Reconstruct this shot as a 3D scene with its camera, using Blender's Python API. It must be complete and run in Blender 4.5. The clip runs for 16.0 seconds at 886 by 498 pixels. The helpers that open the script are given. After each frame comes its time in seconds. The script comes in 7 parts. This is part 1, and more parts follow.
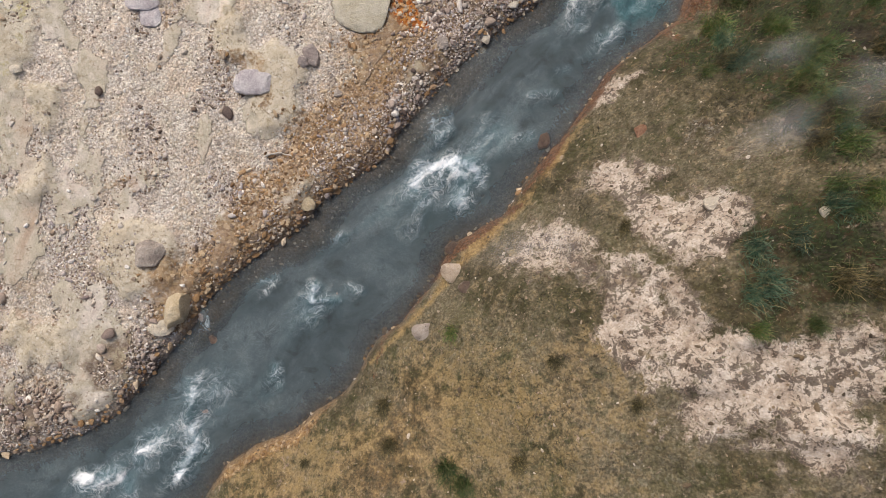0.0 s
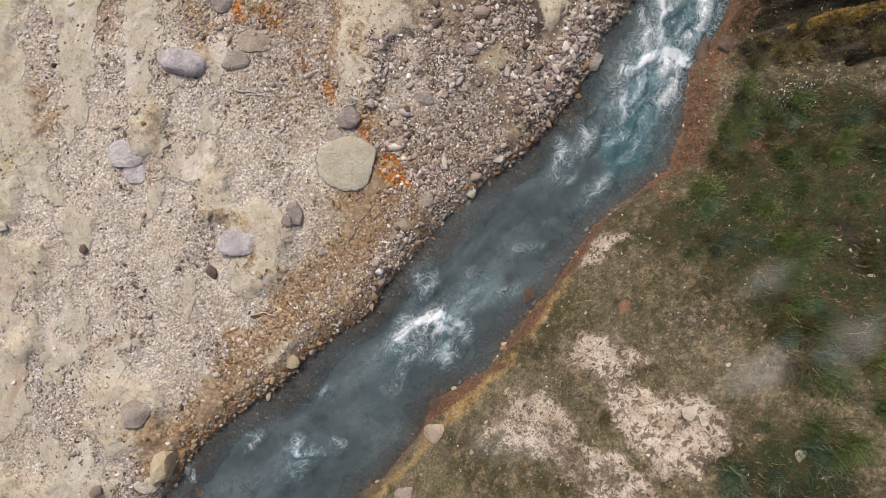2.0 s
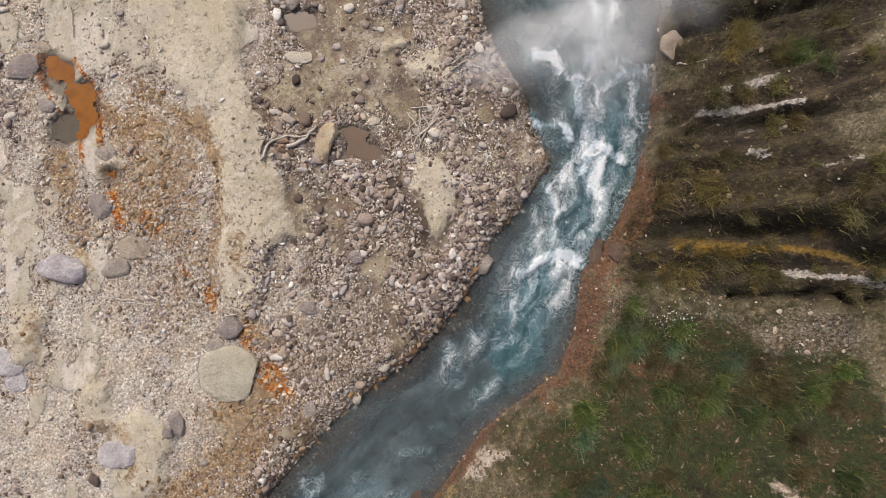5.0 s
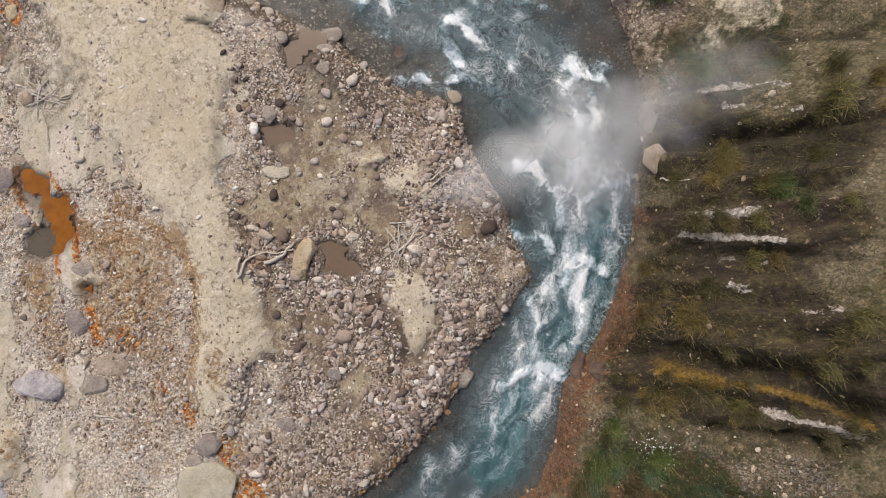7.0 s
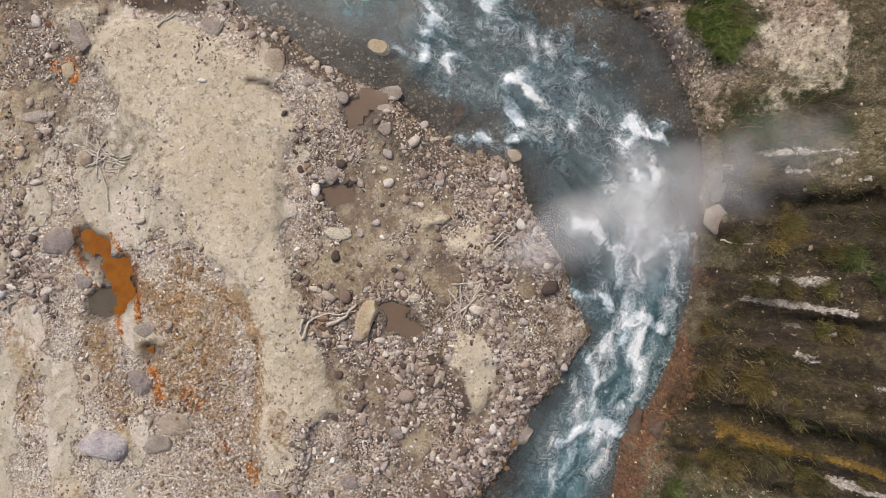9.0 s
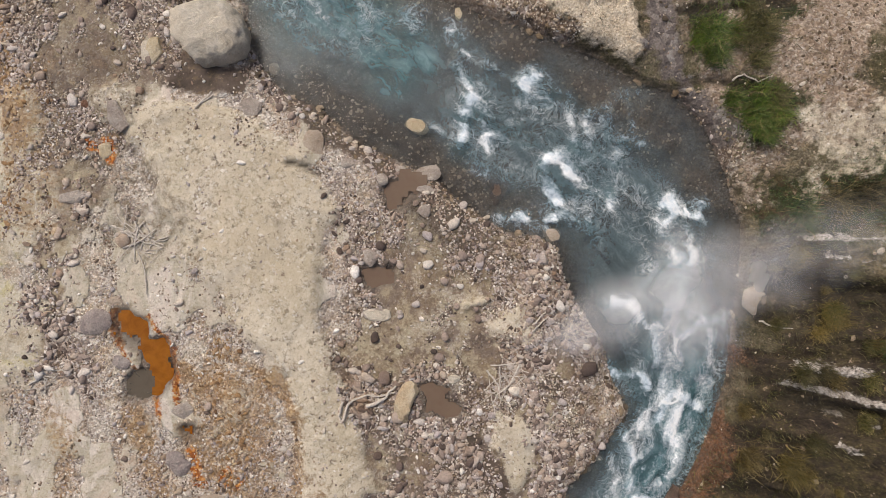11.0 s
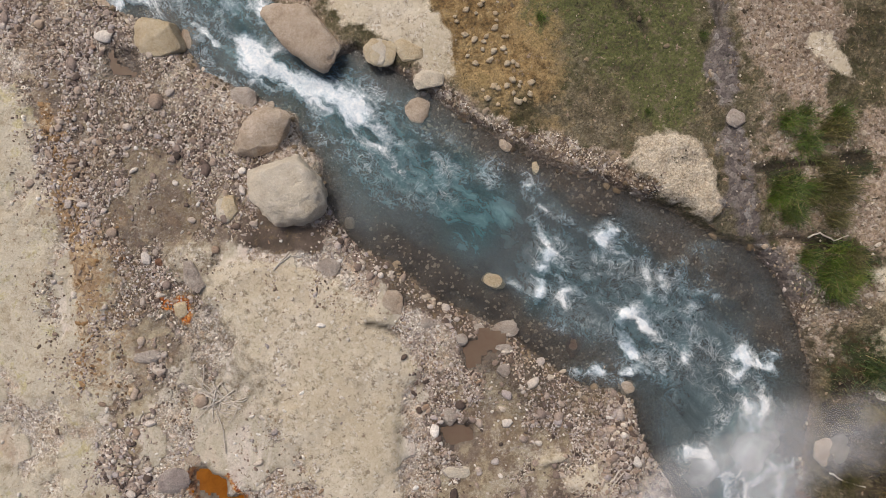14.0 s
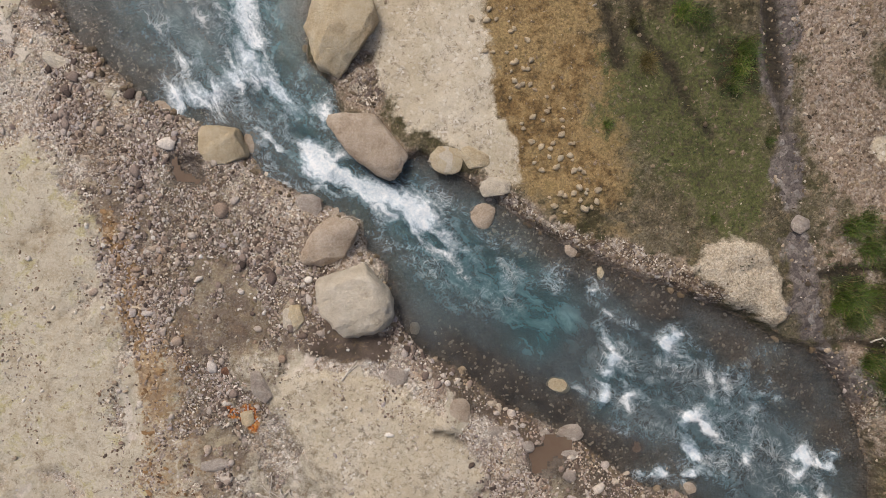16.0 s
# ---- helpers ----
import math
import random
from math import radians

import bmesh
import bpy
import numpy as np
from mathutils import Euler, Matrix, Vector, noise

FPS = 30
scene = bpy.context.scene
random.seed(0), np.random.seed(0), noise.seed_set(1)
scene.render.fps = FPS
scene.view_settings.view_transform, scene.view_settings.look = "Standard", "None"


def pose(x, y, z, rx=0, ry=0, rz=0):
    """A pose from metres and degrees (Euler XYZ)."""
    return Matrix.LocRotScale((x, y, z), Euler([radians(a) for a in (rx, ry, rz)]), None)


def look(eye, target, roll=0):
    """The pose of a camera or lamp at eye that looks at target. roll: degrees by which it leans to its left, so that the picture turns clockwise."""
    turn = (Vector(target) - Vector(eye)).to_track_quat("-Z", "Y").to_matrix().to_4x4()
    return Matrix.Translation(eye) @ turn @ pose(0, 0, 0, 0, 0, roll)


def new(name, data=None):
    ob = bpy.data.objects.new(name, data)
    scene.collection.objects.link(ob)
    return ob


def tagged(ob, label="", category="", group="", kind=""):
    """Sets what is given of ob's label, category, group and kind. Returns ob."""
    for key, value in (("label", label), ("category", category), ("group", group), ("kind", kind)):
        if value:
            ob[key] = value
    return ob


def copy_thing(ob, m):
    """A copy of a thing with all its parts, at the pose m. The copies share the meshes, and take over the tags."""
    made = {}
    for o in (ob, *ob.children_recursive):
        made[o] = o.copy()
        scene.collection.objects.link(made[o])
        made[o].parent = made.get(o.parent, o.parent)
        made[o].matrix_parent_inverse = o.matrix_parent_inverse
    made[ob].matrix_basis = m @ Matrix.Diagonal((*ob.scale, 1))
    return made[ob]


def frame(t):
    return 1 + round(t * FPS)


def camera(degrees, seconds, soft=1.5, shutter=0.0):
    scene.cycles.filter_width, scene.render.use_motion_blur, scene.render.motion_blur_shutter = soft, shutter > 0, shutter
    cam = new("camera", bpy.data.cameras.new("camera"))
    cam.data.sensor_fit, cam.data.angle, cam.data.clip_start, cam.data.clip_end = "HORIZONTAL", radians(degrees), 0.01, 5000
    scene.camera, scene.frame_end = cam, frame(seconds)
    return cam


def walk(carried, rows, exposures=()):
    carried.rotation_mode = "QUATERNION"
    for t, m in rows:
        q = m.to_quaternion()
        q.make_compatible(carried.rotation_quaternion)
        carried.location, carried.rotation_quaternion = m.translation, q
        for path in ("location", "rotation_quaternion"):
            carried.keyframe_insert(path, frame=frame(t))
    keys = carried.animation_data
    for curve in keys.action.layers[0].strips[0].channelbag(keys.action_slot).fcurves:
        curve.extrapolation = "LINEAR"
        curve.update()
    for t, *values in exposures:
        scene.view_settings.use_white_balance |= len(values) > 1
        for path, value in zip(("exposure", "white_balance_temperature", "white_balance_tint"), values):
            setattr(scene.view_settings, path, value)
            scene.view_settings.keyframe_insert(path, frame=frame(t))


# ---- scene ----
# the drone's camera, looking straight down: seconds, x, y, z, forward tilt, side tilt, heading
cam = camera(80.0, 16.0, 0.45)
ROWS = [
    (0.0, 0.000, 0.000, 11.345, 4.77, -0.48, -0.55),
    (0.5, 0.123, 0.832, 11.407, 4.39, -0.31, -0.52),
    (1.0, 0.238, 1.795, 11.471, 4.02, -0.17, -0.45),
    (1.5, 0.346, 2.814, 11.536, 3.63, -0.05, -0.35),
    (2.0, 0.497, 3.827, 11.594, 3.23, 0.07, -0.26),
    (2.5, 0.747, 4.802, 11.636, 2.84, 0.18, -0.22),
    (3.0, 1.096, 5.713, 11.657, 2.47, 0.29, -0.18),
    (3.5, 1.554, 6.564, 11.657, 2.14, 0.40, -0.10),
    (4.0, 2.098, 7.351, 11.657, 1.83, 0.50, -0.01),
    (4.5, 2.663, 8.110, 11.644, 1.52, 0.60, 0.11),
    (5.0, 3.191, 8.875, 11.608, 1.23, 0.68, 0.21),
    (5.2, 3.379, 9.179, 11.593, 1.11, 0.71, 0.24),
    (7.3, 3.672, 11.918, 11.526, 0.01, 0.90, 0.24),
    (7.5, 3.512, 12.092, 11.535, -0.13, 0.88, 0.25),
    (8.0, 3.096, 12.479, 11.557, -0.49, 0.80, 0.25),
    (8.5, 2.664, 12.840, 11.566, -0.84, 0.68, 0.22),
    (8.7, 2.492, 12.981, 11.573, -0.97, 0.64, 0.21),
    (10.8, 1.427, 14.762, 11.537, -1.28, 0.30, 0.19),
    (11.0, 1.342, 15.009, 11.533, -1.37, 0.25, 0.19),
    (11.5, 1.129, 15.631, 11.523, -1.62, 0.12, 0.17),
    (12.0, 0.881, 16.265, 11.504, -1.92, -0.04, 0.17),
    (12.5, 0.571, 16.900, 11.479, -2.23, -0.23, 0.15),
    (13.0, 0.219, 17.530, 11.453, -2.52, -0.44, 0.10),
    (13.5, -0.183, 18.147, 11.421, -2.76, -0.64, 0.06),
    (14.0, -0.586, 18.754, 11.389, -2.97, -0.83, 0.03),
    (14.5, -0.984, 19.359, 11.343, -3.17, -1.00, 0.01),
    (15.0, -1.379, 19.981, 11.299, -3.39, -1.15, -0.03),
    (15.5, -1.758, 20.614, 11.253, -3.64, -1.28, -0.06),
    (16.0, -2.127, 21.255, 11.203, -3.90, -1.38, -0.09),
]
walk(cam, [(t, pose(x, y, z, 0, 0, heading) @ pose(0, 0, 0, tilt) @ pose(0, 0, 0, 0, lean)) for t, x, y, z, tilt, lean, heading in ROWS],
     [(0.0, 0.16), (3.0, 0.12), (8.0, 0.07), (12.0, 0.01), (14.0, -0.06), (16.0, -0.13)])

# ---- light: an overcast sky and a weak, wide sun ----
world = bpy.data.worlds.new("overcast_sky")
scene.world = world
world.use_nodes = True
wn = world.node_tree
sky = wn.nodes.new("ShaderNodeTexSky")
sky.sky_type = "NISHITA"
sky.sun_disc = False
sky.sun_elevation, sky.sun_rotation = radians(51), radians(-31)
sky.air_density, sky.dust_density, sky.ozone_density = 1.0, 6.0, 0.6
wn.nodes["Background"].inputs["Strength"].default_value = 0.11
wn.links.new(sky.outputs["Color"], wn.nodes["Background"].inputs["Color"])
sun_data = bpy.data.lights.new("sun", "SUN")
sun_data.energy, sun_data.angle, sun_data.color = 1.5, radians(14), (1.0, 0.96, 0.9)
sun = new("sun", sun_data)
sun.matrix_world = look((-10, 27.5, 24), (0, 11, 0))

# ---- number helpers ----
rng = np.random.default_rng(7)


def tone(r, g, b, k=0.8):
    """A base colour from everyday 0 to 255 values."""
    out = []
    for v in (r, g, b):
        v = v / 255
        out.append(k * (v / 12.92 if v <= 0.04045 else ((v + 0.055) / 1.055) ** 2.4))
    return (*out, 1.0)


def smooth(e0, e1, v):
    t = np.clip((v - e0) / (e1 - e0), 0, 1)
    return t * t * (3 - 2 * t)


LATTICE = np.random.default_rng(3).random((256, 256))


def vnoise(x, y):
    xi, yi = np.floor(x).astype(int), np.floor(y).astype(int)
    u, v = x - xi, y - yi
    u, v = u * u * (3 - 2 * u), v * v * (3 - 2 * v)
    a, b = LATTICE[xi % 256, yi % 256], LATTICE[(xi + 1) % 256, yi % 256]
    c, d = LATTICE[xi % 256, (yi + 1) % 256], LATTICE[(xi + 1) % 256, (yi + 1) % 256]
    return (a + (b - a) * u) * (1 - v) + (c + (d - c) * u) * v


def fbm(x, y, octaves=4):
    """Rolling noise about 0, within -1 and 1."""
    out, amp, total = 0, 1.0, 0
    for k in range(octaves):
        out, total = out + amp * (2 * vnoise(x * 2 ** k + 17.3 * k, y * 2 ** k - 9.1 * k) - 1), total + amp
        amp *= 0.5
    return out / total


def line_distance(x, y, pts):
    best = np.full(np.shape(x), 1e9)
    for (ax, ay), (bx, by) in zip(pts[:-1], pts[1:]):
        ex, ey = bx - ax, by - ay
        q = np.clip(((x - ax) * ex + (y - ay) * ey) / max(ex * ex + ey * ey, 1e-9), 0, 1)
        best = np.minimum(best, np.hypot(x - ax - q * ex, y - ay - q * ey))
    return best


def within(x, y, pts):
    odd = np.zeros(np.shape(x), bool)
    for (ax, ay), (bx, by) in zip(pts, pts[1:] + pts[:1]):
        if ay != by:
            odd ^= ((ay > y) != (by > y)) & (x < (bx - ax) * (y - ay) / (by - ay) + ax)
    return odd


def signed(x, y, pts):
    d = line_distance(x, y, pts + pts[:1])
    return np.where(within(x, y, pts), -d, d)


# ---- plan of the river: its two banks from downstream to upstream ----
WEST_BANK_SOUTH = [(-40, -22), (-14, -7.2), (-9.89, -3.55), (-9.12, -3.43), (-7.97, -3.06), (-7.14, -2.59), (-6.62, -1.97), (-6.05, -1.28), (-5.6, -.78), (-5.2, -.1), (-4.17, 0.81), (-3.65, 1.13), (-2.94, 1.62), (-2.68, 2.03), (-1.79, 2.67), (-1.14, 3.09), (-.82, 3.69), (-.24, 4.23), (0.21, 4.8), (0.92, 5.51), (1.37, 5.92), (1.76, 6.18), (2.36, 6.63), (2.99, 7.34), (3.51, 8.05), (3.94, 8.61), (4.14, 9.35), (4.73, 9.99), (5.11, 10.56), (5.48, 11.07)]
WEST_BANK_NORTH = [(5.09, 11.77), (4.9, 12.65), (4.46, 13.24), (4.01, 13.99), (3.81, 14.75), (3.37, 15.02), (2.74, 15.1), (2.24, 15.37), (1.49, 15.93), (1.11, 16.3), (0.24, 16.67), (-.39, 17.01), (-.89, 17.33), (-1.45, 17.83), (-2.27, 18.17), (-2.65, 18.61), (-3.01, 19.3), (-3.05, 20.1), (-3.51, 20.48), (-3.63, 21.1), (-4.24, 21.34), (-4.86, 21.65), (-5.73, 22.08), (-6.04, 22.52), (-6.72, 23.01), (-7.73, 23.45), (-8.43, 23.77), (-9.13, 24.46), (-10.05, 25.23), (-10.39, 26), (-11.5, 27.2), (-14, 31), (-40, 50)]
EAST_BANK_SOUTH = [(-38, -26), (-10, -8.5), (-5.34, -4.55), (-4.82, -3.77), (-4.12, -3.33), (-3.29, -3.05), (-2.78, -2.59), (-2.14, -2.15), (-1.75, -1.65), (-1.43, -1.08), (-.85, -.64), (-.34, 0), (0.03, 0.63), (0.32, 1.14), (0.97, 1.52), (1.49, 1.75), (2.02, 2.55), (2.81, 3.46), (3.5, 4.37), (3.92, 5.01), (4.58, 5.53), (4.97, 5.79), (5.61, 6.31), (6.01, 7.22), (6.15, 8.14), (6.22, 8.66), (6.8, 9.33), (7.17, 10.12), (7.45, 11.01)]
EAST_BANK_NORTH = [(7.72, 11.9), (7.8, 13.2), (7.98, 14.38), (7.99, 15.27), (7.8, 15.8), (7.56, 16.45), (7.14, 17.47), (6.47, 18.17), (5.69, 18.36), (4.52, 19.02), (3.74, 19.34), (3.1, 19.62), (2.34, 19.85), (1.58, 20.17), (0.95, 20.45), (0.33, 20.83), (-.35, 21.25), (-.91, 21.71), (-1.65, 22.14), (-2.33, 22.51), (-3.01, 22.2), (-3.75, 22.64), (-4.05, 23.31), (-4.24, 23.99), (-4.8, 24.55), (-4.86, 25.29), (-4.61, 25.91), (-5.3, 27.6), (-9, 32), (-38, 53)]
WEST_BANK, EAST_BANK = WEST_BANK_SOUTH + WEST_BANK_NORTH, EAST_BANK_SOUTH + EAST_BANK_NORTH
RIVER = WEST_BANK + EAST_BANK[::-1]
CENTRE = [(-39, -24), (-12, -8), (-7, -3.8), (-4.5, -1.9), (-2.4, .3), (-.5, 2), (1.6, 3.7), (3.6, 5.6), (4.7, 7), (5.4, 8.8), (6.1, 10.2),
          (6.5, 11.6), (6.5, 13), (6.2, 14.4), (5.2, 15.6), (3.6, 16.8), (1.6, 17.8), (-.4, 19.2), (-2.3, 20.9), (-3.7, 22), (-5.2, 23), (-6.4, 24.6), (-7.6, 26.3), (-11, 31), (-39, 52)]
WATER_DROP = 0.30
SLOPE_Y = [-6, -3, -1, 1, 3, 4.5, 5.5, 7, 8.5, 10, 12, 14, 15, 16, 17.5, 19, 20.5, 22]
SLOPE = [.7, .75, .9, 1.08, 1.0, 1.05, .9, .65, .72, 1.05, 1.1, .8, .6, .3, .3, .17, .03, 0]


def valley(x, y):
    """The gentle lie of the valley floor."""
    x, y = np.clip(x, -11, 12), np.clip(y, -6, 27)
    return -0.39 - 0.032 * x + 0.085 * y - 0.003 * x * x + 0.0018 * x * y - 0.0032 * y * y


# ---- ground grid: fine over the place, wider and wider out to the horizon ----
STEP = 0.076
IX, IY = np.arange(-12.6, 13.2, STEP), np.arange(-7.2, 29.4, STEP)
spread = STEP * np.cumsum(1.27 ** np.arange(1, 37))
GX = np.concatenate([IX[0] - spread[::-1], IX, IX[-1] + spread])
GY = np.concatenate([IY[0] - spread[::-1], IY, IY[-1] + spread])
PX, PY = np.meshgrid(GX, GY, indexing="ij")
MASK = {k: np.zeros(PX.shape) for k in "silt sand road ochre grass crust dark soil rubble gravel mud rust trench yellow streak path meadow chalk orange outcrop russet shallow milk".split()}
WARP = 0.16 * fbm(PX * 1.3, PY * 1.3, 5)
RAGGED = 1.25 * fbm(PX * 0.9 + 31, PY * 0.9, 6) + 0.3 * fbm(PX * 6, PY * 6, 3)
FINE = fbm(PX * 5, PY * 5, 3)


def patch(pts, margin):
    p = np.array(pts)
    i0, i1 = np.searchsorted(GX, (p[:, 0].min() - margin, p[:, 0].max() + margin))
    j0, j1 = np.searchsorted(GY, (p[:, 1].min() - margin, p[:, 1].max() + margin))
    return np.s_[i0:i1, j0:j1]


def zone(kind, pts, strength=1.0, soft=0.5):
    """A patch of one kind of ground with an uneven edge."""
    s = patch(pts, 1.1)
    if kind in ("sand", "outcrop"):
        soft, ragged = 0.22, (0.75 if pts[0][0] > 5 else 0.42) * RAGGED[s]
    else:
        ragged = RAGGED[s]
    m = strength * smooth(soft, -soft, signed(PX[s], PY[s], pts) + ragged)
    MASK[kind][s] = np.maximum(MASK[kind][s], m)


def stroke(kind, width, pts, strength=1.0):
    """A streak of one kind of ground along a line."""
    s = patch(pts, width + 1.0)
    m = strength * smooth(1.6 * width, 0.1 * width, line_distance(PX[s], PY[s], pts) + (0.22 if kind == "mud" else min(1.1 * width, .5)) * RAGGED[s])
    MASK[kind][s] = np.maximum(MASK[kind][s], m)


zone("gravel", [(-2.99, 18.69), (-1.65, 18.62), (-.41, 17.99), (0.86, 16.71), (2.02, 15.54), (2.05, 15.03), (0.18, 15.06), (-.81, 16.48), (-2.03, 17.47)])
zone("gravel", [(-.87, 14.58), (4.13, 14.76), (4.9, 13.49), (4.98, 10.88), (4.49, 9.76), (4.02, 8.76), (3.13, 7.65), (2.27, 6.65), (1.28, 5.9), (0.28, 4.9), (-.56, 3.76), (-1.21, 3.61), (-.82, 5.9), (-.45, 7.64), (-.57, 9.37), (-.45, 10.48), (-.83, 11.09), (-1.21, 12.71)])
zone("gravel", [(-.95, 16.08), (0.27, 16.57), (1.48, 15.84), (3.44, 14.88), (4.57, 12.79), (4.96, 11.79), (4.25, 9.52), (3.75, 9.25), (-.47, 9.28), (-.46, 10.81), (-1.32, 12.29), (-1.07, 14.38)])
zone("gravel", [(-10.09, 25.13), (-8.7, 23.89), (-7.21, 23.15), (-5.63, 21.94), (-4.55, 20.98), (-4.56, 19.78), (-4.56, 18.57), (-5.29, 18.08), (-5.3, 17.11), (-6.29, 16.12), (-7.79, 15.09), (-8.13, 16.35), (-8.59, 18.07), (-8.95, 19.77), (-9.44, 20.74), (-10.06, 22.19), (-10.7, 23.42)])
zone("gravel", [(-9.62, -2.13), (-8.37, -1.9), (-7.13, -1.42), (-6.26, -.93), (-5.9, -1.06), (-6.69, -2.05), (-7.97, -3.09), (-9.63, -3.36)])
zone("gravel", [(6.95, 18.11), (7.6, 17.12), (7.93, 15.85), (7.58, 15.68), (7.14, 17.09), (6.6, 17.85)])
zone("gravel", [(-8.96, 21.52), (-7.19, 21.38), (-5.94, 19.91), (-6.06, 17.84), (-6.68, 16.63), (-7.2, 15.03), (-7.09, 13.67), (-6.5, 12.15), (-7.88, 12.13), (-7.83, 14.41), (-8.3, 17.11), (-8.55, 19.31)])
zone("gravel", [(-4.08, 24.25), (-3.11, 24.49), (-2.99, 23.64), (-3.6, 23.4)])
zone("soil", [(-2.87, 18.57), (-1.65, 18.5), (-.41, 17.87), (0.86, 16.71), (1.78, 15.69), (1.92, 15.03), (0.55, 15.06), (-.57, 16.48), (-1.91, 17.47)], .55)
zone("soil", [(-10.74, 25.88), (-9.16, 25.97), (-7.48, 24.07), (-7.21, 22.79), (-8.57, 23.04), (-9.95, 24.39)], .55)
zone("soil", [(-9.19, 22.8), (-7.34, 22.67), (-6.24, 20.74), (-5.04, 19.05), (-5.3, 17.35), (-4.11, 15.1), (-6.31, 15.1), (-7.37, 17.34), (-8.57, 19.77)], .42)
zone("soil", [(-1.02, 18.23), (0.24, 17.48), (1.49, 16.12), (3.5, 15), (4.51, 14.25), (3.46, 13.28), (1.49, 14.38), (0.15, 15.47)], .42)
zone("soil", [(5.76, 5.34), (7.27, 5.89), (9.79, 6.47), (8.76, 3.82), (5.97, 3.25), (5.67, 4.2)], .75)
zone("soil", [(6.48, 8.4), (8.76, 8.14), (10.76, 7.94), (9.87, 5.27), (8.81, 5), (8.56, 6.36), (7.35, 6.8), (6.22, 6.68)])
zone("soil", [(7.61, 4.87), (8.83, 5.02), (8.2, 3.08), (7.77, 3), (7.53, 3.86)])
zone("soil", [(6.33, 9.16), (6.76, 9.15), (6.47, 7.67), (5.87, 6.17), (5.78, 6.63), (6.16, 8.14)])
zone("crust", [(4.03, -1.45), (4.72, -.87), (5.34, -.96), (6.25, -.52), (6.21, -2.08), (4.04, -2.43)])
zone("crust", [(3.79, 1.78), (4.16, 1.75), (4.15, 1.38), (4.62, 0.92), (4.64, 0.58), (4.25, 0.82), (3.96, 1.22), (3.74, 1.53)])
zone("crust", [(3.53, 0.75), (3.82, 0.89), (4.14, 0.4), (4.23, -.63), (3.83, -.54), (3.59, 0.11)])
zone("crust", [(3.16, 2.68), (3.72, 3.09), (4.08, 2.79), (4.04, 2.36), (3.58, 1.82), (3.04, 1.89)])
zone("crust", [(1.72, 1.04), (3.17, 1.48), (3.41, 0.73), (3.16, -.06), (2.19, -.34), (1.54, 0.33)], .7)
zone("crust", [(4.22, 5.25), (4.53, 5.02), (4.64, 4.77), (4.49, 4.43), (4.04, 4.3), (3.64, 4.33), (3.85, 4.79)])
zone("crust", [(8.73, 5.32), (8.94, 5.31), (9.17, 5.12), (8.99, 4.69), (8.82, 4.76), (8.77, 4.97), (8.63, 4.99)])
zone("crust", [(3.04, 2.44), (4.07, 2.91), (4.13, 2.35), (3.79, 1.65), (4.22, 1.47), (4.69, 1.07), (4.62, 0.5), (4.19, 0.62), (3.77, 0.75), (3.6, 1.56)])
zone("crust", [(3.08, 1.03), (3.61, 0.66), (3.55, 0.15), (4.04, -.15), (4.2, -.7), (4.43, -1.13), (3.94, -1.5), (3.71, -.99), (3.36, -.63), (2.92, -.14)])
zone("crust", [(4.76, -1.19), (5.4, -.82), (6.21, -.38), (6.13, -2.88), (5.42, -2.98), (4.8, -2.65), (4.2, -2.31), (4.48, -1.8)])
zone("crust", [(4.68, 1.74), (5.08, 1.56), (4.95, 1.25), (4.62, 1.3)])
zone("crust", [(5.35, 2.82), (5.78, 2.83), (5.7, 2.35), (5.28, 2.34)])
zone("crust", [(3.68, 4.54), (4.3, 5.37), (4.64, 4.65), (4.34, 4.42), (3.87, 4.46)])
zone("crust", [(8.71, 5.29), (8.92, 5.18), (8.96, 4.84), (9.13, 4.75), (8.92, 4.64), (8.67, 4.84)])
zone("sand", [(-5.27, 17.79), (-4.27, 17.97), (-3.4, 17.78), (-2.54, 17.48), (-1.8, 16.93), (-1.19, 16.2), (-.95, 15.59), (-1.25, 15.11), (-1.13, 14.38), (-1.19, 13.28), (-1.32, 12.29), (-.95, 11.55), (-.59, 10.81), (-.47, 9.28), (-1.89, 9.28), (-1.81, 10.81), (-2.17, 12.04), (-3.15, 12.78), (-3.4, 13.76), (-4.13, 14.85), (-4.63, 16.07), (-5.51, 17.06)])
zone("sand", [(-3, 14.59), (-.99, 14.58), (-1.34, 12.71), (-.83, 11.09), (-.52, 10.48), (-.7, 9.37), (-1.07, 8.38), (-1.31, 7.82), (-1.68, 7.82), (-1.87, 8.99), (-1.94, 10.47), (-2.08, 11.83), (-2.84, 12.71), (-3.11, 13.84)])
zone("sand", [(-7.25, 1.42), (-5.76, 1.59), (-5.58, 1.03), (-5.89, 0.42), (-6.75, 0.18), (-7.18, 0.56)])
zone("sand", [(-3.84, 5.27), (-3.28, 5.33), (-3.16, 4.63), (-3.41, 4), (-3.78, 3.44), (-3.97, 4.01)])
zone("sand", [(-8.86, 4.57), (-8.41, 4.56), (-8.33, 3.68), (-8.57, 2.43), (-8.88, 2.43)])
zone("sand", [(-9.36, -.04), (-7.99, -.67), (-8.12, -1.53), (-9.12, -1.64), (-9.61, -.9)])
zone("sand", [(-4.91, 6.04), (-4.35, 6.1), (-4.22, 5.4), (-4.66, 5.27)])
zone("sand", [(-6.39, 7.86), (-5.81, 7.61), (-5.81, 6.49), (-6.26, 6.49)])
zone("sand", [(-4.8, 6.5), (-4.18, 6.26), (-4.12, 5.26), (-4.62, 5.38)])
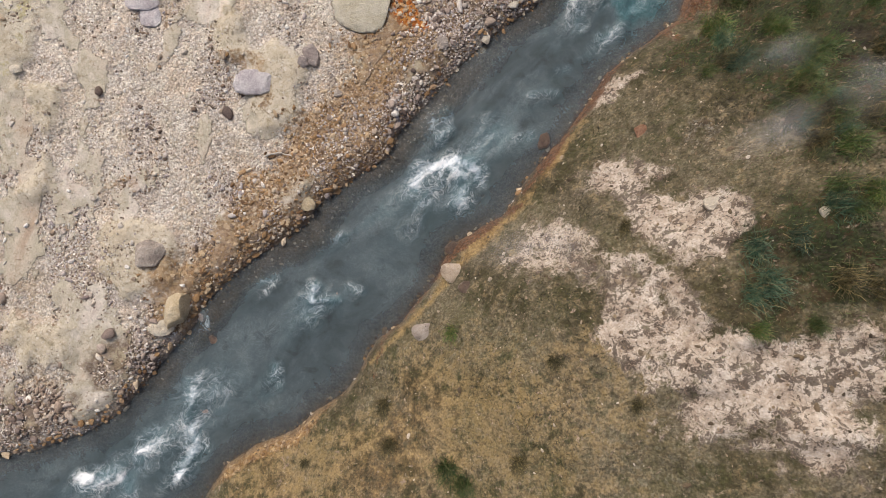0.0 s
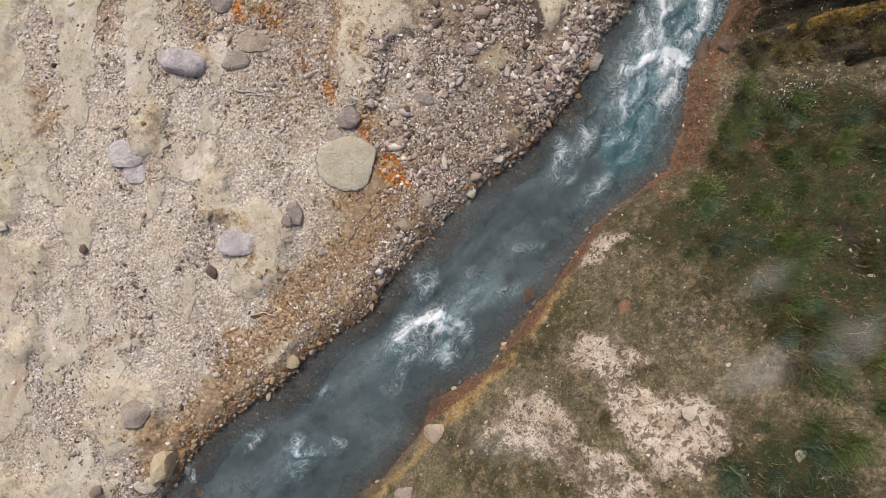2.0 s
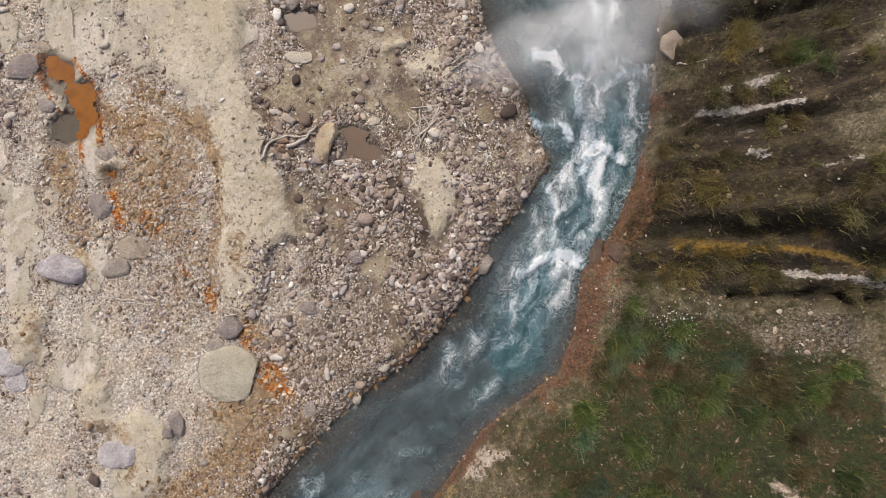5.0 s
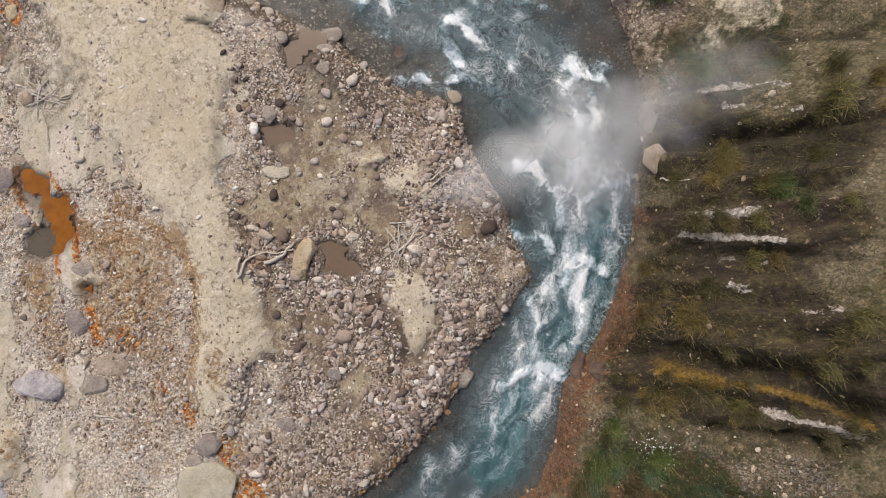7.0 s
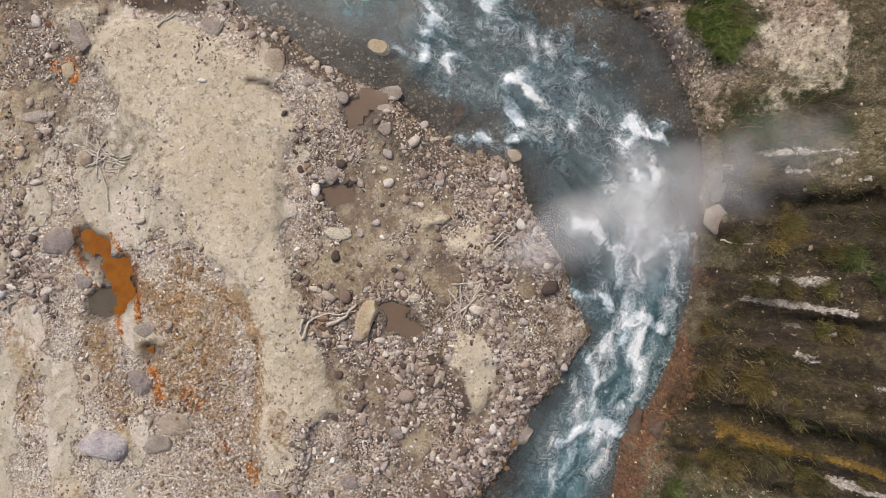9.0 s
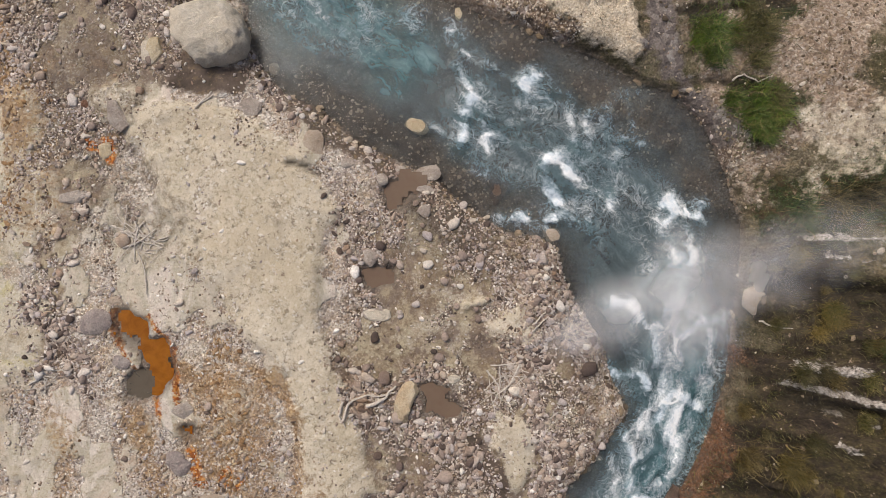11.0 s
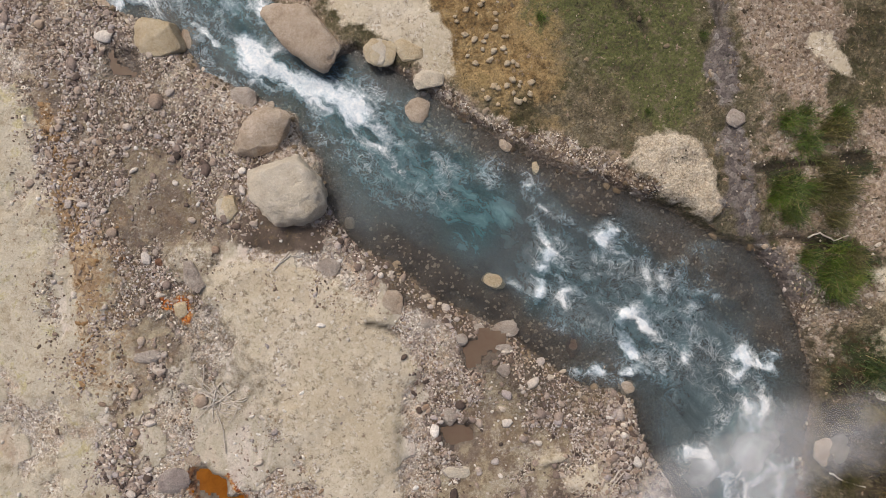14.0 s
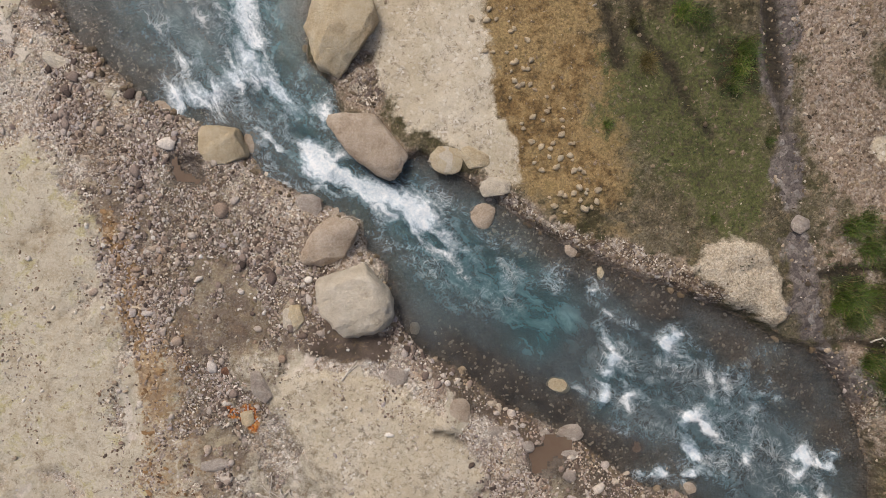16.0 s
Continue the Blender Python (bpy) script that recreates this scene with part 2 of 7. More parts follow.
zone("sand", [(-3.68, 5.39), (-3.06, 5.14), (-2.82, 4.64), (-3.33, 3.61), (-3.96, 3.6)])
zone("sand", [(2.15, 13.49), (3.01, 13.49), (3.13, 13), (2.64, 12.88), (2.03, 13.24)])
zone("sand", [(2.52, 11.16), (3.02, 10.92), (3.14, 9.68), (2.9, 9.31), (2.65, 9.93)])
zone("sand", [(-6.33, 18.08), (-5.41, 18.21), (-5.3, 17.35), (-6.15, 17.47)])
zone("sand", [(8.79, 16.11), (8.63, 16.83), (9, 17.64), (10.41, 17.81), (10.47, 16.54), (9.81, 16.21)], 0.55)
zone("road", [(-11.22, 24.65), (-10.7, 23.17), (-10.06, 22.19), (-9.44, 20.61), (-9.07, 19.52), (-8.78, 18.31), (-8.48, 17.33), (-8.13, 16.35), (-8.03, 15.09), (-11.52, 15.05), (-11.43, 22.2)])
zone("road", [(-8.46, 18.07), (-7.81, 17.94), (-7.64, 16.45), (-7.65, 14.96), (-7.78, 13.23), (-8.04, 12.24), (-8.43, 11.98)])
zone("ochre", [(-1.41, 25.82), (1.63, 25.83), (1.69, 24.38), (2.12, 23.41), (2.24, 22.19), (2, 20.98), (0.77, 20.98), (-.08, 21.58), (-.45, 22.07), (-.69, 23.4), (-1.05, 24.73)])
zone("ochre", [(-4.72, -3.81), (-3.21, -3.19), (-1.69, -2.19), (-.2, -1.41), (1.31, -1.41), (2.2, -2.01), (1.23, -3.06), (0.21, -3.78), (-4.92, -4.4)], 0.5)
zone("grass", [(5.08, 5.63), (5.96, 6.39), (6.46, 7.77), (7.04, 8.29), (9.29, 7.91), (6.99, 1.62), (5.7, 1.31), (5.69, 2.35), (5.93, 3.62), (5.11, 3.98), (4.52, 4.64)])
zone("grass", [(4.76, 0.3), (5, 1.04), (5.55, 1.7), (5.71, 2.85), (6.52, 3), (7.22, 2.81), (6.21, -.38), (5.29, -.74), (4.73, -.85)])
zone("grass", [(2.98, 25.85), (3.97, 25.86), (4.1, 25.25), (3.23, 25.12)])
zone("grass", [(4.1, 25.13), (5.1, 25.14), (5.1, 23.79), (4.22, 23.91)])
zone("grass", [(7.56, 18.54), (8.7, 18.5), (8.71, 17.18), (7.97, 17.09)])
zone("grass", [(6.6, 19.89), (8.55, 19.89), (8.49, 19.12), (6.73, 19.04)])
zone("grass", [(8.06, 15.51), (10.49, 16.31), (10.21, 15.25), (8.87, 14.66)])
zone("grass", [(6.12, 6.67), (7.37, 7.26), (8.7, 7.16), (9.83, 6.89), (10.45, 6.48), (9.87, 5.27), (4.43, 4), (4.52, 5.38)])
zone("grass", [(8.04, 16.35), (9.43, 16.59), (10.67, 16.5), (10.28, 15.38), (9.07, 15.28)])
zone("meadow", [(1.88, 25.83), (4.35, 25.86), (5.23, 24.65), (5.37, 22.45), (5.48, 20.98), (4.23, 20.85), (2.37, 21.83), (2.12, 23.65), (1.93, 24.62)])
zone("dark", [(7.48, 12.76), (8.57, 12.82), (9.68, 12.78), (10.66, 12.59), (10.76, 7.94), (8.76, 8.14), (6.89, 8.42), (6.78, 9.28), (7.38, 10.53), (7.7, 11.83)])
zone("dark", [(8.08, 14.77), (11.01, 14.39), (10.52, 12.54), (7.84, 12.54), (7.89, 13.79)])
zone("chalk", [(-9.76, 6.65), (-2.16, 6.54), (-2.66, 4), (-4.4, 2.14), (-5.52, 0.29), (-7.75, -1.16), (-9.62, -1.52)])
zone("chalk", [(-8.44, 9.1), (-4.1, 9.68), (-2.83, 7.15), (-4.08, 3.42), (-7.86, 3.42)])
zone("rust", [(-4.47, 12.34), (-2.96, 12.71), (-1.95, 11.46), (-1.75, 8.62), (-2.55, 7.88), (-3.68, 9.36), (-4.31, 10.47)], 0.62)
zone("rust", [(-5.52, -.45), (-4.4, 1.76), (-2.66, 3.12), (-.91, 4.25), (-.69, 3.71), (-2.74, 1.92), (-4.78, 0.16)], 0.55)
zone("rust", [(-1.19, 7.64), (0.29, 7.15), (1.03, 6.15), (0.04, 5.15), (-.95, 5.65)], 0.55)
zone("rust", [(-8.95, 20.78), (-8.06, 20.53), (-7.3, 16.87), (-7.7, 14.41), (-8.3, 16.86)], 0.5)
zone("rust", [(-2.08, 5.03), (-1.09, 4.9), (-.34, 4.27), (-1.1, 3.28), (-2.6, 2.16), (-3.09, 2.91)], 0.5)
zone("rubble", [(-4.57, 25.83), (-3.35, 25.82), (-2.87, 23.03), (-.69, 22.19), (0.77, 20.98), (3.24, 20), (3.75, 19.22), (2.09, 19.73), (-.42, 21.1), (-3.01, 22.08), (-4.12, 23.44)])
zone("rubble", [(5.73, 25.88), (7.89, 25.93), (7.91, 21.22), (7.02, 20.97), (6.46, 19.99), (6.12, 19.01), (6.25, 20.97), (5.87, 23.43)])
zone("rubble", [(6.62, 21.33), (10.67, 21.41), (10.1, 17.11), (7.7, 15.9), (7.22, 17.28), (6.34, 18.85)])
zone("rubble", [(6.79, 17.97), (7.59, 17.95), (8.01, 16.49), (8.36, 15.75), (7.81, 15.77)])
zone("mud", [(0.78, 10.48), (1.27, 10.73), (1.89, 9.99), (1.89, 8.76), (1.03, 8.76), (0.84, 9.62)])
zone("mud", [(0.93, 10.54), (1.42, 10.67), (1.79, 9.93), (1.67, 9.18), (0.93, 9.18)])
stroke("gravel", 0.48, [(-2.63, 18.45), (-1.41, 18.25), (-.16, 17.36), (0.91, 16.33), (1.79, 15.44)])
stroke("mud", 0.27, [(-2.52, 18.5), (-1.28, 18.25), (-.03, 17.36), (1.03, 16.33), (1.79, 15.57)])
stroke("mud", 0.27, [(-4.56, 18.57), (-3.12, 18.3)])
stroke("mud", 0.26, [(-10.61, 25.88), (-9.66, 25.22), (-8.37, 23.95)])
stroke("gravel", 0.44, [(-10.35, 25.38), (-8.95, 24.13), (-7.7, 23.15)])
stroke("crust", 0.15, [(8.69, 5.16), (8.9, 4.96), (9.06, 4.85)])
stroke("crust", 0.21, [(3.87, 4.51), (4.44, 4.75)])
stroke("crust", 0.26, [(4.53, -1.39), (5.29, -1.53), (6.09, -1.16)])
stroke("crust", 0.2, [(3.89, 1.64), (4.25, 1.17), (4.6, 0.74)])
stroke("crust", 0.22, [(3.63, 0.58), (3.97, 0.09), (4.14, -.48)])
stroke("sand", 0.24, [(2.33, 13.12), (3.13, 12.88)])
stroke("sand", 0.16, [(1.78, 13.55), (2.21, 13.61)])
stroke("sand", 0.18, [(3.49, 14.11), (3.74, 13.74)])
stroke("mud", 0.25, [(2.28, 9.93), (2.65, 8.93)])
stroke("mud", 0.42, [(-1.8, 17.86), (-.59, 17), (0.64, 16), (1.9, 14.97)])
stroke("russet", 0.17, [(6.08, 7.75), (5.88, 7.23), (5.75, 6.6), (5.77, 6.17)])
stroke("russet", 0.12, [(5.67, 6.2), (5.16, 5.95), (4.46, 5.54), (3.63, 4.57), (3.08, 3.73), (2.46, 2.94), (1.95, 2.24)])
stroke("russet", 0.2, [(6.89, 6.76), (7.19, 6.6), (7.59, 6.78)])
stroke("russet", 0.34, [(7.62, 12.5), (7.52, 12.03), (7.28, 11.13), (7.16, 10.11), (6.85, 9.39)])
stroke("russet", 0.3, [(6.2, 7.6), (5.96, 7.1), (6.01, 6.65), (5.88, 6.4)])
stroke("russet", 0.44, [(6.66, 9.03), (6.26, 8.15), (6.15, 7.39)])
stroke("russet", 0.11, [(1.8, 1.93), (0.54, 1.08), (0.04, 0.56), (-.47, -.2), (-1.23, -.95), (-1.45, -1.85)])
stroke("russet", 0.25, [(5.24, 5.97), (5.41, 5.63)])
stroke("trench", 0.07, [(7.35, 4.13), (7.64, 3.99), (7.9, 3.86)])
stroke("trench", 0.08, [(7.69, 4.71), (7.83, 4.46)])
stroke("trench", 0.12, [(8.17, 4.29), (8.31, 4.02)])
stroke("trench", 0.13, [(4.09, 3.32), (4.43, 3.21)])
stroke("russet", 0.14, [(8.1, 4.12), (8.36, 3.95)])
stroke("rust", 0.24, [(-3.63, 12.61), (-2.63, 12), (-2.01, 11.39)])
stroke("rust", 0.18, [(-5.39, 11.12), (-5.14, 10.13), (-4.9, 9.14)])
stroke("rust", 0.16, [(-4.51, 10.88), (-3.89, 10.14), (-3.52, 9.65)])
stroke("rust", 0.69, [(-.67, 6.57), (-1.43, 4.82), (-2.43, 3.58), (-3.55, 2.34), (-4.68, 1.11), (-5.56, 0.37)])
stroke("rust", 0.56, [(-5.52, -.45), (-4.28, 1.02), (-3.17, 1.75), (-2.17, 2.62), (-.92, 3.5)])
stroke("rust", 0.37, [(-4.65, 1.52), (-4.15, 2.51)])
stroke("rust", 0.21, [(-2.33, 12.08), (-1.88, 10.97), (-1.87, 9.61), (-2.06, 8.62), (-1.99, 7.82)])
stroke("rust", 0.15, [(-5.46, 10.97), (-5.06, 9.97), (-4.81, 9.35)])
stroke("orange", 0.09, [(-5.83, 13.36), (-5.89, 12.98), (-5.59, 12.35), (-4.99, 11.74), (-4.85, 11.03)])
stroke("orange", 0.09, [(-5.1, 13.27), (-4.57, 12.53), (-4.47, 11.28)])
stroke("orange", 0.13, [(-4.21, 10.28), (-4, 9.6)])
stroke("orange", 0.16, [(-3.4, 9.72), (-3.23, 9.63)])
stroke("orange", 0.14, [(-2.7, 8.84), (-2.55, 8.5)])
stroke("orange", 0.17, [(-2.13, 8.27), (-1.98, 7.82)])
stroke("orange", 0.12, [(-1.24, 7.33), (-1.19, 7.14)])
stroke("orange", 0.19, [(-.6, 6.27), (-.39, 6.03)])
stroke("orange", 0.25, [(-.68, 6.27), (-.46, 6.08)])
stroke("orange", 0.12, [(-1.3, 7.27), (-1.18, 7.02)])
stroke("orange", 0.11, [(-2.14, 8.21), (-2.08, 7.84)])
stroke("orange", 0.09, [(-2.73, 8.91), (-2.65, 8.53)])
stroke("orange", 0.11, [(-3.4, 9.8), (-3.21, 9.74)])
stroke("orange", 0.15, [(-.62, 6.28), (-.46, 6.03)])
stroke("orange", 0.16, [(-6.04, 16.97), (-5.94, 16.69)])
stroke("orange", 0.09, [(-6.48, 17.02), (-5.95, 16.7)])
stroke("rust", 0.12, [(-4.18, 10.28), (-3.99, 9.66)])
stroke("rust", 0.15, [(-3.4, 9.69), (-3.24, 9.64)])
stroke("rust", 0.12, [(-2.68, 8.87), (-2.55, 8.5)])
stroke("rust", 0.17, [(-2.12, 8.25), (-1.99, 7.82)])
stroke("rust", 0.25, [(-1.19, 7.27), (-.45, 6.03)])
stroke("rust", 0.24, [(-4.34, 12.09), (-3.45, 11.59)])
stroke("rust", 0.09, [(-2.71, 8.91), (-2.64, 8.53)])
stroke("rust", 0.14, [(-2.14, 8.21), (-2.08, 7.84)])
stroke("rust", 0.28, [(-.65, 6.21), (-.52, 6.12)])
stroke("rust", 0.15, [(-8.69, 20.53), (-8.3, 18.69), (-7.92, 17.11)])
stroke("rust", 0.18, [(-6, 16.99), (-5.94, 16.69)])
stroke("rust", 0.12, [(-9.06, 21.22), (-8.88, 20.13), (-8.23, 17.34)])
stroke("rust", 0.26, [(7.35, 11.47), (7.23, 10.44), (6.59, 9.29)])
stroke("rust", 0.22, [(6.04, 7.18), (6.23, 8.07)])
stroke("gravel", 0.24, [(-.39, 21.52), (0.28, 21.04), (1.26, 20.61), (2.12, 20.37), (2.99, 20), (4.01, 19.38)])
stroke("rust", 0.19, [(-5.27, -4.27), (-4.11, -3.34), (-3.11, -2.91), (-1.97, -2.1), (-1.5, -1.14)])
stroke("rust", 0.19, [(-.96, -.75), (0.05, 0.61), (0.31, 1.12)])
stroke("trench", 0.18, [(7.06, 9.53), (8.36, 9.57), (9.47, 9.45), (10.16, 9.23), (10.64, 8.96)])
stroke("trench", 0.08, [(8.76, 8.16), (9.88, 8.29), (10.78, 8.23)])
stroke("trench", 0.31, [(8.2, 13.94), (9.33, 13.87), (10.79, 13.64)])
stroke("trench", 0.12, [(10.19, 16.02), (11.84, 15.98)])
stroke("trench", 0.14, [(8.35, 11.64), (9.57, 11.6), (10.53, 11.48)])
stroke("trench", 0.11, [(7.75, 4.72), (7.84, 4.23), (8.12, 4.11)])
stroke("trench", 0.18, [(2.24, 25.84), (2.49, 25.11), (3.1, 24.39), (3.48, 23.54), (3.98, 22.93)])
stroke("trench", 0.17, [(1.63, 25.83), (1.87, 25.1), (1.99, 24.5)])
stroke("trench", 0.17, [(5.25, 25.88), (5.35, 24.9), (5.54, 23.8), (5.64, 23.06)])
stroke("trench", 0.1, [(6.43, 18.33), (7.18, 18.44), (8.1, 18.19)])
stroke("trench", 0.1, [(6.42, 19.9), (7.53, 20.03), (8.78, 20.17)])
stroke("yellow", 0.07, [(7.92, 9.12), (9.51, 9.12), (10.21, 8.96), (10.72, 8.72)])
stroke("yellow", 0.17, [(8.09, 9.14), (8.76, 9.07)])
stroke("streak", 0.06, [(8.44, 11.98), (9.04, 11.92), (9.7, 11.83)])
stroke("streak", 0.07, [(8.64, 12.39), (9, 12.39), (9.42, 12.39)])
stroke("streak", 0.03, [(8.97, 11), (9.24, 10.89)])
stroke("streak", 0.02, [(8.88, 11.56), (9.68, 11.38)])
stroke("streak", 0.04, [(9.85, 10.59), (10.2, 10.65)])
stroke("streak", 0.05, [(9.49, 8.65), (10.16, 8.61), (10.73, 8.42)])
stroke("streak", 0.06, [(9.03, 15.02), (9.74, 15.01), (10.29, 14.92)])
stroke("streak", 0.05, [(9.35, 14.64), (9.82, 14.53), (10.32, 14.37)])
stroke("path", 0.4, [(5.35, 26.5), (5.44, 24.15), (5.57, 23.41), (5.7, 22.31), (5.8, 20.83), (6.09, 19.24), (6.93, 17.58)])
stroke("path", 0.37, [(6.11, 19.4), (6.59, 18.33), (7.23, 17.26)])
stroke("sand", 0.19, [(7.87, 22.71), (8.66, 21.98)])
zone("sand", [(-3.58, 26.27), (-3.4, 24.64), (-2.92, 23.62), (-2.44, 22.96), (-1.66, 22.76), (-0.82, 22.3), (-0.34, 21.92), (-0.72, 23.02), (-0.94, 24.22), (-0.99, 26.26)])
zone("ochre", [(-0.93, 26.26), (1.6, 26.28), (1.78, 23.99), (2.08, 22.79), (1.96, 21.83), (0.75, 21.16), (-0.34, 21.82), (-0.7, 22.9), (-0.88, 24.58)])
zone("outcrop", [(3.52, 20.01), (3.82, 20.49), (4.44, 20.67), (5.2, 20.49), (5.54, 19.75), (5.43, 19.07), (4.85, 19.08), (4.34, 19.27), (3.96, 19.7)])
stroke("mud", 0.3, [(-4.38, 18.51), (-3.12, 18.45)])
stroke("mud", 0.3, [(-4.59, 18.42), (-3.37, 18.3)])
zone("ochre", [(-4.3, -3.6), (-2.6, -2.5), (-1.2, -1.2), (0.8, -0.6), (2.6, -0.9), (3.4, -2.2), (2.6, -4.2), (-3, -5)], 0.3)
stroke("ochre", 0.12, [(-1.5, -1.5), (-.2, -.2), (.6, .8), (1.9, 2.0), (3.3, 3.8)])
stroke("trench", 0.07, [(-2.02, 16.58), (-1.69, 16.52), (-1.37, 16.33)])
zone("grass", [(5.0, 5.4), (6.5, 6.2), (7.0, 7.6), (8.6, 7.4), (10.5, 7.2), (10.4, 3.0), (7.5, 3.2), (5.6, 3.6)])
stroke("russet", 0.5, [(6.5, 8.7), (6.35, 7.8), (6.2, 7.0), (6.0, 6.6)])
zone("sand", [(-3.2, 24.46), (-2.98, 23.32), (-2.68, 22.84), (-1.78, 22.56), (-0.7, 21.97), (-0.22, 21.82), (-0.46, 23.14), (-1.9, 24.34)])
stroke("rust", 0.2, [(-9.41, 3.69), (-8.9, 3.56)], 0.55)
stroke("rust", 0.16, [(-7.25, 2.41), (-6.63, 2.53)], 0.55)
stroke("rust", 0.16, [(-4.62, 5.25), (-3.87, 5.12), (-3.75, 4.25)], 0.55)
stroke("rust", 0.2, [(-5.08, 10.84), (-5.12, 9.6), (-4.68, 8.73)], 0.55)
stroke("rust", 0.2, [(-2.87, 8.86), (-2.75, 7.98), (-3.37, 7.36)], 0.55)
stroke("rust", 0.16, [(-5.95, 7.62), (-5.82, 6.75), (-5.91, 6.0)], 0.55)
stroke("rust", 0.28, [(-8.67, 8.79), (-8.46, 8.02), (-8.25, 7.26)], 0.55)
stroke("rust", 0.3, [(-7.36, 11.07), (-6.95, 10.29), (-7.06, 9.4)], 0.55)
zone("soil", [(4.6, 3.5), (5.6, 3.7), (6.0, 2.7), (5.4, 2.2), (4.7, 2.6)], 0.8)
# the road runs on beyond the place
zone("road", [(-11.3, 24.4), (-11.3, 15), (-8.3, 12.2), (-9.6, 4), (-16, -8), (-60, -60), (-70, 80), (-20, 40)])
stroke("shallow", 0.5, [(4.5, 18.4), (6.2, 17.2), (7.3, 15.8)])
stroke("shallow", 0.45, [(-1.6, 18.3), (0.3, 17.1), (2.2, 15.8), (3.6, 15.3)])
stroke("shallow", 0.5, [(-10, 25.6), (-8.4, 24.2), (-7, 23.4)])
stroke("shallow", 0.4, [(-.6, 20.9), (1.2, 20.1), (3, 19.3)])
stroke("shallow", 0.35, [(-6.2, -1.9), (-4.5, .1), (-2.6, 1.7), (-.6, 3.6), (1.6, 5.7), (3.4, 7.6)])
stroke("milk", 1.0, [(-4.2, 22.2), (-3, 21.4), (-1.4, 20.2), (.3, 19)])
stroke("milk", 0.6, [(7, 11.5), (6.7, 10.3), (5.9, 9.2), (5.2, 8), (4.8, 6.9)])
stroke("milk", 0.6, [(6.6, 14), (6.9, 12.6), (6.9, 11.4)])
stroke("milk", 0.6, [(-6, 26), (-5, 24.2), (-4.2, 22.8)])

DW, DE = line_distance(PX, PY, WEST_BANK), line_distance(PX, PY, EAST_BANK)
IN = within(PX, PY, RIVER)
EAST = np.where(IN, 0.0, smooth(-0.3, 0.3, DW - DE))
EDGE = np.where(IN, -np.minimum(DW, DE), np.minimum(DW, DE)) + 0.35 * WARP


def depth_of(inward, shallow):
    return np.minimum(0.02 + 0.36 * inward, 0.62) * (1 - 0.9 * shallow) + 0.02


LEVEL = valley(PX, PY)
outw, inw = np.maximum(EDGE, 0), np.maximum(-EDGE, 0)
west_side = LEVEL - WATER_DROP + WATER_DROP * np.minimum(outw / 0.45, 1) ** 0.75 + 0.05 * fbm(PX * .9, PY * .9) + 0.018 * FINE
rise = np.minimum(outw, 7.5)
beyond = 0.42 * np.clip(outw - 7.5, 0, 40) + 0.08 * np.clip(outw - 47, 0, 200)
east_slope = np.interp(PY, SLOPE_Y, SLOPE)
east_side = LEVEL - WATER_DROP + 0.18 * smooth(0, 0.16, outw) + east_slope * rise * (1 + 0.10 * fbm(PX * .7, PY * .7)) + beyond * (1 + 0.3 * fbm(PX * .08, PY * .08)) + (0.05 + 0.09 * np.minimum(east_slope, 1)) * fbm(PX * 1.4, PY * 1.4) + 0.03 * FINE
Z = np.where(IN, LEVEL - WATER_DROP - depth_of(inw, MASK["shallow"]) + 0.03 * FINE, west_side * (1 - EAST) + east_side * EAST)
dry = smooth(0.0, 0.4, EDGE)
layer = PY * 1.55 + 0.35 * fbm(PX * .5, PY * .9) - 0.16 * PX + 0.12 * FINE
saw = layer - np.floor(layer)
Z += MASK["dark"] * dry * 0.34 * (np.minimum(saw / 0.78, (1 - saw) / 0.22) - 0.5)
Z += (0.13 * MASK["sand"] + 0.10 * MASK["road"]) * dry * (1 - EAST)
Z += 0.10 * MASK["crust"] * dry * (0.6 + fbm(PX * 2.4, PY * 2.4))
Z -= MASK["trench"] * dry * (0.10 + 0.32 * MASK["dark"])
Z += MASK["outcrop"] * (0.2 + 0.09 * fbm(PX * 2.2, PY * 2.2, 5))
# far hills
away = np.maximum(np.hypot(PX, PY - 11) - 40, 0)
Z += 0.12 * away * (0.6 + fbm(PX * .013, PY * .013)) * smooth(0, 60, away)
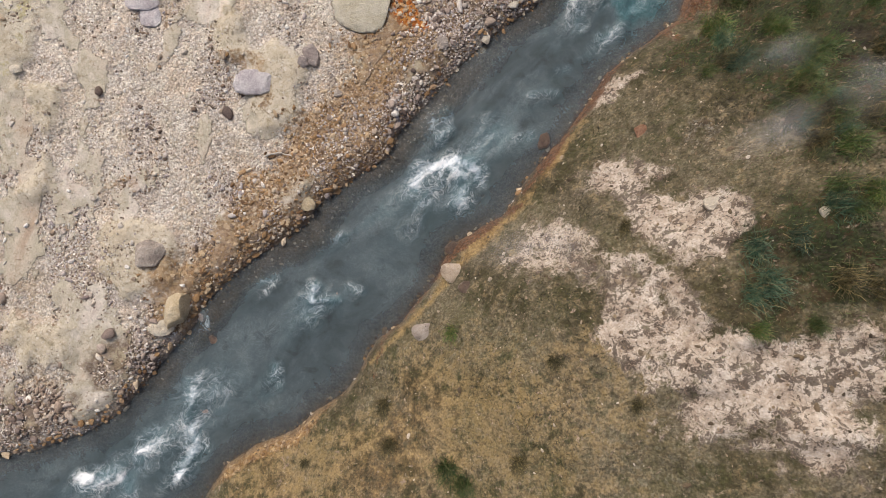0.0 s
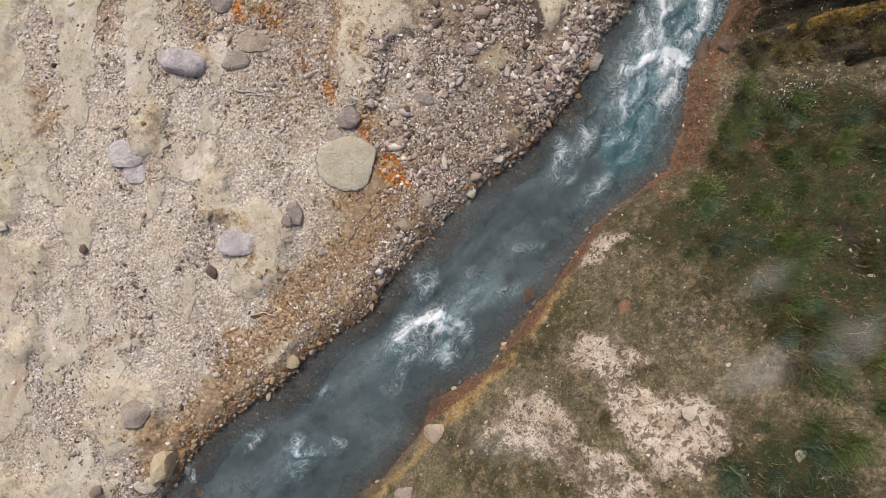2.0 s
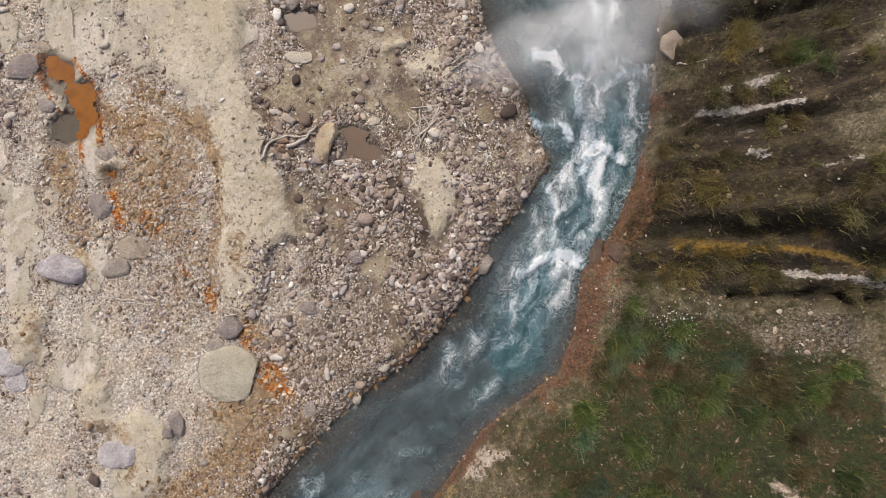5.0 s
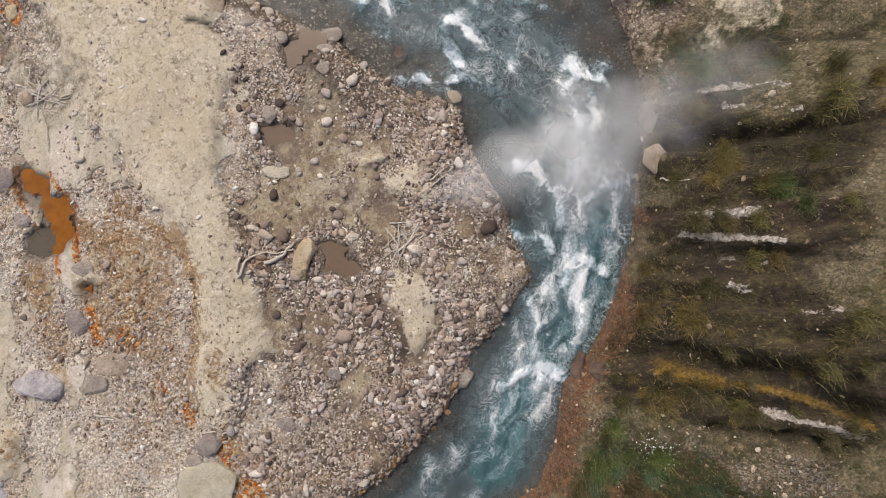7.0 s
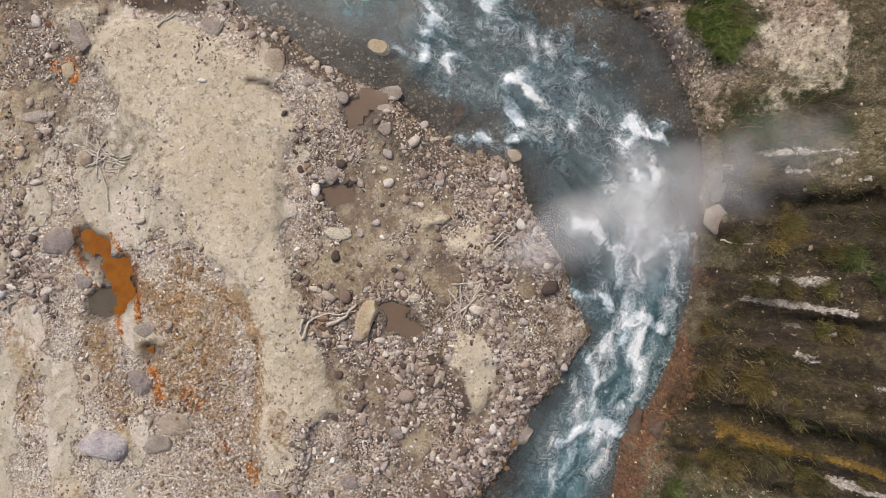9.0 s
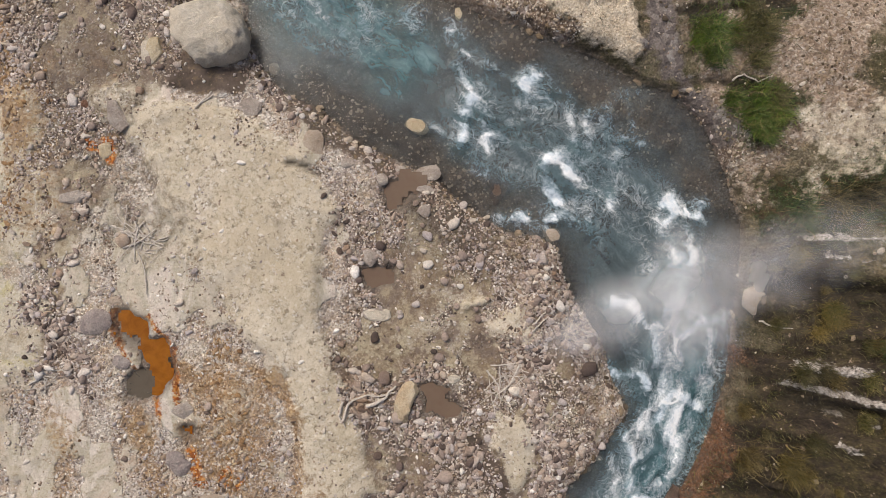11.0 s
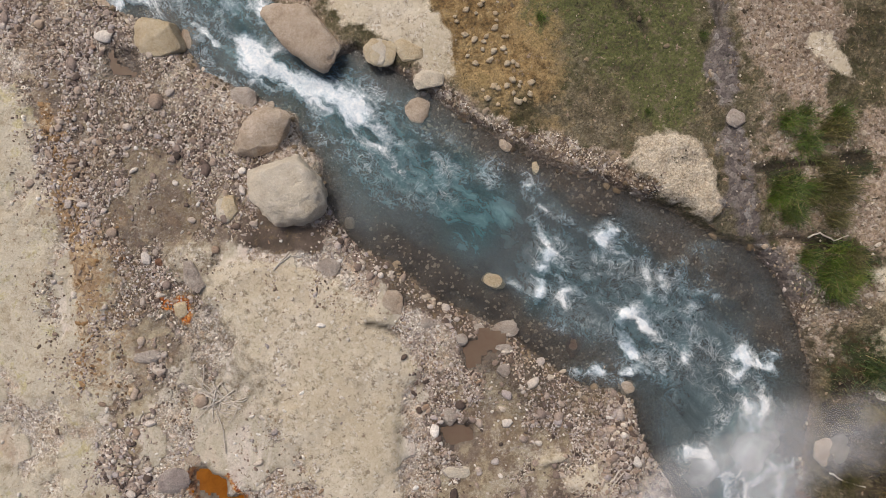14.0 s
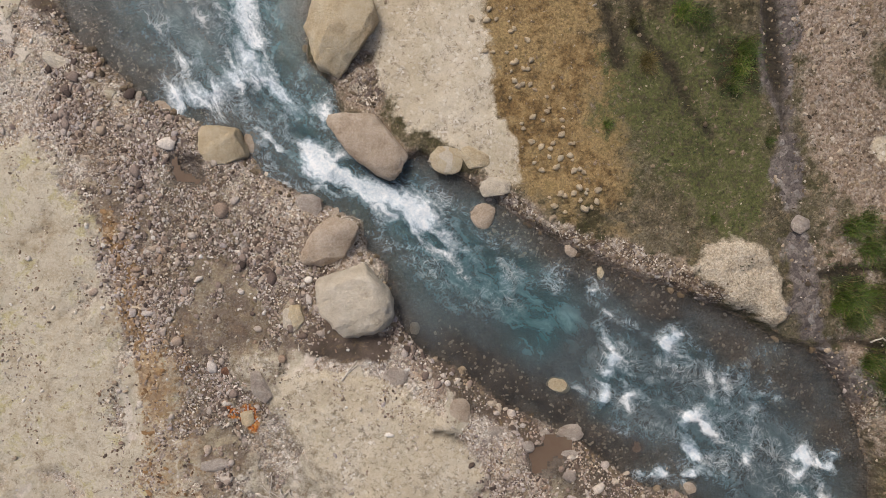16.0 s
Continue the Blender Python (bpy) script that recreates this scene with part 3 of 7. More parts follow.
# smooth silt lies in tongues and pools between the stones
MASK["silt"] = (1 - EAST) * dry * smooth(0.05, 0.17, fbm(PX * 1.3 + 7, PY * 0.8 + 3, 6) + 0.16 * FINE - 0.10 * MASK["gravel"] + 0.05 * MASK["chalk"])
Z += 0.025 * MASK["silt"] * (1 - MASK["gravel"]) - 0.02 * MASK["silt"] * MASK["gravel"]
MASK["wet"] = smooth(0.14, -0.02, EDGE)
MASK["east"] = EAST
PUDDLE_SHAPES = [
    ("orange", [(-5.82, 13.36), (-5.58, 13.39), (-5.48, 13.2), (-5.16, 13.16), (-5.06, 12.96), (-5.1, 12.79), (-4.78, 12.75), (-4.65, 12.49), (-4.57, 12.15), (-4.72, 11.82), (-4.89, 11.48), (-4.98, 11.56), (-4.89, 11.89), (-4.98, 12.12), (-5.23, 12.22), (-5.3, 12.49), (-5.64, 12.63), (-5.82, 12.89)]),
    ("grey", [(-5.23, 12.16), (-4.98, 12.1), (-4.89, 11.89), (-4.96, 11.56), (-5.3, 11.42), (-5.58, 11.55), (-5.64, 11.89), (-5.48, 12.06)]),
    ("orange", [(-4.47, 10.84), (-4.13, 10.9), (-4.12, 10.62), (-4.38, 10.62)]),
    ("brown", [(0.83, 11.72), (1.14, 11.82), (1.45, 11.7), (1.39, 11.47), (1.61, 11.23), (1.39, 11), (1.08, 11.15), (0.85, 11.05), (0.92, 11.41)]),
    ("brown", [(-.05, 15.92), (0.04, 16.17), (0.37, 16.22), (0.67, 16.13), (0.71, 15.92), (0.55, 15.8), (0.37, 15.58), (0.06, 15.58)]),
    ("brown", [(-7.58, 22.37), (-7.09, 22.31), (-7.15, 21.94), (-7.56, 21.97)]),
    ("brown", [(-.46, 14.28), (0.15, 14.26), (0.21, 14.01), (-.34, 13.95)]),
]
PUDDLE_LEVELS = []
for _, pts in PUDDLE_SHAPES:
    s = patch(pts, 0.8)
    edge = signed(PX[s], PY[s], pts) + 0.14 * RAGGED[s] + 0.07 * FINE[s]
    level = float(np.median(Z[s][edge < 0])) - 0.03
    hollow = smooth(0.09, -0.07, edge)
    Z[s] = Z[s] * (1 - hollow) + (level - 0.09) * hollow
    MASK["wet"][s] = np.maximum(MASK["wet"][s], smooth(0.22, 0.0, edge))
    PUDDLE_LEVELS.append(level - 0.03)


def near(x, y, field):
    """The value of a field of the ground grid at places within the fine part."""
    i = len(spread) + np.clip((np.asarray(x) - IX[0]) / STEP, 0, len(IX) - 1.01)
    j = len(spread) + np.clip((np.asarray(y) - IY[0]) / STEP, 0, len(IY) - 1.01)
    a, b = i.astype(int), j.astype(int)
    u, v = i - a, j - b
    return (field[a, b] * (1 - u) + field[a + 1, b] * u) * (1 - v) + (field[a, b + 1] * (1 - u) + field[a + 1, b + 1] * u) * v


# ---- materials ----
class Graph:
    """A few short hands for node materials."""

    def __init__(self, name):
        self.mat = bpy.data.materials.new(name)
        self.mat.use_nodes = True
        self.tree = self.mat.node_tree
        self.bsdf = self.tree.nodes["Principled BSDF"]
        self.out = self.tree.nodes["Material Output"]
        geo = self.tree.nodes.new("ShaderNodeNewGeometry")
        self.pos, self.island = geo.outputs["Position"], geo.outputs["Random Per Island"]
        self.object_random = self.tree.nodes.new("ShaderNodeObjectInfo").outputs["Random"]
        self.local = self.tree.nodes.new("ShaderNodeTexCoord").outputs["Object"]

    def put(self, socket, value):
        if isinstance(value, bpy.types.NodeSocket):
            self.tree.links.new(value, socket)
        else:
            socket.default_value = value

    def noise(self, scale, detail=4, rough=0.55, vec=None, warp=0.0):
        n = self.tree.nodes.new("ShaderNodeTexNoise")
        self.put(n.inputs["Vector"], vec or self.pos)
        for k, v in (("Scale", scale), ("Detail", detail), ("Roughness", rough), ("Distortion", warp)):
            n.inputs[k].default_value = v
        spread_out = self.tree.nodes.new("ShaderNodeMapRange")
        spread_out.inputs[1].default_value, spread_out.inputs[2].default_value = 0.27, 0.73
        self.tree.links.new(n.outputs["Fac"], spread_out.inputs[0])
        return spread_out.outputs[0]

    def moved(self, x, y):
        n = self.tree.nodes.new("ShaderNodeVectorMath")
        self.put(n.inputs[0], self.pos)
        n.inputs[1].default_value = (x, y, 0)
        return n.outputs[0]

    def stretched(self, x, y):
        n = self.tree.nodes.new("ShaderNodeVectorMath")
        n.operation = "MULTIPLY"
        self.put(n.inputs[0], self.pos)
        n.inputs[1].default_value = (x, y, 1)
        return n.outputs[0]

    def cells(self, scale, vec=None, feature="F1"):
        n = self.tree.nodes.new("ShaderNodeTexVoronoi")
        n.feature = feature
        self.put(n.inputs["Vector"], vec or self.pos)
        n.inputs["Scale"].default_value = scale
        if feature != "F1":
            return n.outputs["Distance"]
        sep = self.tree.nodes.new("ShaderNodeSeparateColor")
        self.tree.links.new(n.outputs["Color"], sep.inputs[0])
        return n.outputs["Distance"], sep.outputs[0], sep.outputs[1]

    def ramp(self, fac, stops):
        n = self.tree.nodes.new("ShaderNodeValToRGB")
        self.put(n.inputs[0], fac)
        e = n.color_ramp.elements
        while len(e) < len(stops):
            e.new(0.5)
        for k, (p, c) in enumerate(stops):
            e[k].position = p
            e[k].color = c if len(c) == 4 else (*c, 1)
        return n.outputs[0]

    def mix(self, fac, a, b, how="MIX"):
        n = self.tree.nodes.new("ShaderNodeMix")
        n.data_type, n.blend_type = "RGBA", how
        self.put(n.inputs[0], fac)
        self.put(n.inputs[6], a)
        self.put(n.inputs[7], b)
        return n.outputs[2]

    def math(self, op, a, b=0.0, c=0.0, clamp=False):
        n = self.tree.nodes.new("ShaderNodeMath")
        n.operation, n.use_clamp = op, clamp
        for k, v in enumerate((a, b, c)):
            self.put(n.inputs[k], v)
        return n.outputs[0]

    def attr(self, name):
        n = self.tree.nodes.new("ShaderNodeAttribute")
        n.attribute_name = name
        return n.outputs["Fac"]

    def torn(self, mask, grain, amount=0.8, sharp=3.0):
        """A soft mask torn open by a noise, so that its edge frays."""
        m = self.math("ADD", mask, self.math("MULTIPLY_ADD", grain, amount, -0.5 * amount))
        return self.math("MULTIPLY_ADD", self.math("SUBTRACT", m, 0.5), sharp, 0.5, clamp=True)

    def bump(self, height, strength=0.5, distance=0.02, normal=None):
        n = self.tree.nodes.new("ShaderNodeBump")
        self.put(n.inputs["Height"], height)
        n.inputs["Strength"].default_value, n.inputs["Distance"].default_value = strength, distance
        if normal:
            self.put(n.inputs["Normal"], normal)
        return n.outputs[0]

    def finish(self, colour, rough=0.85, normal=None, **more):
        self.put(self.bsdf.inputs["Base Color"], colour)
        self.put(self.bsdf.inputs["Roughness"], rough)
        if normal:
            self.put(self.bsdf.inputs["Normal"], normal)
        for k, v in more.items():
            self.put(self.bsdf.inputs[k.replace("_", " ")], v)
        return self.mat


def ground_material():
    g = Graph("valley_ground")
    big, mid, small, grit = g.noise(0.5, 5), g.noise(2.6, 6, 0.62), g.noise(13, 5, 0.65), g.noise(24, 4, 0.7)
    fray, fray2 = g.noise(4.5, 8, 0.72), g.noise(8, 7, 0.72, warp=0.6)
    d1, r1, r1b = g.cells(8.5)
    d2, r2, r2b = g.cells(17)
    d3, r3, r3b = g.cells(33)
    # pale stony flat, with smooth silty places
    pebble = g.ramp(r2, [(0.0, tone(70, 58, 52, 0.9)), (0.18, tone(118, 102, 90, 0.9)), (0.45, tone(182, 166, 148, 0.9)), (0.7, tone(208, 196, 178, 0.9)), (0.9, tone(232, 226, 216, 0.9)), (1.0, tone(246, 242, 236, 0.9))])
    crumb = g.ramp(r3, [(0.0, tone(76, 62, 52)), (0.25, tone(142, 124, 106)), (0.6, tone(202, 188, 166)), (1.0, tone(246, 242, 234))])
    banks = g.noise(1.0, 6, 0.62, g.stretched(1.3, 0.55), 0.3)
    silt = g.ramp(g.noise(1.4, 6, 0.6, g.stretched(0.9, 0.5), 0.5), [(0.05, tone(186, 162, 140, 0.9)), (0.3, tone(214, 202, 184, 0.9)), (0.5, tone(194, 185, 164, 0.9)), (0.7, tone(228, 218, 206, 0.9)), (0.95, tone(208, 188, 176, 0.9))])
    silt = g.mix(g.math("MULTIPLY", small, 0.35), silt, tone(176, 162, 138))
    either = g.math("MULTIPLY_ADD", r2b, 5.0, -2.2, clamp=True)
    stony = g.mix(either, crumb, pebble)
    stony = g.mix(g.math("MULTIPLY", big, 0.14), stony, tone(186, 176, 146))
    silt_here = g.torn(g.attr("silt"), fray, 0.7, 4)
    stony_part = g.math("SUBTRACT", 1.0, silt_here)
    loose = g.torn(g.math("MULTIPLY_ADD", banks, 0.75, g.math("MULTIPLY", mid, 0.25)), fray2, 1.2, 4)
    pale = g.mix(g.math("MULTIPLY_ADD", loose, 0.5, 0.45), silt, stony)
    tan = g.torn(g.math("MULTIPLY", g.noise(0.9, 7, 0.68, g.moved(13, 4)), 0.98), fray2, 0.9, 4)
    pale = g.mix(g.math("MULTIPLY", tan, 0.75), pale, g.mix(0.35, tone(158, 124, 86), pale))
    rosy = g.torn(g.math("MULTIPLY", g.noise(1.1, 6, 0.65, g.moved(-53, 8)), 0.85), fray2, 0.9, 6)
    pale = g.mix(g.math("MULTIPLY", rosy, 0.65), pale, g.mix(0.2, tone(208, 182, 160), pale))
    mauve = g.torn(g.math("MULTIPLY", g.noise(1.3, 6, 0.65, g.moved(-7, 21)), 1.02), fray, 0.9, 4)
    pale = g.mix(g.math("MULTIPLY", mauve, 0.75), pale, g.mix(0.6, tone(168, 156, 158), stony))
    chalk = g.torn(g.math("MULTIPLY", g.noise(2.2, 6, 0.65, g.moved(40, -9)), 0.72), fray2, 0.9, 4)
    pale = g.mix(g.math("MULTIPLY", chalk, 0.7), pale, g.mix(0.3, tone(234, 226, 214), crumb))
    pale = g.mix(g.math("MULTIPLY", g.attr("chalk"), g.math("MULTIPLY_ADD", fray2, 0.4, 0.0)), pale, tone(236, 226, 212, 0.9))
    pale = g.mix(g.math("MULTIPLY", silt_here, 0.88), pale, silt)
    # grey river gravel, fine grains between darkened to stand for the stones' contact shade
    stone_grey = g.ramp(r1, [(0.0, tone(74, 64, 60)), (0.25, tone(116, 102, 96)), (0.5, tone(146, 132, 124)), (0.75, tone(176, 162, 152)), (0.92, tone(206, 196, 186)), (1.0, tone(232, 226, 218))])
    shaded_fines = g.ramp(g.math("MULTIPLY_ADD", mid, 0.7, g.math("MULTIPLY", small, 0.3)), [(0.1, tone(52, 42, 36)), (0.4, tone(90, 76, 66)), (0.7, tone(132, 115, 100)), (0.95, tone(190, 174, 154))])
    grey = g.mix(g.math("MULTIPLY_ADD", r1b, 5.0, -2.6, clamp=True), g.mix(g.math("MULTIPLY_ADD", r3b, 4.0, -1.8, clamp=True), shaded_fines, crumb), g.mix(0.25, stone_grey, shaded_fines))
    grey = g.mix(g.math("MULTIPLY", silt_here, 0.85), grey, g.ramp(g.math("MULTIPLY_ADD", mid, 0.5, g.math("MULTIPLY", big, 0.5)), [(0.25, tone(112, 96, 84)), (0.45, tone(142, 124, 108)), (0.55, tone(176, 160, 132)), (0.8, tone(206, 194, 164))]))
    grey = g.mix(g.math("MULTIPLY", g.torn(g.math("MULTIPLY", g.noise(1.2, 7, 0.68, g.moved(5, 55)), 0.74), fray, 0.9, 6), 0.7), grey, g.mix(0.4, silt, crumb))
    grey = g.mix(g.math("MULTIPLY", g.torn(g.math("MULTIPLY", g.noise(0.9, 7, 0.68, g.moved(-25, 5)), 0.78), fray2, 0.9, 6), 0.6), grey, g.ramp(small, [(0.1, tone(92, 72, 56)), (0.9, tone(150, 124, 98))]))
    sand = g.mix(0.5, g.ramp(mid, [(0.05, tone(196, 180, 158, 0.9)), (0.5, tone(217, 205, 184, 0.9)), (0.95, tone(226, 217, 200, 0.9))]), g.ramp(fray, [(0.05, tone(160, 142, 120, 0.9)), (0.35, tone(198, 184, 160, 0.9)), (0.9, tone(220, 210, 194, 0.9))]))
    stain = g.torn(g.math("MULTIPLY", g.noise(1.0, 7, 0.68, g.moved(18, -33)), 0.76), fray2, 1.0, 2.6)
    sand = g.mix(g.math("MULTIPLY", stain, 0.4), sand, g.ramp(small, [(0.1, tone(150, 136, 104)), (0.9, tone(192, 180, 144))]))
    flush = g.torn(g.math("MULTIPLY", g.noise(0.6, 6, 0.62, g.moved(77, 13)), 0.85), fray, 0.8, 3)
    sand = g.mix(g.math("MULTIPLY", flush, 0.45), sand, g.ramp(fray2, [(0.1, tone(178, 160, 128)), (0.9, tone(212, 196, 168))]))
    sand = g.mix(g.math("MULTIPLY", g.torn(g.math("MULTIPLY", g.noise(2.4, 6, 0.65, g.moved(-19, 63)), 0.74), fray2, 1.0, 4), 0.55), sand, stony)
    sand = g.mix(g.math("MULTIPLY_ADD", r2, 3.0, -2.5, clamp=True), sand, g.mix(0.6, sand, pebble))
    road = g.ramp(g.noise(1.6, 8, 0.7, warp=0.4), [(0.05, tone(168, 150, 122)), (0.3, tone(200, 186, 162)), (0.6, tone(218, 208, 188)), (0.8, tone(200, 188, 140)), (1.0, tone(226, 218, 202))])
    road = g.mix(g.math("MULTIPLY", fray2, 0.45), road, g.mix(0.5, road, crumb))
    rust = g.mix(0.45, g.ramp(fray, [(0.05, tone(104, 74, 44)), (0.22, tone(128, 94, 56)), (0.5, tone(160, 122, 74)), (0.75, tone(182, 148, 98)), (0.95, tone(208, 190, 156))]), g.ramp(r2, [(0.0, tone(88, 64, 44)), (0.3, tone(156, 122, 84)), (0.55, tone(150, 136, 124)), (0.8, tone(198, 168, 124)), (1.0, tone(230, 214, 188))]))
    ochre = g.ramp(g.math("MULTIPLY_ADD", fray, 0.55, g.math("MULTIPLY", big, 0.45)), [(0.1, tone(104, 80, 48, 0.6)), (0.35, tone(150, 120, 76, 0.6)), (0.55, tone(188, 160, 112, 0.6)), (0.75, tone(150, 128, 82, 0.6)), (0.95, tone(206, 188, 150, 0.6))])
    meadow = g.ramp(g.math("MULTIPLY_ADD", fray2, 0.55, g.math("MULTIPLY", mid, 0.45)), [(0.1, tone(62, 56, 44, 0.52)), (0.32, tone(104, 96, 68, 0.52)), (0.5, tone(114, 120, 64, 0.52)), (0.68, tone(138, 126, 98, 0.52)), (0.95, tone(172, 158, 134, 0.52))])
    moss = g.ramp(g.math("MULTIPLY_ADD", fray2, 0.22, g.math("MULTIPLY_ADD", mid, 0.38, g.math("MULTIPLY", big, 0.4))), [(0.08, tone(54, 48, 30, 0.34)), (0.28, tone(92, 82, 48, 0.34)), (0.45, tone(116, 104, 68, 0.34)), (0.6, tone(104, 102, 56, 0.34)), (0.78, tone(150, 136, 104, 0.34)), (0.95, tone(182, 168, 142, 0.34))])
    moss = g.mix(g.math("MULTIPLY", g.torn(big, fray, 0.9, 2.5), 0.55), moss, g.mix(0.5, moss, g.ramp(r2, [(0.0, tone(112, 96, 72)), (0.6, tone(160, 144, 116)), (1.0, tone(204, 192, 170))])))
    clumps = g.torn(g.math("MULTIPLY", g.noise(0.9, 7, 0.7, g.moved(61, 12)), 0.82), fray2, 1.0, 3)
    moss = g.mix(g.math("MULTIPLY", clumps, 0.6), moss, g.ramp(mid, [(0.1, tone(46, 48, 26, 0.5)), (0.6, tone(82, 84, 42, 0.5)), (0.95, tone(112, 102, 62, 0.5))]))
    dust = g.torn(g.math("MULTIPLY", g.noise(0.7, 7, 0.7, g.moved(-31, 44)), 0.9), fray, 0.7, 2)
    moss = g.mix(g.math("MULTIPLY", dust, 0.62), moss, g.ramp(r3, [(0.0, tone(120, 106, 86, 0.55)), (1.0, tone(184, 170, 146, 0.55))]))
    turf = g.ramp(g.math("MULTIPLY_ADD", fray2, 0.5, g.math("MULTIPLY", mid, 0.5)), [(0.1, tone(32, 28, 18, 0.5)), (0.3, tone(60, 52, 32, 0.5)), (0.48, tone(66, 78, 38, 0.46)), (0.62, tone(92, 72, 44, 0.5)), (0.8, tone(94, 90, 54, 0.42)), (0.95, tone(130, 108, 78, 0.42))])
    crust = g.mix(0.14, g.ramp(g.math("MULTIPLY_ADD", fray, 0.55, g.math("MULTIPLY", mid, 0.45)), [(0.08, tone(112, 94, 78)), (0.3, tone(166, 146, 128, 0.8)), (0.55, tone(200, 184, 168, 0.82)), (0.9, tone(224, 214, 204, 0.88))]), crumb)
    crust = g.mix(g.math("MULTIPLY", g.torn(g.math("MULTIPLY", g.noise(1.9, 7, 0.7, g.moved(27, 91)), 0.8), fray2, 1.3, 8), 0.8), crust, g.ramp(fray, [(0.1, tone(32, 24, 20)), (0.6, tone(76, 62, 48)), (0.95, tone(112, 104, 70))]))
    dark = g.ramp(g.math("MULTIPLY_ADD", g.noise(5, 8, 0.7, g.stretched(0.35, 1.6), 0.5), 0.6, g.math("MULTIPLY", mid, 0.4)), [(0.1, tone(28, 22, 18)), (0.4, tone(50, 40, 32)), (0.62, tone(72, 60, 45)), (0.82, tone(96, 84, 58)), (0.97, tone(146, 132, 108))])
    dark = g.mix(g.math("MULTIPLY", g.torn(g.math("MULTIPLY", g.noise(1.1, 6, 0.65, g.moved(3, 70)), 0.85), fray2, 1.0, 2.2), 0.42), dark, g.ramp(small, [(0.1, tone(46, 42, 20)), (0.5, tone(80, 74, 34)), (0.9, tone(114, 102, 58))]))
    soil = g.mix(0.25, g.ramp(g.math("MULTIPLY_ADD", fray2, 0.6, g.math("MULTIPLY", mid, 0.4)), [(0.1, tone(34, 27, 20)), (0.5, tone(66, 54, 40)), (0.9, tone(100, 84, 62))]), crumb)
    rubble = g.mix(0.4, g.ramp(g.math("MULTIPLY_ADD", fray, 0.5, g.math("MULTIPLY", big, 0.5)), [(0.1, tone(92, 76, 60, 0.7)), (0.4, tone(148, 124, 100, 0.7)), (0.65, tone(172, 148, 126, 0.7)), (0.9, tone(196, 178, 158, 0.7))]), g.mix(0.5, stone_grey, pebble))
    mud = g.ramp(mid, [(0.1, tone(80, 68, 58)), (0.9, tone(120, 104, 92))])

    colour = g.mix(g.torn(g.attr("gravel"), fray, 0.9, 2.2), pale, grey)
    colour = g.mix(g.torn(g.attr("sand"), fray, 0.8, 3.5), colour, sand)
    colour = g.mix(g.torn(g.attr("road"), fray, 0.8, 2.5), colour, road)
    colour = g.mix(g.torn(g.attr("mud"), fray, 0.7), colour, mud)
    colour = g.mix(g.attr("east"), colour, moss)
    colour = g.mix(g.torn(g.attr("rubble"), fray, 0.8, 2.0), colour, rubble)
    colour = g.mix(g.torn(g.attr("soil"), fray, 0.8, 2.0), colour, soil)
    colour = g.mix(g.torn(g.attr("ochre"), fray, 1.3, 1.3), colour, ochre)
    colour = g.mix(g.torn(g.attr("meadow"), fray2, 1.3, 1.4), colour, meadow)
    colour = g.mix(g.torn(g.attr("grass"), fray2, 0.9, 2.0), colour, turf)
    colour = g.mix(g.torn(g.attr("dark"), fray, 0.8, 2.5), colour, dark)
    colour = g.mix(g.torn(g.attr("crust"), fray2, 1.3, 3.5), colour, crust)
    colour = g.mix(g.torn(g.attr("outcrop"), fray, 0.5, 3), colour, g.mix(0.16, g.ramp(fray, [(0.05, tone(160, 142, 118)), (0.4, tone(200, 184, 160)), (0.9, tone(214, 202, 182))]), crumb))
    east_stones = g.math("MULTIPLY", g.attr("gravel"), g.attr("east"))
    colour = g.mix(g.torn(east_stones, fray, 0.9, 2.5), colour, grey)
    colour = g.mix(g.torn(g.math("MULTIPLY", g.attr("sand"), g.attr("east")), fray, 0.8, 2.5), colour, sand)
    colour = g.mix(g.torn(g.attr("path"), fray, 0.6), colour, g.mix(0.72, stone_grey, tone(108, 100, 96, 0.75)))
    colour = g.mix(g.math("MULTIPLY", g.torn(g.attr("rust"), fray2, 1.1, 2.3), 0.82), colour, rust)
    colour = g.mix(g.torn(g.attr("orange"), fray2, 1.2, 2.4), colour, g.ramp(r2, [(0.0, tone(128, 62, 18)), (0.5, tone(190, 112, 40)), (0.85, tone(206, 146, 78)), (1.0, tone(214, 186, 146))]))
    colour = g.mix(g.math("MULTIPLY", g.torn(g.attr("yellow"), fray2, 1.3, 2.5), 0.8), colour, g.ramp(small, [(0.1, tone(84, 66, 20)), (0.9, tone(164, 128, 46))]))
    colour = g.mix(g.torn(g.attr("streak"), fray2, 1.5, 3), colour, g.ramp(small, [(0.1, tone(130, 120, 110)), (0.9, tone(214, 206, 198))]))
    # trench hollows are also coloured near-black: crevice shade painted over the real dip
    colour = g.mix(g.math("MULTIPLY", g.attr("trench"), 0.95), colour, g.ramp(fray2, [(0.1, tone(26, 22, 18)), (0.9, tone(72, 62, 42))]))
    damp = g.math("MULTIPLY", g.attr("wet"), g.math("MULTIPLY_ADD", fray, 0.4, 0.65), clamp=True)
    colour = g.mix(damp, colour, g.mix(0.9, colour, g.ramp(fray, [(0.1, tone(50, 42, 36)), (0.5, tone(88, 74, 62)), (0.95, tone(132, 114, 98))])))
    colour = g.mix(g.torn(g.attr("russet"), fray2, 1.2, 2.2), colour, g.mix(0.08, g.ramp(fray2, [(0.1, tone(44, 27, 16)), (0.5, tone(96, 60, 34)), (0.95, tone(134, 92, 56))]), crumb))
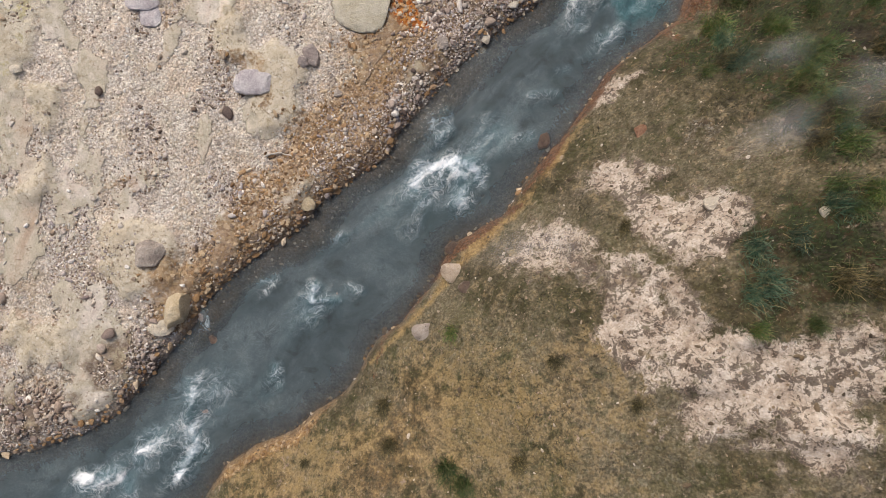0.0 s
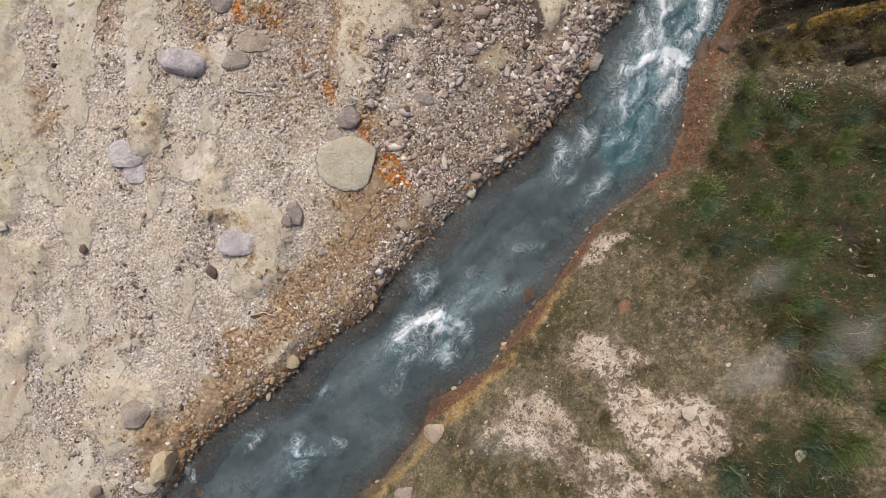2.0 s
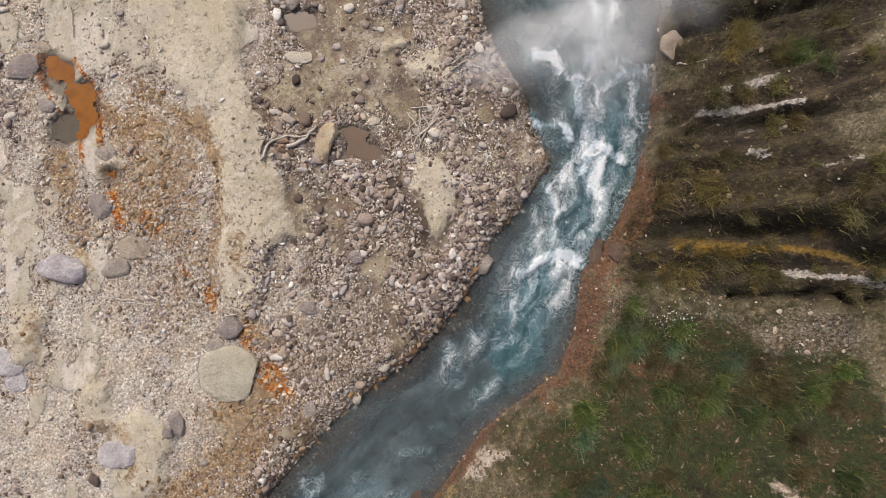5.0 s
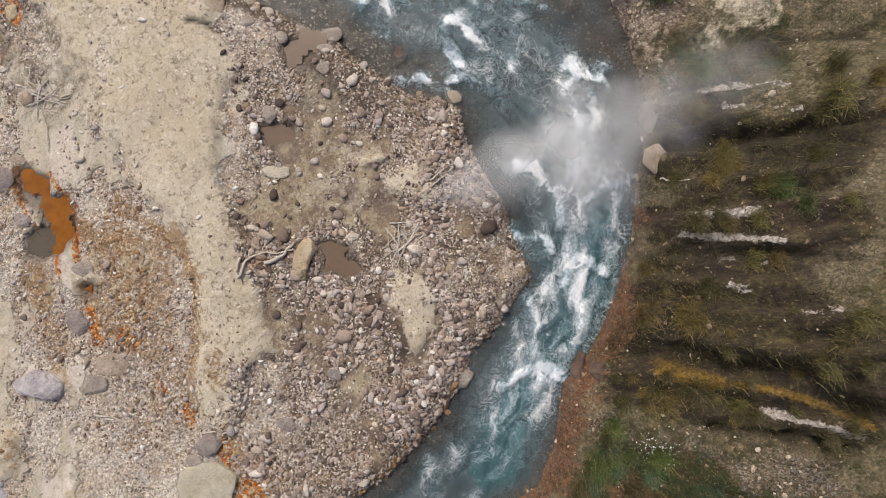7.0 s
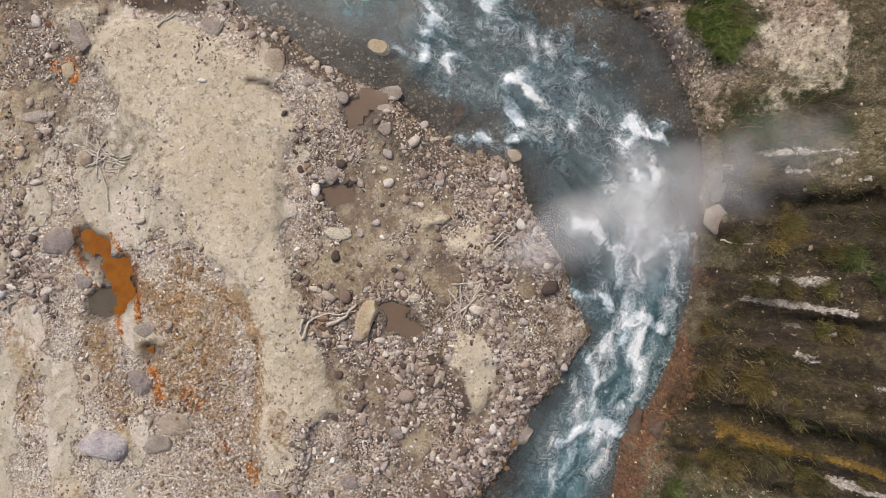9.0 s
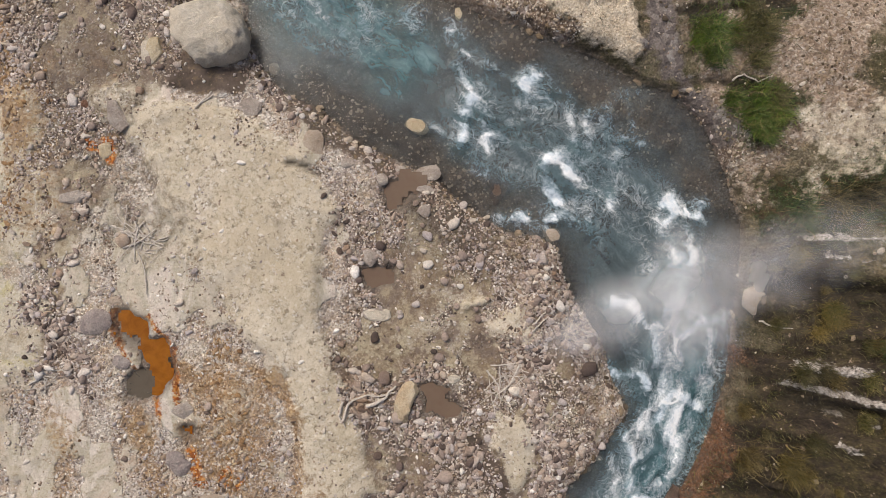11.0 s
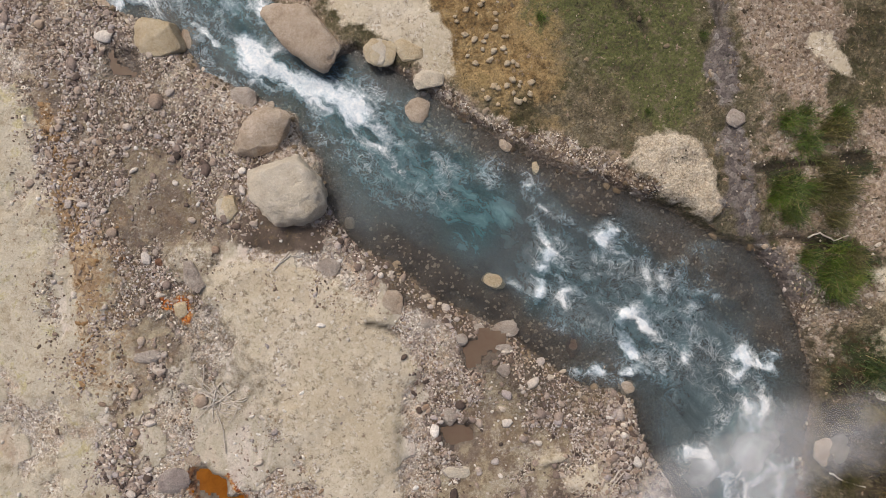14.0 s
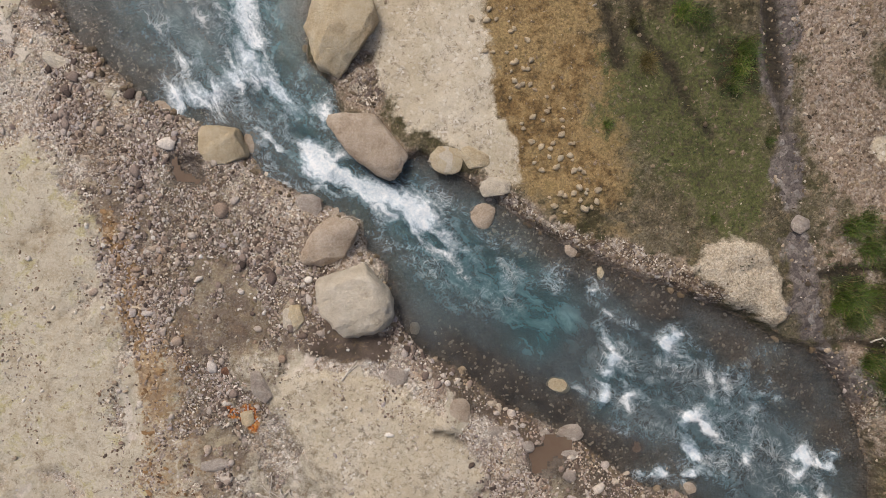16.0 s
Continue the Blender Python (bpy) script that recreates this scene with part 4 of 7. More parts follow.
    even = g.math("SUBTRACT", 1.0, g.math("MULTIPLY", g.math("MAXIMUM", g.attr("sand"), g.math("MAXIMUM", g.attr("road"), g.attr("mud"))), 0.93))
    even = g.math("MULTIPLY", even, g.math("MULTIPLY_ADD", g.math("ADD", stony_part, g.attr("east"), clamp=True), 0.85, 0.15))
    even = g.math("MULTIPLY", even, g.math("MULTIPLY_ADD", g.attr("crust"), -0.55, 1.0))
    colour = g.mix(g.math("MULTIPLY_ADD", even, 0.78, 0.16), colour, g.mix(1.0, colour, g.ramp(g.math("MULTIPLY_ADD", grit, 0.6, g.math("MULTIPLY", r3b, 0.4)), [(0.0, (0.36, 0.34, 0.33)), (0.45, (1.0, 1.0, 1.0)), (1.0, (1.65, 1.65, 1.65))]), "MULTIPLY"))
    height = g.math("ADD", g.math("MULTIPLY", even, g.math("ADD", g.math("MULTIPLY", d1, -0.6), g.math("MULTIPLY", d2, -0.45))), g.math("MULTIPLY", fray, 0.4))
    normal = g.bump(grit, 0.3, 0.008, g.bump(height, 0.9, 0.05))
    return g.finish(colour, g.math("MULTIPLY_ADD", g.attr("wet"), -0.4, 0.92), normal)


STONE_TONES = {
    "pale": [(222, 209, 188), (234, 224, 208), (184, 166, 144)],
    "greenish": [(208, 198, 174), (222, 214, 196), (178, 166, 142)],
    "ochre": [(214, 194, 160), (228, 214, 186), (174, 148, 114)],
    "tan": [(208, 186, 154), (224, 208, 180), (172, 148, 118)],
    "brown": [(198, 178, 156), (218, 202, 184), (152, 130, 110)],
    "wetbrown": [(98, 78, 66), (134, 112, 96), (62, 48, 42)],
    "grey": [(178, 164, 152), (206, 194, 182), (138, 122, 112)],
    "dark": [(164, 150, 144), (188, 176, 168), (130, 116, 110)],
    "lilac": [(204, 194, 196), (238, 232, 230), (160, 148, 156)],
    "pink": [(186, 167, 147), (208, 192, 174), (148, 128, 110)],
    "red": [(132, 94, 72), (166, 128, 102), (90, 62, 48)],
}


def stone_material(kind):
    mid, light, low = [tone(*c, 0.88) for c in STONE_TONES[kind]]
    g = Graph(kind + "_stone")
    a, b, c = g.noise(3.5, 7, 0.65), g.noise(22, 5, 0.7), g.noise(90, 3)
    colour = g.ramp(g.math("MULTIPLY_ADD", a, 0.6, g.math("MULTIPLY", b, 0.4)), [(0.05, low), (0.4, mid), (0.72, light)])
    colour = g.mix(0.35, colour, g.mix(1.0, colour, g.ramp(c, [(0.3, (0.5, 0.5, 0.5)), (0.7, (1.3, 1.3, 1.3))]), "MULTIPLY"))
    colour = g.mix(g.math("MULTIPLY", g.object_random, 0.12), colour, low)
    wet = kind == "wetbrown"
    return g.finish(colour, 0.35 if wet else 0.88, g.bump(c, 0.3, 0.008, g.bump(g.math("ADD", a, g.math("MULTIPLY", b, 0.5)), 0.8, 0.06)))


def gravel_material(name, stops, source):
    g = Graph(name)
    n = g.noise(30, 4, 0.6)
    colour = g.ramp(g.island if source == "island" else g.object_random, stops)
    drift = g.noise(0.8, 6, 0.65, g.moved(11, -4), 0.4)
    colour = g.mix(0.85, colour, g.mix(1.0, colour, g.ramp(drift, [(0.12, (0.74, 0.62, 0.49)), (0.34, (1.02, 0.96, 0.88)), (0.55, (0.94, 0.91, 0.90)), (0.85, (1.3, 1.26, 1.22))]), "MULTIPLY"))
    colour = g.mix(0.4, colour, g.mix(1.0, colour, g.ramp(n, [(0.3, (0.6, 0.58, 0.55)), (0.7, (1.25, 1.25, 1.25))]), "MULTIPLY"))
    return g.finish(colour, 0.85, g.bump(n, 0.5, 0.012))


GREY_STOPS = [(0.0, tone(78, 66, 60)), (0.14, tone(120, 104, 96)), (0.3, tone(164, 148, 138)), (0.46, tone(186, 170, 158)), (0.58, tone(206, 194, 182)), (0.68, tone(166, 142, 122)), (0.76, tone(218, 209, 200)), (0.88, tone(178, 168, 168)), (0.96, tone(236, 228, 218)), (1.0, tone(250, 247, 242))]
PALE_STOPS = [(0.0, tone(92, 78, 70)), (0.16, tone(140, 122, 108)), (0.32, tone(194, 178, 158)), (0.46, tone(156, 130, 106)), (0.58, tone(166, 156, 158)), (0.72, tone(220, 208, 192)), (0.84, tone(186, 178, 180)), (0.94, tone(236, 230, 222)), (1.0, tone(250, 247, 242))]
RUST_STOPS = [(0.0, tone(112, 84, 60)), (0.3, tone(166, 132, 92)), (0.5, tone(182, 150, 112)), (0.65, tone(150, 136, 126)), (0.8, tone(204, 180, 146)), (1.0, tone(226, 212, 190))]
EARTH_STOPS = [(0.0, tone(76, 64, 50)), (0.4, tone(134, 118, 96)), (0.7, tone(176, 160, 138)), (1.0, tone(220, 210, 196))]


def water_material():
    g = Graph("river_water")
    s, n = g.attr("along"), g.attr("across")
    comb = g.tree.nodes.new("ShaderNodeCombineXYZ")
    g.put(comb.inputs[0], g.math("MULTIPLY", s, 0.45))
    g.put(comb.inputs[1], n)
    wander = g.tree.nodes.new("ShaderNodeTexNoise")
    g.put(wander.inputs["Vector"], g.pos)
    wander.inputs["Scale"].default_value, wander.inputs["Detail"].default_value = 2.2, 4

    def swirled(base, reach):
        v = g.tree.nodes.new("ShaderNodeVectorMath")
        v.operation = "MULTIPLY_ADD"
        g.put(v.inputs[0], wander.outputs["Color"])
        v.inputs[1].default_value = (reach, reach, 0)
        g.put(v.inputs[2], base)
        return v.outputs[0]

    def ridges(value, power):
        """Thin bright lines where a noise passes its middle."""
        away = g.math("ABSOLUTE", g.math("MULTIPLY_ADD", value, 2.0, -1.0))
        return g.math("POWER", g.math("SUBTRACT", 1.0, away, clamp=True), power)

    flow = comb.outputs[0]
    foam, milk, thin, murk = g.attr("foam"), g.attr("milk"), g.attr("thin"), g.attr("murk")
    streaks = g.noise(3.2, 7, 0.62, swirled(flow, 0.5), 0.5)
    curl = g.noise(3.0, 4, 0.55, swirled(g.pos, 0.7), 1.2)
    curl_small = g.noise(7.5, 4, 0.6, swirled(g.pos, 0.5), 1.5)
    lace = g.noise(15, 3, 0.55, g.pos, 0.3)
    cloud = g.noise(0.9, 5, 0.6, flow, 0.8)
    blur = g.noise(2.6, 4, 0.55, g.pos, 0.6)
    threads = g.math("MAXIMUM", ridges(curl, 7.0), g.math("MULTIPLY", ridges(curl_small, 6.0), 0.55))
    body = g.ramp(cloud, [(0.0, tone(72, 82, 84, 0.78)), (0.5, tone(94, 106, 110, 0.78)), (1.0, tone(116, 130, 134, 0.78))])
    body = g.mix(g.ramp(blur, [(0.55, (0, 0, 0)), (0.95, (0.45, 0.45, 0.45))]), body, tone(122, 132, 134, 0.66))
    body = g.mix(g.ramp(blur, [(0.05, (0.5, 0.5, 0.5)), (0.4, (0, 0, 0))]), body, tone(62, 64, 66, 0.7))
    body = g.mix(g.math("MULTIPLY", murk, g.math("MULTIPLY_ADD", cloud, 0.5, 0.45), clamp=True), body, g.ramp(blur, [(0.1, tone(50, 42, 38, 0.8)), (0.6, tone(78, 68, 60, 0.8)), (0.95, tone(108, 96, 84, 0.8))]))
    fleck = g.math("MULTIPLY", ridges(curl_small, 10.0), g.ramp(cloud, [(0.45, (0, 0, 0)), (0.8, (0.5, 0.5, 0.5))]))
    body = g.mix(fleck, body, tone(168, 180, 184, 0.7))
    aqua = g.ramp(streaks, [(0.0, tone(50, 84, 90, 0.62)), (0.5, tone(82, 128, 134, 0.68)), (0.9, tone(142, 182, 190, 0.76))])
    body = g.mix(g.math("MULTIPLY", g.torn(milk, cloud, 0.6, 1.4), 0.85), body, aqua)
    body = g.mix(g.math("MULTIPLY", foam, 0.9, clamp=True), body, g.mix(0.25, aqua, tone(64, 78, 86, 0.7)))
    # spray: billowing clumps, torn at the rim into a net of threads
    billow = g.noise(2.1, 8, 0.6, swirled(flow, 0.45), 0.6)
    reach = g.math("MULTIPLY_ADD", foam, 1.25, g.math("MULTIPLY_ADD", billow, 0.95, g.math("MULTIPLY", lace, 0.16)))
    white = g.math("MULTIPLY", g.math("SUBTRACT", reach, 1.24), 2.6, clamp=True)
    net = g.math("MULTIPLY", threads, g.math("MULTIPLY", g.math("MULTIPLY_ADD", foam, 3.0, -0.3, clamp=True), g.math("MULTIPLY_ADD", billow, 2.0, -0.3, clamp=True)), clamp=True)
    white = g.math("MAXIMUM", white, g.math("MULTIPLY", net, 0.8))
    colour = g.mix(white, body, g.ramp(g.math("MULTIPLY_ADD", billow, 0.75, g.math("MULTIPLY", lace, 0.25)), [(0.2, tone(146, 174, 190, 0.8)), (0.48, tone(206, 220, 230, 0.88)), (0.75, tone(250, 252, 253, 0.92))]))
    height = g.math("ADD", g.math("MULTIPLY", streaks, g.math("MULTIPLY_ADD", foam, 1.0, 0.25)), g.math("MULTIPLY", white, 0.5))
    normal = g.bump(lace, 0.3, 0.02, g.bump(height, 0.5, 0.06))
    g.finish(colour, g.math("MULTIPLY_ADD", white, 0.55, 0.16), normal, IOR=1.33)
    clear = g.tree.nodes.new("ShaderNodeBsdfTransparent")
    clear.inputs[0].default_value = (0.95, 0.96, 0.95, 1)
    blend = g.tree.nodes.new("ShaderNodeMixShader")
    g.put(blend.inputs[0], g.math("MULTIPLY", g.math("MULTIPLY", thin, 0.6), g.math("SUBTRACT", 1.0, white), clamp=True))
    g.put(blend.inputs[1], g.bsdf.outputs[0])
    g.put(blend.inputs[2], clear.outputs[0])
    g.put(g.out.inputs["Surface"], blend.outputs[0])
    return g.mat


def puddle_material(name, deep, light, clearness):
    g = Graph(name + "_puddle")
    n = g.noise(3.5, 5, 0.6, warp=1.0)
    g.finish(g.ramp(n, [(0.1, tone(*deep, 0.62)), (0.9, tone(*light, 0.62))]), 0.25, g.bump(g.noise(9, 3), 0.06, 0.01), IOR=1.33)
    clear = g.tree.nodes.new("ShaderNodeBsdfTransparent")
    blend = g.tree.nodes.new("ShaderNodeMixShader")
    g.put(blend.inputs[0], g.math("MULTIPLY", n, clearness))
    g.put(blend.inputs[1], g.bsdf.outputs[0])
    g.put(blend.inputs[2], clear.outputs[0])
    g.put(g.out.inputs["Surface"], blend.outputs[0])
    return g.mat


BLADE_TONES = {
    "green": [(40, 62, 22), (80, 116, 44), (132, 142, 78)],
    "blue": [(34, 66, 48), (66, 112, 84), (132, 156, 124)],
    "olive": [(46, 45, 24), (82, 78, 42), (136, 122, 82)],
    "gold": [(84, 70, 28), (132, 114, 50), (182, 162, 96)],
    "yellow": [(58, 58, 22), (98, 98, 42), (152, 142, 84)],
    "lush": [(44, 72, 14), (88, 122, 28), (136, 154, 54)],
    "straw": [(96, 80, 48), (138, 120, 78), (178, 162, 116)],
}


def blade_material(kind):
    low, mid, high = [tone(*c, 0.54) for c in BLADE_TONES[kind]]
    g = Graph(kind + "_grass")
    colour = g.ramp(g.island, [(0.0, low), (0.45, mid), (0.85, high), (1.0, tone(176, 160, 110, 0.54))])
    colour = g.mix(1.0, colour, g.ramp(g.object_random, [(0.0, (0.7, 0.66, 0.62)), (0.5, (1.05, 1.05, 1.0)), (1.0, (1.5, 1.42, 1.25))]), "MULTIPLY")
    return g.finish(colour, 0.6, None)


def wood_material():
    g = Graph("driftwood")
    n = g.noise(18, 5, 0.6)
    return g.finish(g.mix(g.math("MULTIPLY", g.object_random, 0.4), g.ramp(n, [(0.1, tone(196, 184, 170)), (0.9, tone(244, 236, 226))]), tone(176, 160, 142)), 0.85, g.bump(n, 0.5, 0.01))


def steam_material():
    g = Graph("steam")
    n = g.noise(1.1, 5, 0.55, warp=0.5)
    veil = g.math("MULTIPLY", g.attr("veil"), g.math("MULTIPLY_ADD", n, 0.8, 0.25, clamp=True), clamp=True)
    g.finish((0.86, 0.85, 0.86, 1), 1.0, None, Specular_IOR_Level=0.0)
    clear = g.tree.nodes.new("ShaderNodeBsdfTransparent")
    blend = g.tree.nodes.new("ShaderNodeMixShader")
    g.put(blend.inputs[0], veil)
    g.put(blend.inputs[1], clear.outputs[0])
    g.put(blend.inputs[2], g.bsdf.outputs[0])
    g.put(g.out.inputs["Surface"], blend.outputs[0])
    return g.mat


GROUND_MAT, WATER_MAT, WOOD_MAT, STEAM_MAT = ground_material(), water_material(), wood_material(), steam_material()
STONE_MATS = {k: stone_material(k) for k in STONE_TONES}
BLADE_MATS = {k: blade_material(k) for k in BLADE_TONES}


# ---- mesh helpers ----
def mesh_of(name, verts, faces, material, smooth_faces=True):
    """A mesh from arrays of points and of triangles or quads."""
    me = bpy.data.meshes.new(name)
    verts, faces = np.asarray(verts, dtype=np.float32), np.asarray(faces, dtype=np.int32)
    k = faces.shape[1]
    me.vertices.add(len(verts))
    me.vertices.foreach_set("co", verts.ravel())
    me.loops.add(faces.size)
    me.loops.foreach_set("vertex_index", faces.ravel())
    me.polygons.add(len(faces))
    me.polygons.foreach_set("loop_start", np.arange(0, faces.size, k, dtype=np.int32))
    me.polygons.foreach_set("use_smooth", np.full(len(faces), smooth_faces))
    me.materials.append(material)
    me.update(calc_edges=True)
    return me


def set_attr(me, name, values):
    me.attributes.new(name, "FLOAT", "POINT").data.foreach_set("value", np.ascontiguousarray(values, dtype=np.float32).ravel())


def grid_faces(nx, ny):
    a = (np.arange(nx - 1)[:, None] * ny + np.arange(ny - 1)[None, :]).ravel()
    return np.stack([a, a + ny, a + ny + 1, a + 1], 1)


def ball(level):
    bm = bmesh.new()
    bmesh.ops.create_icosphere(bm, subdivisions=level, radius=1)
    v = np.array([p.co[:] for p in bm.verts])
    f = np.array([[p.index for p in q.verts] for q in bm.faces])
    bm.free()
    return v, f


def lumps(v, scale, seed, octaves=3):
    return np.array([noise.fractal(Vector(p) * scale + Vector((seed * 7.1, seed * 3.3, 0)), 1.0, 2.0, octaves, noise_basis="PERLIN_ORIGINAL") for p in v])


def stone_shape(level, seed, cuts=7, rough=0.16):
    """A stone about one metre across: a ball with flat cuts and lumps."""
    v, f = ball(level)
    r = np.random.default_rng(seed)
    for _ in range(cuts):
        n = r.normal(size=3)
        n /= np.linalg.norm(n)
        over = v @ n - r.uniform(0.62, 0.88)
        v = v - np.outer(np.maximum(over, 0) * 0.9, n)
    v = v * (1 + rough * lumps(v, 1.6, seed))[:, None]
    v /= np.abs(v).max(0)
    return v * 0.5, f


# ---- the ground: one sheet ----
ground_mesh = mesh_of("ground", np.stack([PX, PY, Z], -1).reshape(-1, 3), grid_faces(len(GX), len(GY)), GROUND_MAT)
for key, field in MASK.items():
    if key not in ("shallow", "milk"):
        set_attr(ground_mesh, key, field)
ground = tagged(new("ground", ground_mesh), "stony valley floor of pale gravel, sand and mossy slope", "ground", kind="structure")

# ---- the river ----
WSTEP = 0.045
wx, wy = np.arange(-13, 9, WSTEP), np.arange(-7.2, 29.4, WSTEP)
QX, QY = np.meshgrid(wx, wy, indexing="ij")
FOAM = np.zeros(QX.shape)


def foam(width, strength, pts):
    """White water along a line."""
    p = np.array(pts)
    i0, i1 = np.searchsorted(wx, (p[:, 0].min() - 1.2, p[:, 0].max() + 1.2))
    j0, j1 = np.searchsorted(wy, (p[:, 1].min() - 1.2, p[:, 1].max() + 1.2))
    s = np.s_[i0:i1, j0:j1]
    d = line_distance(QX[s], QY[s], pts) + 0.13 * fbm(QX[s] * 2.6, QY[s] * 2.6, 5)
    FOAM[s] = np.maximum(FOAM[s], min(0.9 * strength, 0.88) * smooth(2.5 * width + 0.05, -0.03, d))


foam(0.14, 1.1, [(0.43, 3.01), (0.95, 2.75), (0.88, 2.56)])
foam(0.19, 0.8, [(0.31, 2.95), (0.69, 2.56), (0.49, 2.05)])
foam(0.14, 0.8, [(0.18, 2.95), (-.34, 2.82), (-.53, 2.44)])
foam(0.26, 0.5, [(0.43, 2.62), (-.21, 2.44), (-.47, 2.05)])
foam(0.09, 0.7, [(0.18, 4.1), (0.28, 3.71), (0.05, 3.46)])
foam(0.1, 0.5, [(-.07, 3.97), (-.01, 3.59)])
foam(0.09, 0.9, [(-2.78, 0.18), (-2.85, -.16), (-2.27, -.11)])
foam(0.17, 0.55, [(-2.53, -.1), (-2.92, -.48)])
foam(0.09, 0.6, [(-3.99, 0.29), (-3.67, 0.36)])
foam(0.08, 0.5, [(-3.86, 0.1), (-3.74, 0.23)])
foam(0.09, 0.55, [(-5.36, -.38), (-5.21, -.72)])
foam(0.09, 0.6, [(-3.69, -1.63), (-3.68, -2.02)])
foam(0.09, 0.7, [(-5.61, -1.94), (-5.36, -1.88)])
foam(0.08, 0.4, [(-2.02, 0.15), (-1.76, 0.08)])
foam(0.1, 0.7, [(3.83, 5.84), (4.23, 6.04), (4.36, 6.11)])
foam(0.08, 0.5, [(2.78, 5.06), (3.04, 5.13)])
foam(0.08, 0.4, [(2.12, 4.51), (2.71, 4.54)])
foam(0.08, 0.5, [(1.86, 3.52), (2.12, 3.58)])
foam(0.08, 0.6, [(3.65, 7.4), (3.78, 7.08)])
foam(0.25, 0.5, [(4.51, 7.74), (4.11, 7.08), (3.84, 6.82)])
foam(0.06, 0.6, [(-.21, 2.31), (-.47, 1.99)])
foam(0.08, 0.5, [(-2.33, 1.24), (-2.13, 1.3)])
foam(0.17, 0.85, [(-5.49, -2.11), (-5.62, -2.74), (-5.44, -3.37), (-5.83, -4)])
foam(0.17, 0.7, [(-6.26, -3.11), (-6.71, -3.48)])
foam(0.2, 0.75, [(-7.99, -4.1), (-7.22, -3.99), (-7.04, -4.24)])
foam(0.13, 1.1, [(6.16, 8.77), (5.94, 8.96), (5.62, 9.03), (5.17, 8.77), (4.79, 8.58)])
foam(0.32, 0.75, [(5.81, 8.77), (5.3, 8.51), (4.92, 8.13), (4.66, 7.74)])
foam(0.51, 0.62, [(5.56, 8.39), (5.05, 7.87), (4.54, 7.23)])
foam(0.1, 0.6, [(4.6, 8.13), (4.41, 7.62), (4.28, 7.23)])
foam(0.09, 0.6, [(3.71, 7.23), (3.84, 7.04)])
foam(0.09, 0.5, [(4.28, 7.49), (4.26, 6.98)])
foam(0.19, 0.5, [(3.26, 6.85), (3.2, 6.21)])
foam(0.13, 0.5, [(4.03, 5.95), (4.42, 5.95)])
foam(0.19, 0.6, [(5.29, 9.92), (5.23, 9.41), (5.1, 9.02)])
foam(0.19, 0.7, [(5.81, 9.79), (5.61, 9.66)])
foam(0.15, 0.7, [(5.35, 10.55), (5.61, 10.17), (5.49, 9.79)])
foam(0.22, 1.0, [(6.59, 14.61), (6.72, 14.36), (6.6, 13.79), (6.29, 13.29)])
foam(0.25, 0.95, [(6.72, 14.55), (6.54, 13.79), (6.04, 12.91), (6.11, 12.15)])
foam(0.16, 0.9, [(5.14, 13.53), (5.52, 13.53), (5.91, 12.91), (6.04, 12.28)])
foam(0.51, 0.75, [(6.41, 14.17), (6.16, 13.16), (6.17, 12.28), (6.3, 11.64)])
foam(0.15, 1.0, [(7.57, 13.17), (7.05, 13.1), (6.74, 12.78)])
foam(0.38, 0.7, [(7.06, 13.04), (7.32, 12.41), (7.2, 11.77)])
foam(0.13, 0.7, [(6.74, 12.78), (6.68, 12.15), (6.82, 11.64)])
foam(0.12, 1.0, [(4.95, 12.03), (5.28, 11.92), (5.79, 11.9), (5.92, 11.64)])
foam(0.22, 0.75, [(5.67, 11.77), (5.8, 11.13), (5.74, 10.75)])
foam(0.38, 0.7, [(6.05, 11.9), (5.99, 11.13), (5.93, 10.62)])
foam(0.14, 1.1, [(7.15, 11.13), (6.82, 11.33), (6.5, 11.52), (6.31, 11.26), (6.12, 10.82)])
foam(0.38, 0.8, [(6.7, 11.13), (6.45, 10.62), (6.2, 10.11), (5.82, 9.73)])
foam(0.51, 0.68, [(6.96, 10.88), (6.58, 10.11), (6.21, 9.47)])
foam(0.17, 0.85, [(5.36, 10.5), (5.49, 10.24), (5.69, 9.73), (5.57, 9.34)])
foam(0.19, 0.5, [(5.11, 10.11), (5.24, 9.6), (5.06, 9.22)])
foam(0.15, 1.0, [(6.2, 15.74), (6.33, 15.87), (6.46, 15.55), (6.21, 15.3)])
foam(0.11, 0.8, [(6.08, 15.42), (6.21, 14.99), (6.66, 14.8)])
foam(0.13, 0.9, [(7.03, 15.69), (6.97, 15.43), (6.71, 15.56)])
foam(0.09, 0.6, [(6.71, 15.43), (6.85, 14.93)])
foam(0.08, 0.7, [(1.35, 19.62), (1.67, 19.37)])
foam(0.1, 0.8, [(1.73, 19.06), (1.86, 19)])
foam(0.09, 0.8, [(1.61, 18.74), (1.67, 18.56), (1.86, 18.31)])
foam(0.09, 0.55, [(2.17, 18.81), (2.36, 18.69), (2.17, 18.56), (2.42, 18.37)])
foam(0.08, 0.5, [(2.11, 18.43), (2.48, 17.94)])
foam(0.19, 1.0, [(1.92, 18), (1.8, 17.69), (1.74, 17.19), (1.67, 16.94)])
foam(0.28, 0.8, [(1.98, 17.81), (2.17, 17.5), (2.3, 17.25)])
foam(0.11, 0.6, [(2.48, 17.44), (2.92, 17.32)])
foam(0.08, 0.6, [(2.55, 17.07), (3.3, 17.01), (3.68, 17.07)])
foam(0.11, 0.65, [(1.86, 16.94), (1.93, 16.63), (2.18, 16.44)])
foam(0.18, 1.0, [(3.29, 18.5), (3.11, 18.38), (3.11, 18.13)])
